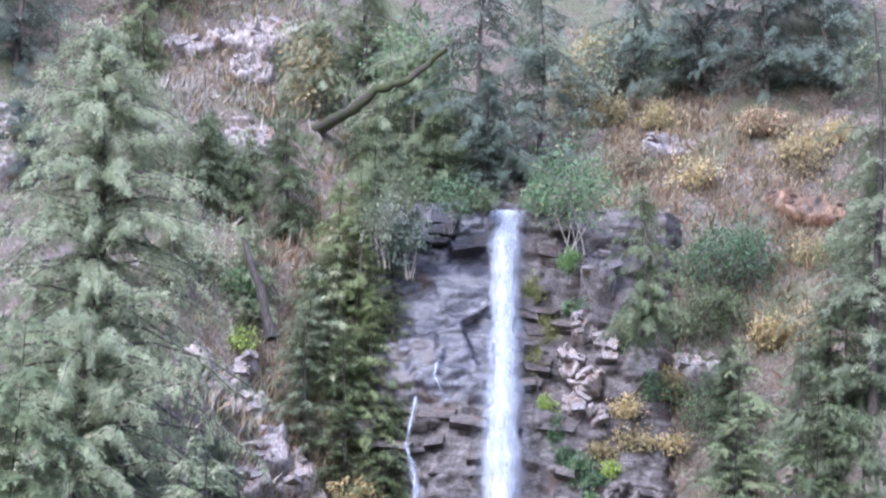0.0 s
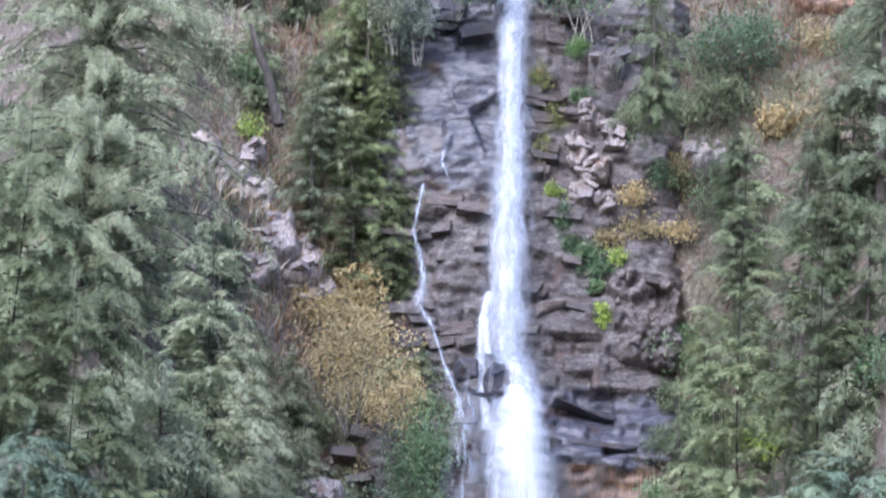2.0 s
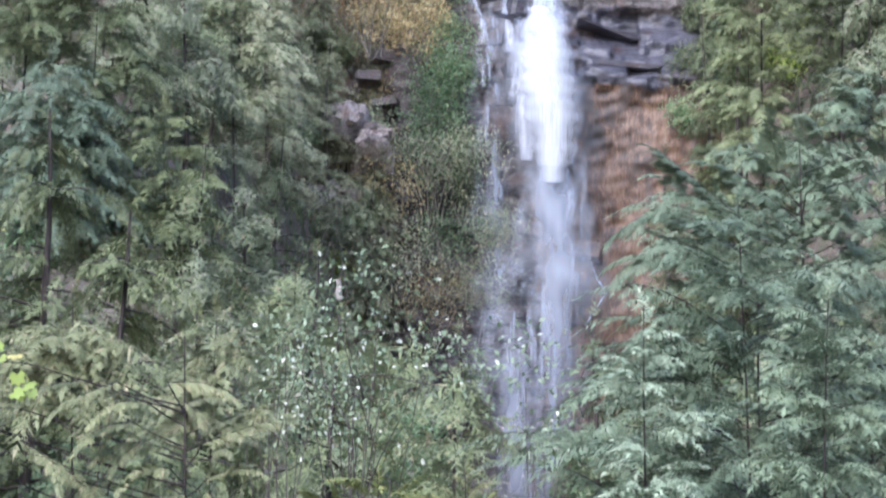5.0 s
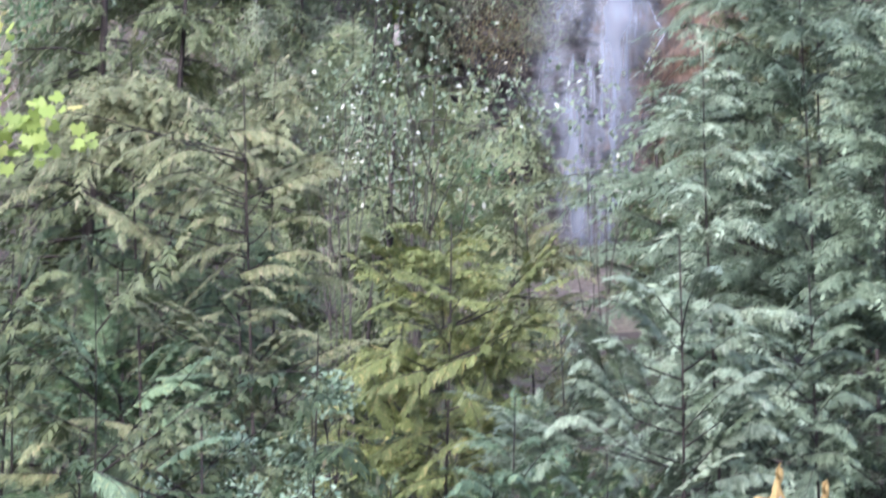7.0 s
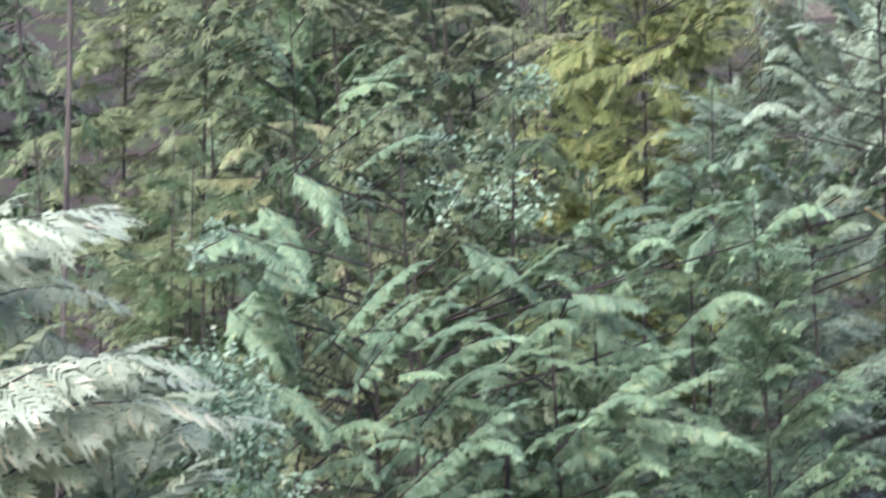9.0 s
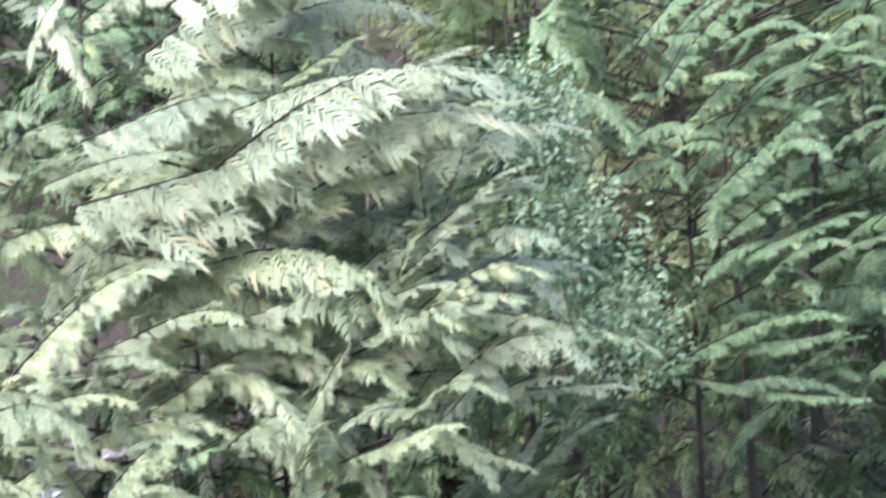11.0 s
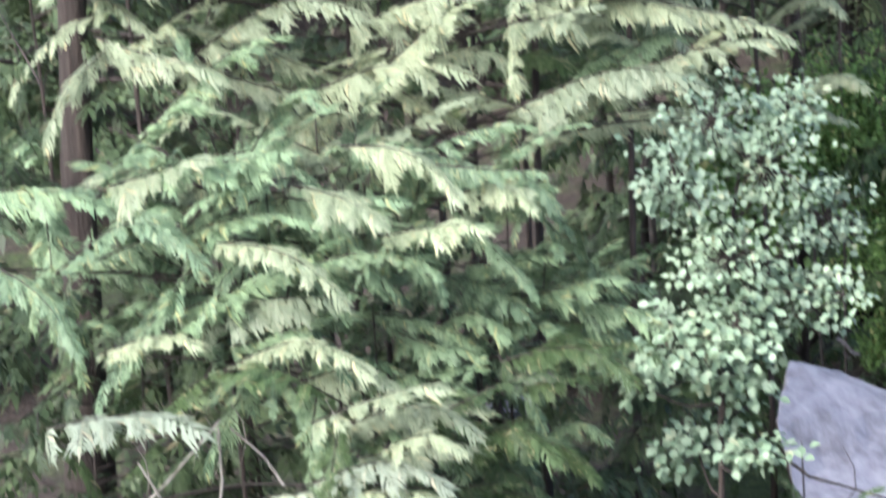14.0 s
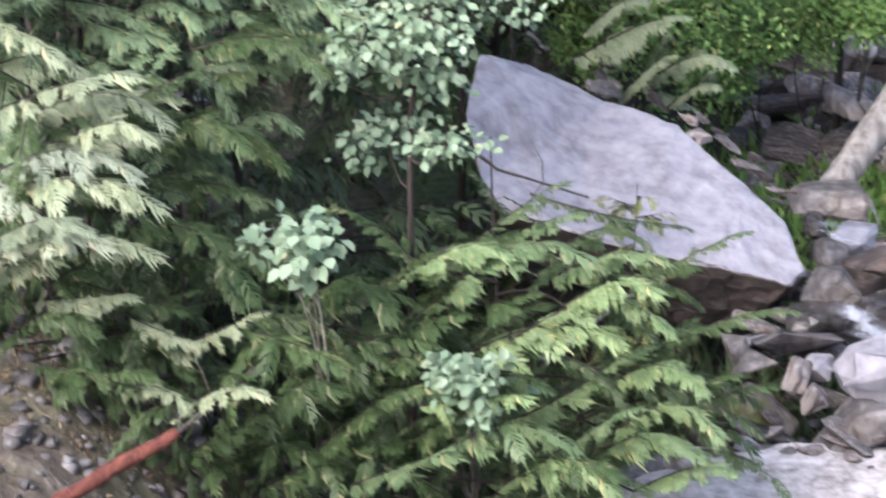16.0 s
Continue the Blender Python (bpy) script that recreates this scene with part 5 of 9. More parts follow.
conifer(-7.13, 100.00, 30.98, 1.46, 1318, HOARY_PALE, "pale hoary conifer on the slope", 0.36, hang=0.5, density=1.4, taper=0.55, droop=0.4)
conifer(10.88, 123.30, 40.49, 1.91, 1319, FIR, "green conifer beside the brown crag", 0.36, hang=0.5, density=1.4, taper=0.55, droop=0.4)
conifer(9.35, 123.90, 37.70, 1.28, 1320, BLUE, "dark green conifer at the foot of the crag", 0.36, hang=0.5, density=1.4, taper=0.55, droop=0.4)
conifer(-3.19, 126.70, 54.07, 1.90, 1330, FIR_FRESH, "green conifer beside the wet rock", 0.32, hang=0.35, density=1.1, taper=0.5, droop=0.35)
conifer(-1.90, 126.60, 51.81, 1.43, 1331, FIR_FRESH, "green conifer beside the wet rock", 0.32, hang=0.35, density=1.1, taper=0.5, droop=0.35)
conifer(-3.45, 125.60, 47.43, 2.01, 1332, FIR_FRESH, "bushy green conifer beside the fall", 0.32, hang=0.35, density=1.1, taper=0.5, droop=0.35)
conifer(-1.89, 125.90, 45.18, 1.42, 1333, FIR_FRESH, "dark green young conifer beside the fall", 0.32, hang=0.35, density=1.1, taper=0.5, droop=0.35)
conifer(-4.84, 125.30, 48.82, 1.77, 1334, HOARY, "grey-green conifer above the yellowed shrub", 0.32, hang=0.35, density=1.1, taper=0.5, droop=0.35)
conifer(-4.03, 126.60, 51.53, 1.90, 1335, HOARY_PALE, "pale lichened conifer beside the fall", 0.32, hang=0.35, density=1.1, taper=0.5, droop=0.35)
conifer(-11.80, 113.50, 46.47, 2.77, 1336, FIR, "dark green conifer among hoary ones", 0.32, hang=0.35, density=1.1, taper=0.5, droop=0.35)
conifer(-5.97, 107.00, 34.41, 1.93, 1345, HOARY_PALE, "pale lichened conifer below the pale ridge", 0.34, hang=0.5, density=1.2, taper=0.55, droop=0.4)
conifer(-4.51, 118.50, 34.25, 1.71, 1346, HOARY_PALE, "pale sparse conifer in the gully", 0.34, hang=0.5, density=1.2, taper=0.55, droop=0.4)
conifer(-2.95, 118.50, 31.93, 1.49, 1347, HOARY, "grey-green sapling in the gully", 0.34, hang=0.5, density=1.2, taper=0.55, droop=0.4)
outcrop(-4.01, 118.40, 31.69, 1.70, 1.20, 1420, ROCK_PALE, PALE_LABEL, relief=0.4, tilt=0.3, lean=40)
outcrop(-3.04, 118.40, 30.93, 1.20, 1.00, 1421, ROCK_PALE, PALE_LABEL, relief=0.4, tilt=0.3, lean=40)
outcrop(-4.32, 118.40, 28.88, 2.20, 0.90, 1422, ROCK_PALE, PALE_LABEL, relief=0.4, tilt=0.3, lean=40)
outcrop(-6.07, 117.50, 32.03, 1.40, 0.90, 1423, ROCK_PALE, PALE_LABEL, relief=0.4, tilt=0.3, lean=40)
for k, (px, py, pz, wide, mat) in enumerate((
        (12.36, 118.60, 45.23, 3.2, HOARY), (13.41, 109.80, 40.02, 3.0, FIR), (11.51, 122.20, 39.33, 2.6, FIR), (9.38, 124.20, 40.05, 2.2, FIR), (12.68, 111.60, 34.71, 2.8, BLUE),
        (-16.44, 129.60, 59.46, 2.0, SHADY_HAZE), (-12.01, 129.80, 58.72, 1.6, FIR), (-7.61, 129.20, 56.71, 1.7, FIR), (-6.05, 117.40, 35.83, 2.2, HOARY), (-8.86, 94.20, 30.76, 2.8, HOARY))):
    conifer(px, py, pz, wide, 160 + k, mat, "green conifer on the steep flank", 0.42, hang=0.9)
conifer(-5.86, 105.40, 32.67, 2.6, 190, HOARY_PALE, "pale grey-green conifer with dead twigs", 0.36, hang=1.2)
conifer(-3.92, 120.20, 32.02, 2.2, 191, HOARY_PALE, "pale grey-green conifer low in the gully", 0.34, hang=1.0)
for k, (px, py, pz, wide, high) in enumerate(((-1.47, 125.40, 51.52, 2.95, 2.36), (0.20, 125.60, 51.82, 2.56, 1.77), (1.36, 126.00, 52.15, 1.58, 1.18), (-2.16, 125.00, 50.24, 2.15, 2.54))):
    shrub(px, py, pz, wide, high, 670 + k, (FIR, LEAF, FIR, LEAF_GREY)[k], "dark green shrub hanging over the rim of the cliff", 0.13, 1300, clumps=30, foot=(0, 0.6, -0.3))
shrub(-3.75, 124.60, 36.40, 2.6, 2.8, 1450, LEAF_DRY, "yellowed leafy shrub beside the fall", 0.14, 1500, clumps=40, foot=(0, 0.5, -0.5))
shrub(-2.30, 124.90, 35.36, 2.4, 2.6, 1451, LEAF_DRY, "yellowed leafy shrub beside the fall", 0.14, 1500, clumps=40, foot=(0, 0.5, -0.5))
shrub(-4.63, 124.60, 38.97, 2.0, 1.8, 1452, LEAF_DRY, "yellowed shrub below the pale ridge", 0.14, 1500, clumps=40, foot=(0, 0.5, -0.5))
shrub(-1.92, 126.50, 42.63, 1.6, 2.6, 1453, FIR, "dark green shrub beside the wet rock", 0.14, 1500, clumps=40, foot=(0, 0.5, -0.5))
shrub(-0.22, 121.20, 32.58, 2.0, 2.4, 1454, LEAF, "leafy green shrub at the foot of the cliff", 0.14, 1500, clumps=40, foot=(0, 0.5, -0.5))
shrub(11.77, 121.90, 33.68, 2.4, 2.0, 1455, LEAF_BRIGHT, "bright green shrub among conifers", 0.14, 1500, clumps=40, foot=(0, 0.5, -0.5))
shrub(6.55, 135.10, 59.27, 2.2, 1.6, 1456, LEAF_DRY, "low yellowing shrub on the dry slope", 0.14, 1500, clumps=40, foot=(0, 0.5, -0.5))
shrub(8.58, 134.70, 59.33, 1.6, 1.3, 1457, LEAF_DRY, "low yellowing shrub on the dry slope", 0.14, 1500, clumps=40, foot=(0, 0.5, -0.5))
shrub(5.98, 138.50, 62.61, 2.0, 2.2, 1458, LEAF_GREY, "slender yellow-green shrub above the fall", 0.14, 1500, clumps=40, foot=(0, 0.5, -0.5))
shrub(13.91, 127.50, 50.60, 2.0, 1.8, 1459, LEAF_DRY, "dry tan bush on the slope", 0.14, 1500, clumps=40, foot=(0, 0.5, -0.5))
shrub(12.27, 126.10, 47.14, 1.8, 1.4, 1460, LEAF_DRY, "dry tan bush on the slope", 0.14, 1500, clumps=40, foot=(0, 0.5, -0.5))
shrub(8.36, 126.80, 45.17, 1.8, 1.6, 1461, LEAF_DRY, "yellowing bush on the cliff", 0.14, 1500, clumps=40, foot=(0, 0.5, -0.5))
shrub(6.70, 126.50, 43.36, 2.4, 1.0, 1462, LEAF_DRY, "low dry bush above the brown crag", 0.14, 1500, clumps=40, foot=(0, 0.5, -0.5))
shrub(-3.08, 117.00, 33.99, 3.48, 4.03, 679, LEAF_DRY, "broad yellowed shrub beside the gully", 0.15, 2200, clumps=40, foot=(0, 0.9, -0.4))
shrub(5.81, 134.80, 59.21, 2.32, 4.64, 680, LEAF_GREY, "slender yellow-green tree above the fall", 0.16, 1500, clumps=34)
shrub(8.62, 136.20, 60.97, 2.13, 3.20, 681, LEAF_GREY, "slender yellow-green tree above the fall", 0.16, 1100, clumps=28)
shrub(14.37, 131.00, 56.39, 2.67, 1.85, 682, LEAF_DRY, "low yellowing shrub on the dry slope", 0.15, 1000, clumps=28)
shrub(-1.54, 133.40, 57.84, 4.81, 5.43, 171, LEAF, "bright green tree in the gully", 0.2, 2200, clumps=40)
shrub(-5.39, 133.20, 58.62, 2.71, 4.17, 172, LEAF_DRY, "yellow-green tree above pale rock", 0.2, 1300)
for k, (px, py, pz, wide, high) in enumerate(((-0.73, 121.20, 31.72, 3.23, 4.37), (-0.96, 120.40, 28.98, 3.77, 3.96), (0.20, 120.20, 28.58, 1.69, 3.01), (-1.47, 121.80, 34.05, 2.67, 3.24), (-1.00, 120.60, 30.59, 3.02, 3.21))):
    shrub(px, py, pz, wide, high, 180 + k, (LEAF, LEAF, FIR, LEAF_DRY, LEAF)[k], "leafy shrub at the foot of the cliff", 0.13, 1700, foot=(0, 0.9, -0.3))
for k, (px, py, pz, wide, mat) in enumerate(((8.09, 117.00, 35.05, 1.8, FIR), (6.83, 116.00, 30.17, 1.6, FIR), (9.24, 116.00, 35.79, 2.0, FIR))):
    conifer(px, py, pz, wide, 175 + k, mat, "green conifer at the foot of the cliff", 0.4, hang=0.8)
for k, (px, py, pz, wide, high) in enumerate(((-2.90, 123.00, 27.86, 3.47, 4.24), (-4.03, 122.80, 29.79, 2.88, 3.27), (-1.71, 123.40, 27.17, 3.29, 3.87), (-4.21, 116.80, 25.55, 3.29, 3.66), (-2.61, 124.00, 31.28, 2.91, 3.69), (-3.66, 123.80, 33.25, 2.91, 3.68))):
    shrub(px, py, pz, wide, high, 640 + k, (LEAF_GREY, LEAF_DRY, LEAF_GREY, HOARY, LEAF_DRY, LEAF_GREY)[k], ("pale grey-green shrub in the gully", "yellowed shrub in the gully", "leafy green shrub in the gully", "pale grey-green shrub in the gully", "yellowed shrub in the gully", "pale grey-green shrub in the gully")[k], 0.13, 1300, clumps=34)
shrub(-2.95, 124.80, 35.97, 5.08, 4.50, 650, LEAF_DRY, "broad yellowed shrub above the gully", 0.16, 2600, clumps=44)
shrub(-4.21, 124.80, 37.82, 3.13, 3.13, 651, LEAF_DRY, "yellowed shrub above the gully", 0.16, 1300, clumps=30)
tufts("pale_brush", [(-3.10, 124.40, 34.22)[:2] + (3.0, 4.0), (-3.77, 123.20, 30.89)[:2] + (3.5, 4.0), (-2.15, 123.60, 28.79)[:2] + (3.0, 3.0), (-4.54, 125.40, 41.81)[:2] + (2.5, 3.0)], GRASS_DRY, "pale dry brush and dead stalks", 0.6, 206, 2400, 0.05, "brush", 0.15)
for k, (px, py, pz, wide, high) in enumerate(((0.41, 119.60, 29.50, 3.18, 2.81), (-1.10, 119.40, 28.65, 3.55, 3.18), (-2.60, 119.00, 27.77, 3.54, 3.17), (1.03, 119.00, 26.69, 2.80, 2.42), (-0.29, 118.80, 26.24, 3.54, 2.79), (-1.98, 118.60, 25.79, 3.53, 2.79), (-3.43, 119.60, 30.21, 3.00, 2.81), (0.68, 118.60, 24.70, 3.16, 2.41), (-1.00, 118.20, 24.03, 3.52, 2.78), (-3.07, 118.20, 24.56, 3.52, 2.78))):
    shrub(px, py, pz, wide, high, 660 + k, (LEAF_GREY, LEAF_GREY, LEAF_DRY, LEAF_GREY, LEAF, LEAF_GREY, LEAF_GREY, HOARY, LEAF_DRY, LEAF_GREY)[k], "low brushy shrub beside the foot of the fall", 0.10, 1500, clumps=40, stems=3, foot=(0, 1.4, -0.4))
for k, (px, py, pz, wide, high) in enumerate(((-16.21, 129.60, 54.28, 3.45, 3.25), (-15.03, 131.00, 57.70, 3.49, 3.08), (-10.44, 129.40, 54.14, 2.63, 2.63), (-8.16, 129.60, 54.05, 2.84, 2.64), (-8.95, 125.20, 48.35, 2.94, 3.14), (-12.88, 135.20, 61.44, 3.18, 2.54), (-6.27, 136.20, 61.80, 2.56, 2.77), (-7.52, 126.00, 48.01, 2.37, 2.17))):
    shrub(px, py, pz, wide, high, 690 + k, (LEAF_GREY, FIR, FIR, LEAF_GREY, LEAF_GREY, FIR, LEAF_GREY, LEAF)[k], "brushy grey-green shrub on the upper slope", 0.14, 1300, clumps=34)
UPPER = "dark conifer in the gully above the fall"
for k, (px, py, pz, wide, mat) in enumerate((
        (1.39, 131.60, 66.47, 3.0, SHADY_HAZE), (-1.21, 131.40, 61.87, 2.0, FIR), (-2.34, 132.00, 62.10, 1.8, HOARY), (3.68, 131.60, 64.55, 2.4, SHADY_HAZE),
        (10.13, 136.40, 71.04, 3.6, SHADY_HAZE), (12.85, 135.20, 69.51, 3.8, SHADY_HAZE), (15.41, 135.20, 69.32, 3.6, SHADY_HAZE), (7.82, 137.00, 69.18, 2.8, SHADY_HAZE),
        (-17.30, 134.60, 70.67, 3.0, SHADY_HAZE), (-11.89, 136.60, 71.81, 3.0, FIR), (-5.38, 133.60, 64.20, 1.9, HOARY), (-3.50, 136.80, 68.76, 2.6, FIR), (-0.02, 130.60, 58.67, 1.5, FIR), (-2.98, 130.80, 57.96, 1.5, FIR))):
    conifer(px, py, pz, 1.35 * wide, 40 + k, mat, UPPER, 0.5, hang=0.8)
shrub(4.90, 124.60, 50.51, 3.90, 4.59, 51, LEAF, "green shrub at the brink of the fall", leaves=3600, foot=(0, 0.3, -0.2))
shrub(10.67, 127.20, 48.54, 5.2, 4.6, 52, LEAF, "rounded grey-green shrub on the cliff", 0.15, leaves=5200, clumps=90, tight=0.7)
shrub(9.77, 126.80, 47.54, 3.4, 2.6, 520, FIR, "dark green shrub under the rounded one", 0.16, leaves=2200, clumps=50, tight=0.7)
shrub(7.38, 127.40, 46.24, 2.99, 3.39, 53, LEAF, "dark green shrub in a cliff crack", leaves=2000)
shrub(6.03, 137.60, 62.22, 2.15, 2.80, 54, LEAF_DRY, "yellowing shrub above the fall", 0.2, leaves=900)
shrub(4.80, 135.20, 59.71, 1.27, 2.54, 55, LEAF_DRY, "yellowing shrub above the fall", 0.18, leaves=600)
shrub(9.05, 137.40, 62.48, 2.15, 1.94, 56, LEAF_BRIGHT, "bright young shrub on the brow", 0.18, leaves=500)
shrub(8.62, 134.20, 58.93, 2.10, 1.26, 57, LEAF_DRY, "low yellowing shrub on the dry slope", 0.16, leaves=700)
shrub(12.47, 131.80, 57.84, 2.27, 1.44, 58, GRASS_DRY, "dry leafless bush on the slope", 0.2, leaves=900, shape=LEAF_LONG)
shrub(15.31, 131.40, 57.52, 1.65, 1.23, 59, LEAF_DRY, "low yellowing shrub on the dry slope", 0.16, leaves=600)
shrub(7.99, 127.00, 44.60, 2.39, 1.59, 60, LEAF_DRY, "low yellowing shrub on the cliff", 0.15, leaves=900)
shrub(12.12, 126.40, 47.37, 1.78, 1.39, 61, LEAF_DRY, "low yellowing shrub on the dry slope", 0.15, leaves=700)
shrub(-7.32, 125.60, 46.13, 1.38, 1.38, 62, LEAF_BRIGHT, "small bright green shrub on rock", 0.14, leaves=700)
shrub(-3.21, 125.40, 39.09, 2.75, 2.55, 63, LEAF_DRY, "yellowed shrub beside the fall", 0.17, leaves=1500)
shrub(-2.78, 124.80, 35.49, 4.10, 3.71, 64, LEAF_DRY, "yellowed shrub with broad crown", 0.16, leaves=2600, clumps=40)
shrub(-1.00, 125.60, 36.57, 2.56, 2.56, 65, LEAF, "green shrub at the foot of the cliff", 0.14, leaves=1600)
shrub(-0.24, 124.60, 31.87, 3.32, 4.49, 66, LEAF, "leafy green shrub at the foot of the cliff", 0.12, leaves=2600)
shrub(-4.66, 123.20, 34.31, 2.32, 1.74, 67, FIR, "dark green low shrub on the slope", 0.16, leaves=1500, shape=LEAF_LONG)
shrub(11.53, 122.40, 34.27, 2.88, 2.30, 68, LEAF_BRIGHT, "bright green shrub among conifers", 0.12, leaves=2200)
shrub(9.49, 124.00, 33.17, 3.30, 2.91, 69, LEAF, "green shrub under the crag", 0.12, leaves=2200)
shrub(8.76, 125.20, 36.74, 2.94, 2.94, 70, LEAF, "green shrub under the crag", 0.13, leaves=2200)
shrub(-4.06, 118.00, 25.77, 1.29, 1.29, 71, LEAF_BRIGHT, "small bright yellow-green sapling", 0.16, leaves=260)
shrub(3.37, 126.71, 48.86, 1.0, 1.4, 1500, MOSS_DRY, "mossy yellow-green plants clinging to wet rock", 0.09, 900, clumps=24, stems=2, flat=0.6, foot=(0, 0.5, 0.1))
shrub(3.91, 126.47, 47.19, 1.2, 1.5, 1501, MOSS_DRY, "mossy yellow-green plants clinging to wet rock", 0.09, 900, clumps=24, stems=2, flat=0.6, foot=(0, 0.5, 0.1))
shrub(3.51, 126.21, 45.83, 0.9, 1.4, 1502, MOSS_DRY, "mossy yellow-green plants clinging to wet rock", 0.09, 900, clumps=24, stems=2, flat=0.6, foot=(0, 0.5, 0.1))
shrub(4.95, 126.67, 48.31, 1.0, 1.0, 1503, LEAF, "green leafy plants on a rock ledge", 0.12, 900, clumps=24, stems=2, flat=0.6, foot=(0, 0.5, 0.1))
shrub(3.95, 125.92, 44.20, 0.9, 1.0, 1504, LEAF_BRIGHT, "bright green plants on a rock ledge", 0.12, 900, clumps=24, stems=2, flat=0.6, foot=(0, 0.5, 0.1))
shrub(4.27, 125.78, 43.21, 0.9, 1.2, 1505, LEAF, "green leafy plants on a rock ledge", 0.12, 900, clumps=24, stems=2, flat=0.6, foot=(0, 0.5, 0.1))
shrub(4.59, 125.65, 42.41, 1.0, 1.0, 1506, LEAF, "green leafy plants on a rock ledge", 0.12, 900, clumps=24, stems=2, flat=0.6, foot=(0, 0.5, 0.1))
shrub(5.11, 125.60, 42.03, 1.3, 0.9, 1507, LEAF, "green leafy plants on a rock ledge", 0.12, 900, clumps=24, stems=2, flat=0.6, foot=(0, 0.5, 0.1))
shrub(5.93, 125.73, 42.52, 1.6, 0.9, 1508, LEAF_DRY, "dry yellowed plants on a rock ledge", 0.12, 900, clumps=24, stems=2, flat=0.6, foot=(0, 0.5, 0.1))
shrub(7.17, 125.87, 43.03, 1.8, 0.9, 1509, LEAF_DRY, "dry yellowed plants on a rock ledge", 0.12, 900, clumps=24, stems=2, flat=0.6, foot=(0, 0.5, 0.1))
shrub(8.41, 125.95, 43.04, 1.6, 1.0, 1510, LEAF_DRY, "dry yellowed plants on a rock ledge", 0.12, 900, clumps=24, stems=2, flat=0.6, foot=(0, 0.5, 0.1))
shrub(5.52, 125.51, 41.38, 1.4, 0.9, 1511, LEAF, "green leafy plants on a rock ledge", 0.12, 900, clumps=24, stems=2, flat=0.6, foot=(0, 0.5, 0.1))
shrub(6.34, 125.63, 41.92, 1.2, 0.8, 1512, LEAF_BRIGHT, "bright green plants on a rock ledge", 0.12, 900, clumps=24, stems=2, flat=0.6, foot=(0, 0.5, 0.1))
shrub(6.96, 126.09, 44.19, 1.6, 1.3, 1513, LEAF_DRY, "dry yellowed plants on a rock ledge", 0.12, 900, clumps=24, stems=2, flat=0.6, foot=(0, 0.5, 0.1))
shrub(7.79, 126.28, 44.99, 1.6, 1.4, 1514, LEAF, "green leafy plants on a rock ledge", 0.12, 900, clumps=24, stems=2, flat=0.6, foot=(0, 0.5, 0.1))
shrub(5.74, 125.22, 39.55, 0.7, 1.0, 1515, LEAF_BRIGHT, "bright green plants on a rock ledge", 0.12, 900, clumps=24, stems=2, flat=0.6, foot=(0, 0.5, 0.1))
shrub(5.53, 125.40, 40.86, 0.8, 0.6, 1516, LEAF, "green leafy plants on a rock ledge", 0.12, 900, clumps=24, stems=2, flat=0.6, foot=(0, 0.5, 0.1))
shrub(8.18, 124.80, 36.06, 1.4, 1.6, 1517, FIR, "dark green shrub clinging to the cliff", 0.12, 900, clumps=24, stems=2, flat=0.6, foot=(0, 0.5, 0.1))
shrub(7.67, 122.81, 33.61, 1.8, 1.8, 1518, FIR, "dark green shrub clinging to the cliff", 0.12, 900, clumps=24, stems=2, flat=0.6, foot=(0, 0.5, 0.1))
shrub(8.39, 125.22, 38.58, 1.2, 1.4, 1519, LEAF, "green leafy plants on a rock ledge", 0.12, 900, clumps=24, stems=2, flat=0.6, foot=(0, 0.5, 0.1))
shrub(7.46, 122.31, 31.97, 1.6, 1.6, 1520, LEAF, "green leafy plants on a rock ledge", 0.12, 900, clumps=24, stems=2, flat=0.6, foot=(0, 0.5, 0.1))
shrub(6.74, 126.59, 47.04, 1.2, 1.6, 1521, FIR, "dark green shrub clinging to the cliff", 0.12, 900, clumps=24, stems=2, flat=0.6, foot=(0, 0.5, 0.1))
shrub(7.37, 126.51, 46.37, 1.6, 1.6, 1522, FIR, "dark green shrub clinging to the cliff", 0.12, 900, clumps=24, stems=2, flat=0.6, foot=(0, 0.5, 0.1))
shrub(4.59, 124.20, 49.26, 1.17, 1.17, 74, MOSS, "mossy green plants on wet rock", 0.08, leaves=1500, stems=1, foot=(0, 0.3, -0.2))
shrub(3.49, 127.00, 52.70, 1.39, 1.39, 77, LEAF, "green shrub at the brink of the fall", 0.14, leaves=700, foot=(0, 0.3, -0.2))
shrub(-1.31, 125.50, 49.78, 2.16, 2.16, 78, SHADY_HAZE, "dark shrub hanging over wet rock", 0.16, leaves=1200, foot=(0, 0.3, -0.2))
pole("dead_tree", [(-5.59, 113.00, 42.82), (-6.04, 113.00, 44.58), (-6.68, 113.00, 46.36)], 0.2, 0.09, BARK, "dark leaning dead trunk on the slope", "dead tree")
pole("mossy_limb", [(-5.15, 133.00, 58.30), (-3.65, 128.50, 57.31), (-2.74, 128.00, 58.00), (-1.45, 127.50, 58.29), (-0.07, 127.00, 59.34)], 0.27, 0.10, BARK_MOSSY, "mossy fallen limb leaning over the gully", "branch")
pole("dead_tree", [(2.07, 136.00, 59.96), (1.53, 136.00, 61.68)], 0.3, 0.18, BARK, "dark dead trunk in the gully", "dead tree")
pole("dead_stick", [(1.54, 127.40, 52.80), (1.25, 127.40, 53.59)], 0.07, 0.04, BARK_GREY, "grey dead stick beside the lip", "stick")
pole("dead_stick", [(2.53, 140.00, 65.57), (1.44, 140.00, 66.45)], 0.09, 0.04, BARK_GREY, "grey dead stick among conifers", "stick")
pole("dead_stick", [(-2.39, 70.00, 17.07), (-2.40, 70.00, 17.49)], 0.07, 0.05, BARK_GREY, "short pale broken stub", "stick")
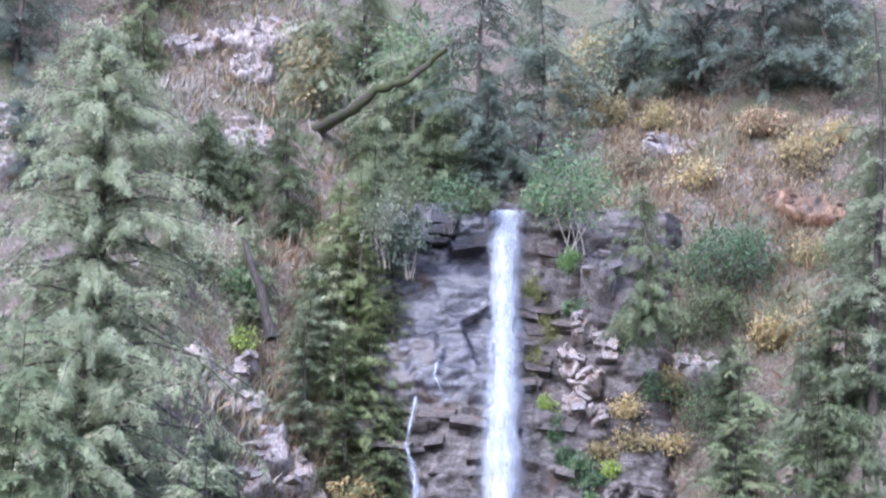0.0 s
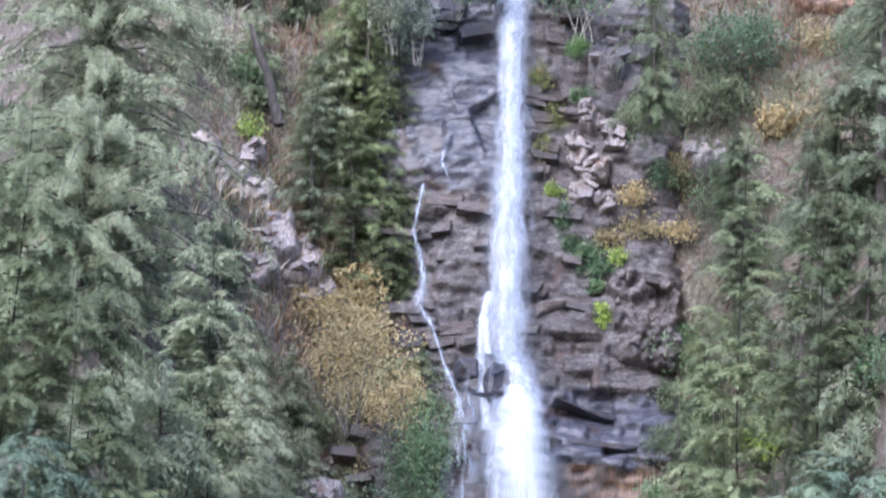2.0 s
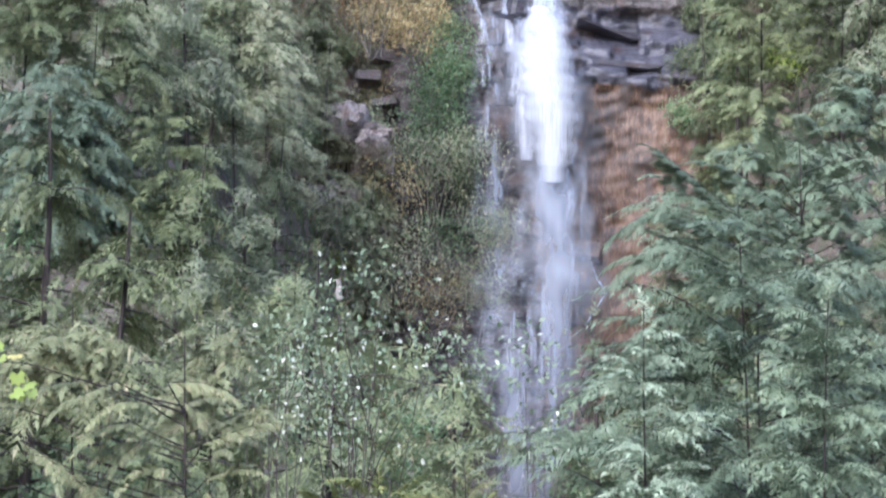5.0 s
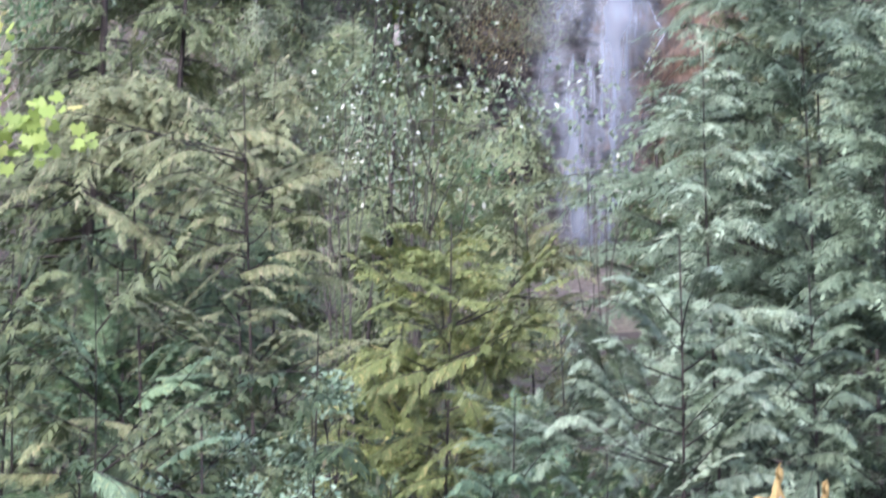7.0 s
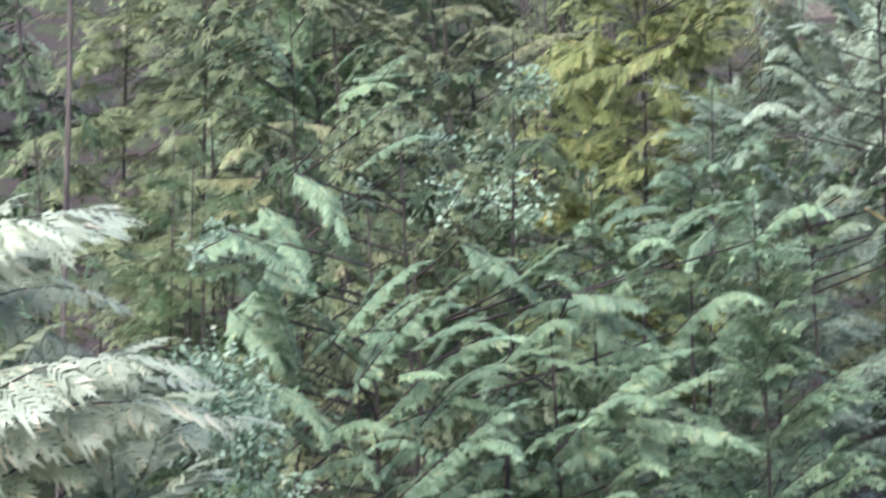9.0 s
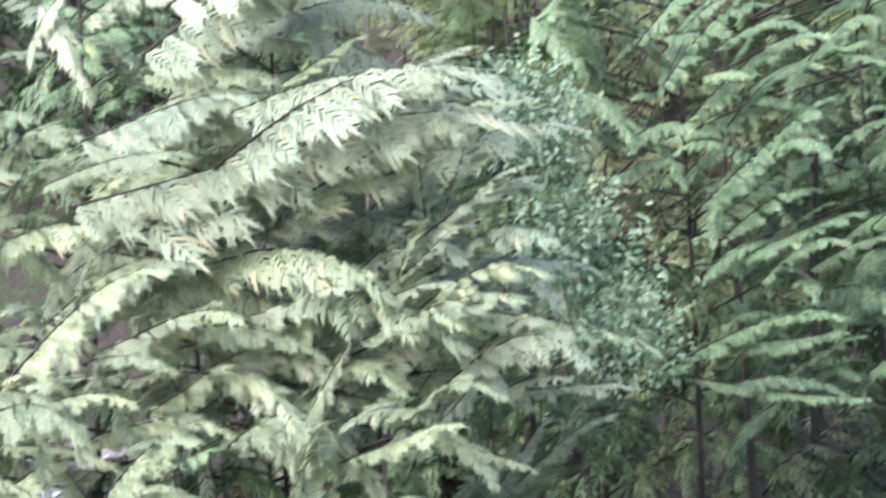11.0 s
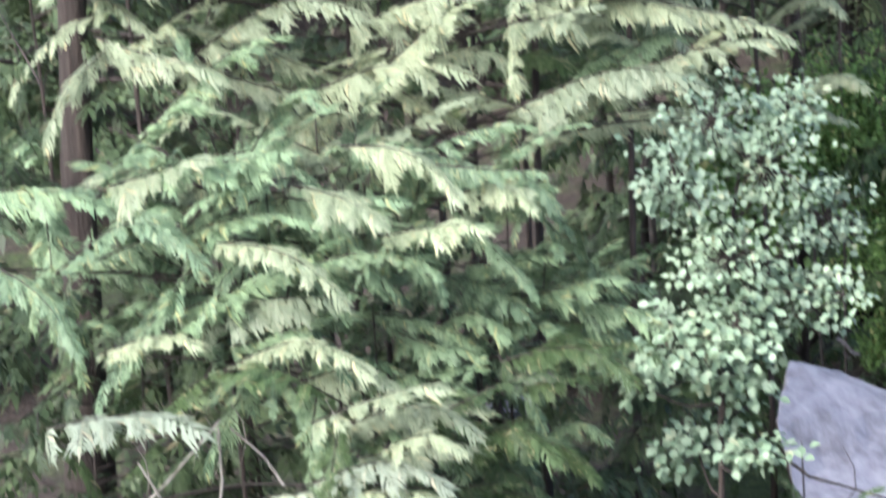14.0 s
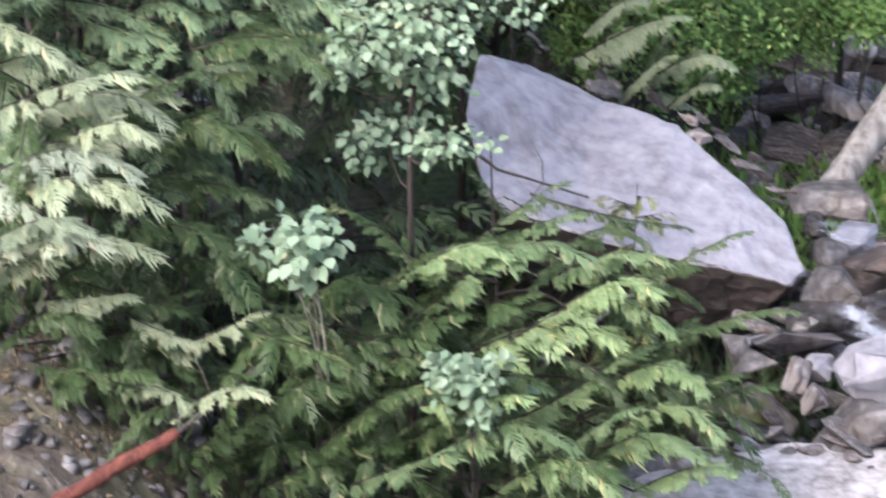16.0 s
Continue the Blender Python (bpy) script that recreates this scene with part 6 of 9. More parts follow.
LOOKS = ((LEAF_DRY, "yellowed shrub on the gully side"), (LEAF, "leafy green shrub on the gully side"), (LEAF_GREY, "grey-green shrub on the gully side"))
for k, (px, py, pz, wide, high) in enumerate(((-3.21, 125.20, 37.95, 2.94, 2.35), (-1.85, 125.20, 36.10, 2.35, 2.16), (-3.11, 124.40, 34.84, 2.92, 2.34), (-1.38, 124.80, 33.53, 2.35, 2.35), (-2.75, 124.20, 32.54, 2.33, 1.95), (-3.78, 123.20, 31.09, 2.51, 1.74), (-0.92, 124.40, 31.00, 2.73, 2.53), (-1.98, 124.00, 29.68, 2.72, 2.33), (-4.34, 119.40, 27.35, 2.80, 1.87), (-2.71, 123.20, 27.91, 2.89, 2.12), (-5.63, 119.80, 31.50, 2.63, 2.44), (-5.68, 114.40, 28.43, 2.69, 2.33), (-0.50, 125.20, 34.46, 1.96, 2.55), (0.02, 124.00, 28.92, 1.75, 2.72))):
    mat, words = LOOKS[(0, 2, 0, 1, 0, 1, 1, 2, 1, 0, 2, 1, 1, 1)[k]]
    shrub(px, py - 0.7, pz, wide, high, 600 + k, mat, words, 0.13, 1300)
tufts("dry_grass", [(8.19, 134.60, 59.32)[:2] + (3.0, 4.0), (12.40, 131.20, 56.41)[:2] + (3.5, 4.0), (14.12, 127.20, 50.81)[:2] + (2.5, 4.0), (7.20, 126.80, 43.44)[:2] + (2.5, 3.0), (-8.96, 135.20, 61.05)[:2] + (4.0, 4.0), (-3.65, 125.40, 39.92)[:2] + (3.0, 5.0), (-4.55, 122.60, 30.94)[:2] + (4.0, 5.0)], GRASS_DRY, "dry tan grass in tufts", 0.5, 201, 2600)
for k, (px, py, pz, wide, high) in enumerate(((13.88, 130.60, 55.51, 2.66, 2.05), (14.98, 125.60, 49.82, 2.95, 2.56), (9.61, 126.40, 43.38, 2.97, 2.38), (13.63, 125.00, 46.51, 2.74, 2.35), (7.11, 131.20, 55.55, 2.26, 1.85), (9.69, 130.40, 54.85, 2.45, 1.84), (10.07, 126.40, 44.28, 2.77, 2.97), (8.24, 127.20, 45.78, 2.19, 1.79), (1.61, 131.60, 55.55, 3.30, 2.68), (-1.85, 129.40, 53.45, 3.04, 2.84))):
    shrub(px, py, pz, wide, high, 210 + k, (LEAF_DRY, LEAF, LEAF, LEAF_DRY, GRASS_DRY, LEAF_DRY, LEAF, LEAF_DRY, LEAF, FIR)[k], "scattered shrub on the dry slope", 0.14, 1100)
tufts("dead_brush", [(-8.48, 135.00, 60.74)[:2] + (4.0, 4.0), (-10.77, 130.80, 56.79)[:2] + (3.0, 3.0), (-6.40, 124.40, 43.16)[:2] + (2.5, 4.0), (-4.58, 122.80, 31.79)[:2] + (4.0, 5.0), (-9.71, 112.40, 37.06)[:2] + (3.0, 4.0)], TWIG, "tangled grey dead twigs on the slope", 0.8, 204, 550, 0.018, "brush", 0.1)
tufts("green_undergrowth", [(-2.07, 135.40, 60.09)[:2] + (6.0, 6.0), (-9.14, 116.80, 38.34)[:2] + (6.0, 8.0), (-7.40, 94.60, 24.01)[:2] + (6.0, 8.0), (11.75, 120.60, 33.65)[:2] + (5.0, 6.0)], FIR, "low green undergrowth", 0.45, 202, 3600, 0.12, "undergrowth")


def clear_of(x, y, spots, gap):
    """True where a tree at x, y would stand clear of the bare rocks and not before them."""
    for px, py in spots:
        if abs(x / y - px / py) * py < gap and -11 < y - py < 2.5:
            return False
    return True


BARE = [ob.location[:2] for ob in scene.objects if ob.name.startswith("rock_outcrop")]
rng = np.random.default_rng(15)
SLOPE = [conifer(0, 0, 6.0, 2.2, 310, FIR, "green conifer on the steep slope", 0.54, hang=0.9, base=0.0, density=0.55), conifer(0, 0, 5.0, 2.2, 311, HOARY, "grey-green conifer on the steep slope", 0.54, hang=1.3, base=0.0, density=0.55),
         conifer(0, 0, 4.2, 2.0, 312, FIR, "bushy green conifer on the steep slope", 0.52, hang=0.6, base=0.0, density=0.55), shrub(0, 0, 0, 3.0, 2.4, 313, LEAF, "leafy green shrub on the steep slope", 0.15, 1200),
         shrub(0, 0, 0, 2.6, 1.8, 314, FIR, "dark green low shrub on the steep slope", 0.2, 1000, LEAF_LONG)]
for ob in SLOPE:
    tagged(ob, group="trees and shrubs of the slope")
first = set()


def place(kinds, pick, m, s):
    if pick in first:
        made = copy_thing(kinds[pick], m)
        made.scale = (s, s, s)
    else:
        kinds[pick].matrix_basis = m
        first.add(pick)


for y in np.arange(62, 152, 5.0):
    for k in np.arange(-0.135, 0.15, 0.026):
        yy = y + rng.uniform(-2, 2)
        x = -(k + rng.uniform(-0.012, 0.012)) * yy
        if (yy > 112 and -3.5 < x - FALL_X < 7.5) or abs(x / yy - FALL_X / 120) < 0.018 or not clear_of(x, yy, BARE, 1.5):
            continue
        if x > 8 and yy > 117 and rng.uniform() < 0.6 or yy > 134 and rng.uniform() < 0.5 or rng.uniform() < 0.12:
            continue
        s = rng.uniform(0.7, 1.15) * (0.8 if yy > 112 else 1.0)
        place(SLOPE, int(rng.integers(0, 5)), pose(x, yy, ground_at(x, yy) - 0.25, 0, 0, rng.uniform(0, 360)) @ Matrix.Scale(s, 4), s)

# ---- the wooded middle ground ----
conifer(-3.85, 40.00, 12.90, 3.2, 122, DARK_FIR, "green conifer with layered boughs", 0.32, hang=0.8)
conifer(-5.02, 42.00, 14.51, 3.2, 123, DARK_FIR, "green conifer with layered boughs", 0.32, hang=0.8)
plume_tree(-3.29, 31.0, 10.38, 2.19, 1100, OLIVE, "drooping olive-green hemlock with open boughs", 0.21, 40, rise=(-0.6, 0.1), loose=0.8, bare=0.88)
plume_tree(-2.19, 33.0, 10.61, 1.32, 1101, OLIVE, "olive-green hemlock with drooping boughs", 0.20, 40, rise=(-0.5, 0.1), loose=0.8, bare=0.84)
plume_tree(-5.28, 32.0, 9.50, 1.50, 1103, DARK_FIR, "dark green conifer with layered boughs", 0.20, 64, rise=(-0.2, 0.3), loose=0.7, bare=0.15)
plume_tree(0.12, 29.5, 8.68, 1.45, 1106, HEMLOCK_OLIVE, "olive-yellow young hemlock on the bank", 0.15, 75, rise=(0.0, 0.45), loose=0.9, bare=0.3)
plume_tree(-3.48, 26.5, 7.49, 0.97, 1109, CEDAR_GREEN, "young blue-green cedar with fresh sprays", 0.14, 64, rise=(0.2, 0.9), loose=0.9, bare=0.3)
plume_tree(2.71, 34.0, 11.93, 2.64, 1112, BLUE, "blue-green cedar with layered boughs", 0.24, 118, rise=(-0.1, 0.4), loose=0.7, bare=0.15)
plume_tree(1.68, 31.0, 10.33, 1.03, 1113, BLUE_PALE, "hoary blue-green cedar with layered boughs", 0.21, 98, rise=(-0.1, 0.4), loose=0.7, bare=0.15)
plume_tree(3.35, 32.0, 10.69, 1.50, 1114, BLUE, "blue-green cedar with layered boughs", 0.21, 86, rise=(-0.1, 0.4), loose=0.7, bare=0.15)
plume_tree(0.33, 26.5, 7.51, 1.13, 1118, BLUE_PALE, "young blue-green cedar with upswept plumes", 0.17, 75, rise=(0.2, 0.9), loose=0.4, bare=0.3)
plume_tree(-0.09, 25.0, 6.85, 0.90, 1122, CEDAR_GREEN, "young green cedar with upswept plumes", 0.14, 64, rise=(0.2, 0.9), loose=0.4, bare=0.3)
plume_tree(-0.64, 28.6, 8.55, 1.5, 1105, HEMLOCK, "yellow-green young hemlock on the bank", 0.17, 100, rise=(0.1, 0.7), loose=0.8, bare=0.3)
plume_tree(-1.40, 24.5, 6.67, 0.97, 1124, DARK_FIR, "young green conifer on the bank", 0.14, 75, rise=(0.0, 0.5), loose=0.8, bare=0.3)
plume_tree(-1.90, 24.0, 6.64, 0.95, 1125, DARK_FIR, "young green conifer on the bank", 0.14, 75, rise=(0.0, 0.5), loose=0.8, bare=0.3)
plume_tree(-2.41, 23.5, 6.54, 1.01, 1126, OLIVE, "young olive-green conifer on the bank", 0.14, 75, rise=(0.0, 0.5), loose=0.7, bare=0.3)
plume_tree(-3.74, 26.0, 7.60, 1.03, 1104, DARK_FIR, "young dark green fir on the bank", 0.15, 50, rise=(-0.1, 0.3), loose=0.6, bare=0.3)
plume_tree(-3.40, 23.2, 6.40, 1.01, 1127, CEDAR_DEEP_SHADED, "young deep green cedar on the bank", 0.14, 50, rise=(0.0, 0.4), loose=0.8, bare=0.3)
plume_tree(-3.71, 24.0, 6.50, 0.95, 1128, DARK_FIR, "young dark green fir on the bank", 0.14, 64, rise=(0.0, 0.4), loose=0.7, bare=0.3)
plume_tree(-0.86, 22.5, 6.11, 0.88, 1129, CEDAR_GREEN, "young green cedar with upswept plumes", 0.14, 64, rise=(0.2, 0.9), loose=0.4, bare=0.3)
plume_tree(0.20, 22.8, 5.97, 0.97, 1130, CEDAR_GREEN, "young green cedar with upswept plumes", 0.14, 64, rise=(0.2, 0.9), loose=0.4, bare=0.3)
plume_tree(-1.49, 22.5, 6.04, 0.88, 1131, CEDAR_DEEP_SHADED, "young deep green cedar on the bank", 0.14, 64, rise=(0.1, 0.6), loose=0.5, bare=0.3)
fan_cedar(-2.85, 25.20, 7.74, 760, CEDAR_GREEN, "young blue-green cedar with fresh sprays", [
    (-2.86, 25.05, 6.92, -2.95, 24.75, 7.60, 0.16), (-2.95, 24.96, 7.07, -3.26, 24.66, 7.41, 0.14), (-2.76, 24.62, 6.86, -3.13, 24.32, 7.08, 0.14),
    (-2.62, 24.75, 6.84, -2.15, 24.45, 7.07, 0.15), (-2.71, 25.04, 6.98, -2.47, 24.74, 7.16, 0.13), (-2.78, 24.84, 6.69, -3.21, 24.54, 6.84, 0.13),
    (-2.75, 24.81, 6.69, -2.29, 24.51, 6.91, 0.15), (-2.80, 25.00, 7.13, -2.74, 24.70, 7.41, 0.12), (-2.82, 24.66, 6.95, -3.03, 24.36, 7.23, 0.13),
    (-2.62, 25.03, 6.89, -2.37, 24.73, 7.17, 0.12), (-2.84, 24.87, 6.55, -3.05, 24.57, 6.83, 0.13), (-2.56, 24.79, 6.60, -2.11, 24.49, 6.82, 0.13),
    (-2.90, 24.84, 6.76, -2.81, 24.54, 7.04, 0.12), (-2.50, 24.75, 6.96, -2.18, 24.45, 6.96, 0.11)], 0.1, fill=3, loose=0.6, behind=CEDAR_DEEP_SHADED)
fan_cedar(-2.01, 26.30, 7.63, 761, OLIVE, "olive hemlock with crossing pale boughs", [
    (-2.06, 25.76, 7.07, -2.34, 25.46, 7.39, 0.12), (-2.12, 25.63, 7.12, -2.28, 25.33, 7.22, 0.10), (-1.80, 26.03, 7.09, -2.00, 25.73, 7.19, 0.11),
    (-1.59, 25.81, 6.91, -1.79, 25.51, 7.12, 0.11), (-1.94, 25.78, 7.19, -1.64, 25.48, 7.35, 0.10), (-2.24, 26.02, 7.41, -2.47, 25.72, 7.57, 0.12),
    (-2.52, 26.20, 7.56, -2.90, 25.90, 7.75, 0.13), (-2.49, 25.62, 7.37, -2.80, 25.32, 7.60, 0.12), (-2.05, 26.02, 7.53, -1.65, 25.72, 7.50, 0.10),
    (-2.18, 26.01, 7.63, -1.81, 25.71, 7.66, 0.10), (-1.77, 25.66, 7.25, -1.44, 25.36, 7.31, 0.10), (-1.60, 25.85, 7.13, -1.14, 25.55, 7.29, 0.10),
    (-2.23, 25.92, 6.80, -2.46, 25.62, 6.90, 0.10), (-1.78, 25.74, 6.72, -2.01, 25.44, 6.98, 0.10), (-1.97, 26.18, 6.68, -2.23, 25.88, 6.73, 0.10),
    (-1.59, 25.78, 6.59, -1.26, 25.48, 6.76, 0.10)], 0.1, fill=2, loose=0.8, behind=OLIVE)
fan_cedar(-2.91, 24.40, 6.82, 762, HEMLOCK_OLIVE, "young yellow-green hemlock on the bank", [
    (-2.81, 24.08, 6.64, -3.05, 23.78, 6.57, 0.10), (-2.80, 24.25, 6.63, -2.46, 23.95, 6.49, 0.10), (-3.05, 23.90, 6.25, -3.38, 23.60, 6.23, 0.11),
    (-2.98, 23.74, 6.36, -3.20, 23.44, 6.37, 0.10), (-2.76, 24.18, 6.41, -2.44, 23.88, 6.31, 0.10), (-2.97, 23.92, 6.14, -3.25, 23.62, 6.01, 0.10),
    (-2.91, 24.12, 6.50, -3.13, 23.82, 6.48, 0.10), (-2.41, 23.85, 6.48, -2.15, 23.55, 6.29, 0.10)], 0.16, fill=2, loose=0.8, behind=CEDAR_DEEP_SHADED)
fan_cedar(-2.67, 23.60, 6.50, 763, BLUE, "small blue-green cedar with a close upright crown", [
    (-2.62, 23.07, 5.87, -2.58, 22.77, 6.39, 0.15), (-2.67, 23.37, 5.88, -2.75, 23.07, 6.12, 0.12), (-2.57, 23.00, 5.87, -2.44, 22.70, 6.13, 0.12),
    (-2.63, 23.11, 5.82, -2.69, 22.81, 5.97, 0.12), (-2.58, 23.09, 5.82, -2.44, 22.79, 5.94, 0.12), (-2.60, 23.01, 5.98, -2.60, 22.71, 6.24, 0.12)], 0.02, fill=2, loose=0.4, behind=BLUE)
fan_cedar(-3.66, 25.60, 7.92, 764, DARK_FIR, "dark green fir with level boughs", [
    (-3.60, 25.24, 7.47, -3.21, 24.94, 7.72, 0.12), (-3.57, 25.04, 7.54, -3.77, 24.74, 7.45, 0.12), (-3.53, 24.97, 7.29, -3.17, 24.67, 7.29, 0.13),
    (-3.66, 25.44, 7.30, -3.88, 25.14, 7.34, 0.12), (-3.56, 24.99, 7.08, -3.28, 24.69, 7.02, 0.13), (-3.63, 25.26, 7.07, -3.87, 24.96, 7.14, 0.12),
    (-3.59, 25.21, 6.82, -3.28, 24.91, 6.86, 0.12), (-3.69, 25.41, 6.90, -3.89, 25.11, 6.84, 0.12), (-3.64, 25.08, 6.62, -3.80, 24.78, 6.55, 0.12),
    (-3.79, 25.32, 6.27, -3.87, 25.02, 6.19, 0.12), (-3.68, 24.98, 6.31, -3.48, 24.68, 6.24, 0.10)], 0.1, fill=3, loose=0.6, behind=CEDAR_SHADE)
fan_cedar(-0.59, 27.40, 8.36, 765, HEMLOCK, "yellow-green hemlock with sweeping boughs", [
    (-0.22, 27.13, 7.03, -0.77, 26.83, 6.95, 0.14), (-0.28, 26.96, 7.32, -0.80, 26.66, 6.95, 0.15), (-0.19, 27.06, 6.73, -0.67, 26.76, 6.48, 0.14),
    (-0.34, 26.93, 7.28, -0.08, 26.63, 7.64, 0.14), (-0.18, 27.18, 7.67, 0.09, 26.88, 7.93, 0.13), (-0.45, 27.19, 7.74, -0.77, 26.89, 7.91, 0.14),
    (-0.08, 26.85, 7.44, 0.24, 26.55, 7.57, 0.13), (-0.02, 26.85, 7.50, 0.40, 26.55, 7.44, 0.13), (-0.64, 26.96, 7.52, -1.02, 26.66, 7.65, 0.15),
    (-0.70, 26.75, 7.17, -1.11, 26.45, 6.99, 0.15), (-0.65, 27.18, 6.74, -1.04, 26.88, 6.56, 0.15), (-0.08, 26.79, 7.76, 0.25, 26.49, 8.05, 0.13),
    (-0.91, 27.20, 7.94, -1.13, 26.90, 8.21, 0.14), (-0.54, 26.72, 6.38, -0.86, 26.42, 6.24, 0.14), (-0.94, 26.93, 7.32, -1.25, 26.63, 7.10, 0.14),
    (-0.97, 26.94, 6.73, -1.28, 26.64, 6.77, 0.13)], 0.1, fill=3, loose=0.75, behind=HEMLOCK)
fan_cedar(1.13, 26.40, 8.13, 766, BLUE_PALE, "hoary blue-green cedar with sweeping plumes", [
    (1.39, 25.72, 6.88, 1.70, 25.42, 7.06, 0.16), (1.20, 25.83, 6.89, 1.56, 25.53, 7.04, 0.15), (1.45, 25.83, 6.73, 1.70, 25.53, 6.88, 0.16),
    (1.28, 26.27, 6.41, 1.82, 25.97, 6.69, 0.17), (1.08, 26.08, 6.21, 1.46, 25.78, 6.46, 0.15), (0.72, 26.25, 6.96, 0.44, 25.95, 7.16, 0.14),
    (0.52, 26.18, 6.57, -0.10, 25.88, 6.83, 0.16), (0.84, 26.17, 6.76, 0.45, 25.87, 7.03, 0.15), (0.95, 25.78, 6.89, 0.65, 25.48, 7.29, 0.15),
    (1.10, 26.22, 7.34, 0.81, 25.92, 7.57, 0.15), (1.40, 26.12, 6.31, 1.79, 25.82, 6.34, 0.15), (1.22, 26.00, 7.41, 1.52, 25.70, 7.51, 0.14),
    (0.99, 25.79, 7.62, 0.70, 25.49, 7.74, 0.14), (1.21, 25.72, 7.58, 1.38, 25.42, 7.79, 0.14), (0.73, 25.88, 6.55, 0.26, 25.58, 6.69, 0.14),
    (0.90, 26.17, 6.54, 0.67, 25.87, 6.74, 0.13), (1.40, 25.97, 7.25, 1.64, 25.67, 7.35, 0.14), (0.61, 25.88, 7.25, 0.55, 25.58, 7.47, 0.13)], 0.16, fill=3, loose=0.5, behind=BLUE)
fan_cedar(2.21, 27.20, 7.92, 767, BLUE, "blue-green cedar beside a broken yellow branch", [
    (1.98, 27.07, 7.01, 2.45, 26.77, 7.31, 0.16), (1.99, 26.69, 7.08, 1.68, 26.39, 7.25, 0.15), (2.10, 26.88, 7.26, 2.41, 26.58, 7.49, 0.15),
    (2.15, 26.75, 6.76, 2.45, 26.45, 6.96, 0.16), (2.02, 26.70, 6.69, 2.38, 26.40, 6.67, 0.15), (1.93, 26.70, 7.34, 1.62, 26.40, 7.48, 0.14),
    (2.20, 26.79, 7.54, 2.47, 26.49, 7.67, 0.15), (2.09, 26.77, 6.53, 2.41, 26.47, 6.51, 0.14), (2.24, 26.98, 6.90, 2.44, 26.68, 7.11, 0.14),
    (1.86, 26.80, 6.60, 2.07, 26.50, 6.84, 0.13)], 0.16, fill=3, loose=0.55, behind=BLUE)
fan_cedar(0.65, 24.40, 6.41, 768, BLUE, "young blue-green cedar with small nodding fans", [
    (0.51, 24.22, 6.13, 0.70, 23.92, 6.29, 0.12), (0.47, 24.01, 6.03, 0.27, 23.71, 6.22, 0.12), (0.56, 23.98, 5.89, 0.81, 23.68, 6.05, 0.12),
    (0.50, 23.84, 5.77, 0.26, 23.54, 5.93, 0.12), (0.62, 24.06, 5.66, 0.90, 23.76, 5.82, 0.12), (0.89, 24.29, 5.90, 1.11, 23.99, 6.09, 0.12),
    (0.96, 23.98, 5.71, 1.24, 23.68, 5.87, 0.12), (1.12, 24.18, 5.95, 1.39, 23.88, 6.11, 0.12), (0.87, 23.86, 6.05, 0.98, 23.56, 6.27, 0.11),
    (0.36, 24.07, 6.12, 0.15, 23.77, 6.28, 0.11), (0.35, 24.07, 5.60, 0.06, 23.77, 5.74, 0.12), (1.21, 23.75, 5.59, 1.42, 23.45, 5.72, 0.12),
    (0.99, 24.06, 5.57, 1.15, 23.76, 5.73, 0.12), (1.29, 24.09, 5.83, 1.53, 23.79, 5.93, 0.12)], 0.2, fill=3, loose=0.55, behind=CEDAR_DEEP_SHADED)
fan_cedar(-0.14, 23.20, 6.14, 769, CEDAR_GREEN, "young green cedar with drooping plumes", [
    (0.03, 22.89, 5.96, -0.50, 22.59, 5.55, 0.13), (-0.22, 22.81, 5.85, -0.54, 22.51, 5.73, 0.12), (-0.33, 23.04, 5.94, -0.68, 22.74, 5.85, 0.12),
    (-0.16, 22.77, 6.07, -0.37, 22.47, 6.11, 0.11), (-0.02, 22.55, 5.78, -0.19, 22.25, 5.56, 0.11), (-0.35, 22.76, 5.68, -0.65, 22.46, 5.57, 0.11),
    (0.09, 22.65, 6.00, -0.02, 22.35, 6.16, 0.10)], 0.12, fill=3, loose=0.4, behind=CEDAR_DEEP_SHADED)
shrub(-2.38, 23.30, 5.79, 0.42, 0.40, 770, LEAF_BLUE, "small-leaved green shrub in the undergrowth", 0.045, 320, LEAF_ROUND, clumps=26, stems=3, open_crown=0.2, foot=(0, 0.3, -0.5), wood=BARK_DARK)
shrub(-1.97, 24.20, 6.21, 0.50, 0.40, 771, LEAF_BLUE, "small-leaved green shrub in the undergrowth", 0.045, 320, LEAF_ROUND, clumps=26, stems=3, open_crown=0.2, foot=(0, 0.3, -0.5), wood=BARK_DARK)
shrub(-1.79, 23.40, 5.80, 0.45, 0.38, 772, LEAF_BLUE, "small-leaved green shrub in the undergrowth", 0.045, 320, LEAF_ROUND, clumps=26, stems=3, open_crown=0.2, foot=(0, 0.3, -0.5), wood=BARK_DARK)
shrub(-1.34, 23.60, 5.79, 0.50, 0.42, 773, LEAF_BLUE, "small-leaved green shrub in the undergrowth", 0.045, 320, LEAF_ROUND, clumps=26, stems=3, open_crown=0.2, foot=(0, 0.3, -0.5), wood=BARK_DARK)
shrub(-1.50, 24.30, 6.14, 0.40, 0.36, 774, LEAF_BLUE, "small-leaved green shrub in the undergrowth", 0.045, 320, LEAF_ROUND, clumps=26, stems=3, open_crown=0.2, foot=(0, 0.3, -0.5), wood=BARK_DARK)
shrub(-3.19, 22.80, 5.56, 0.40, 0.34, 775, LEAF_BLUE, "small-leaved green shrub in the undergrowth", 0.045, 320, LEAF_ROUND, clumps=26, stems=3, open_crown=0.2, foot=(0, 0.3, -0.5), wood=BARK_DARK)
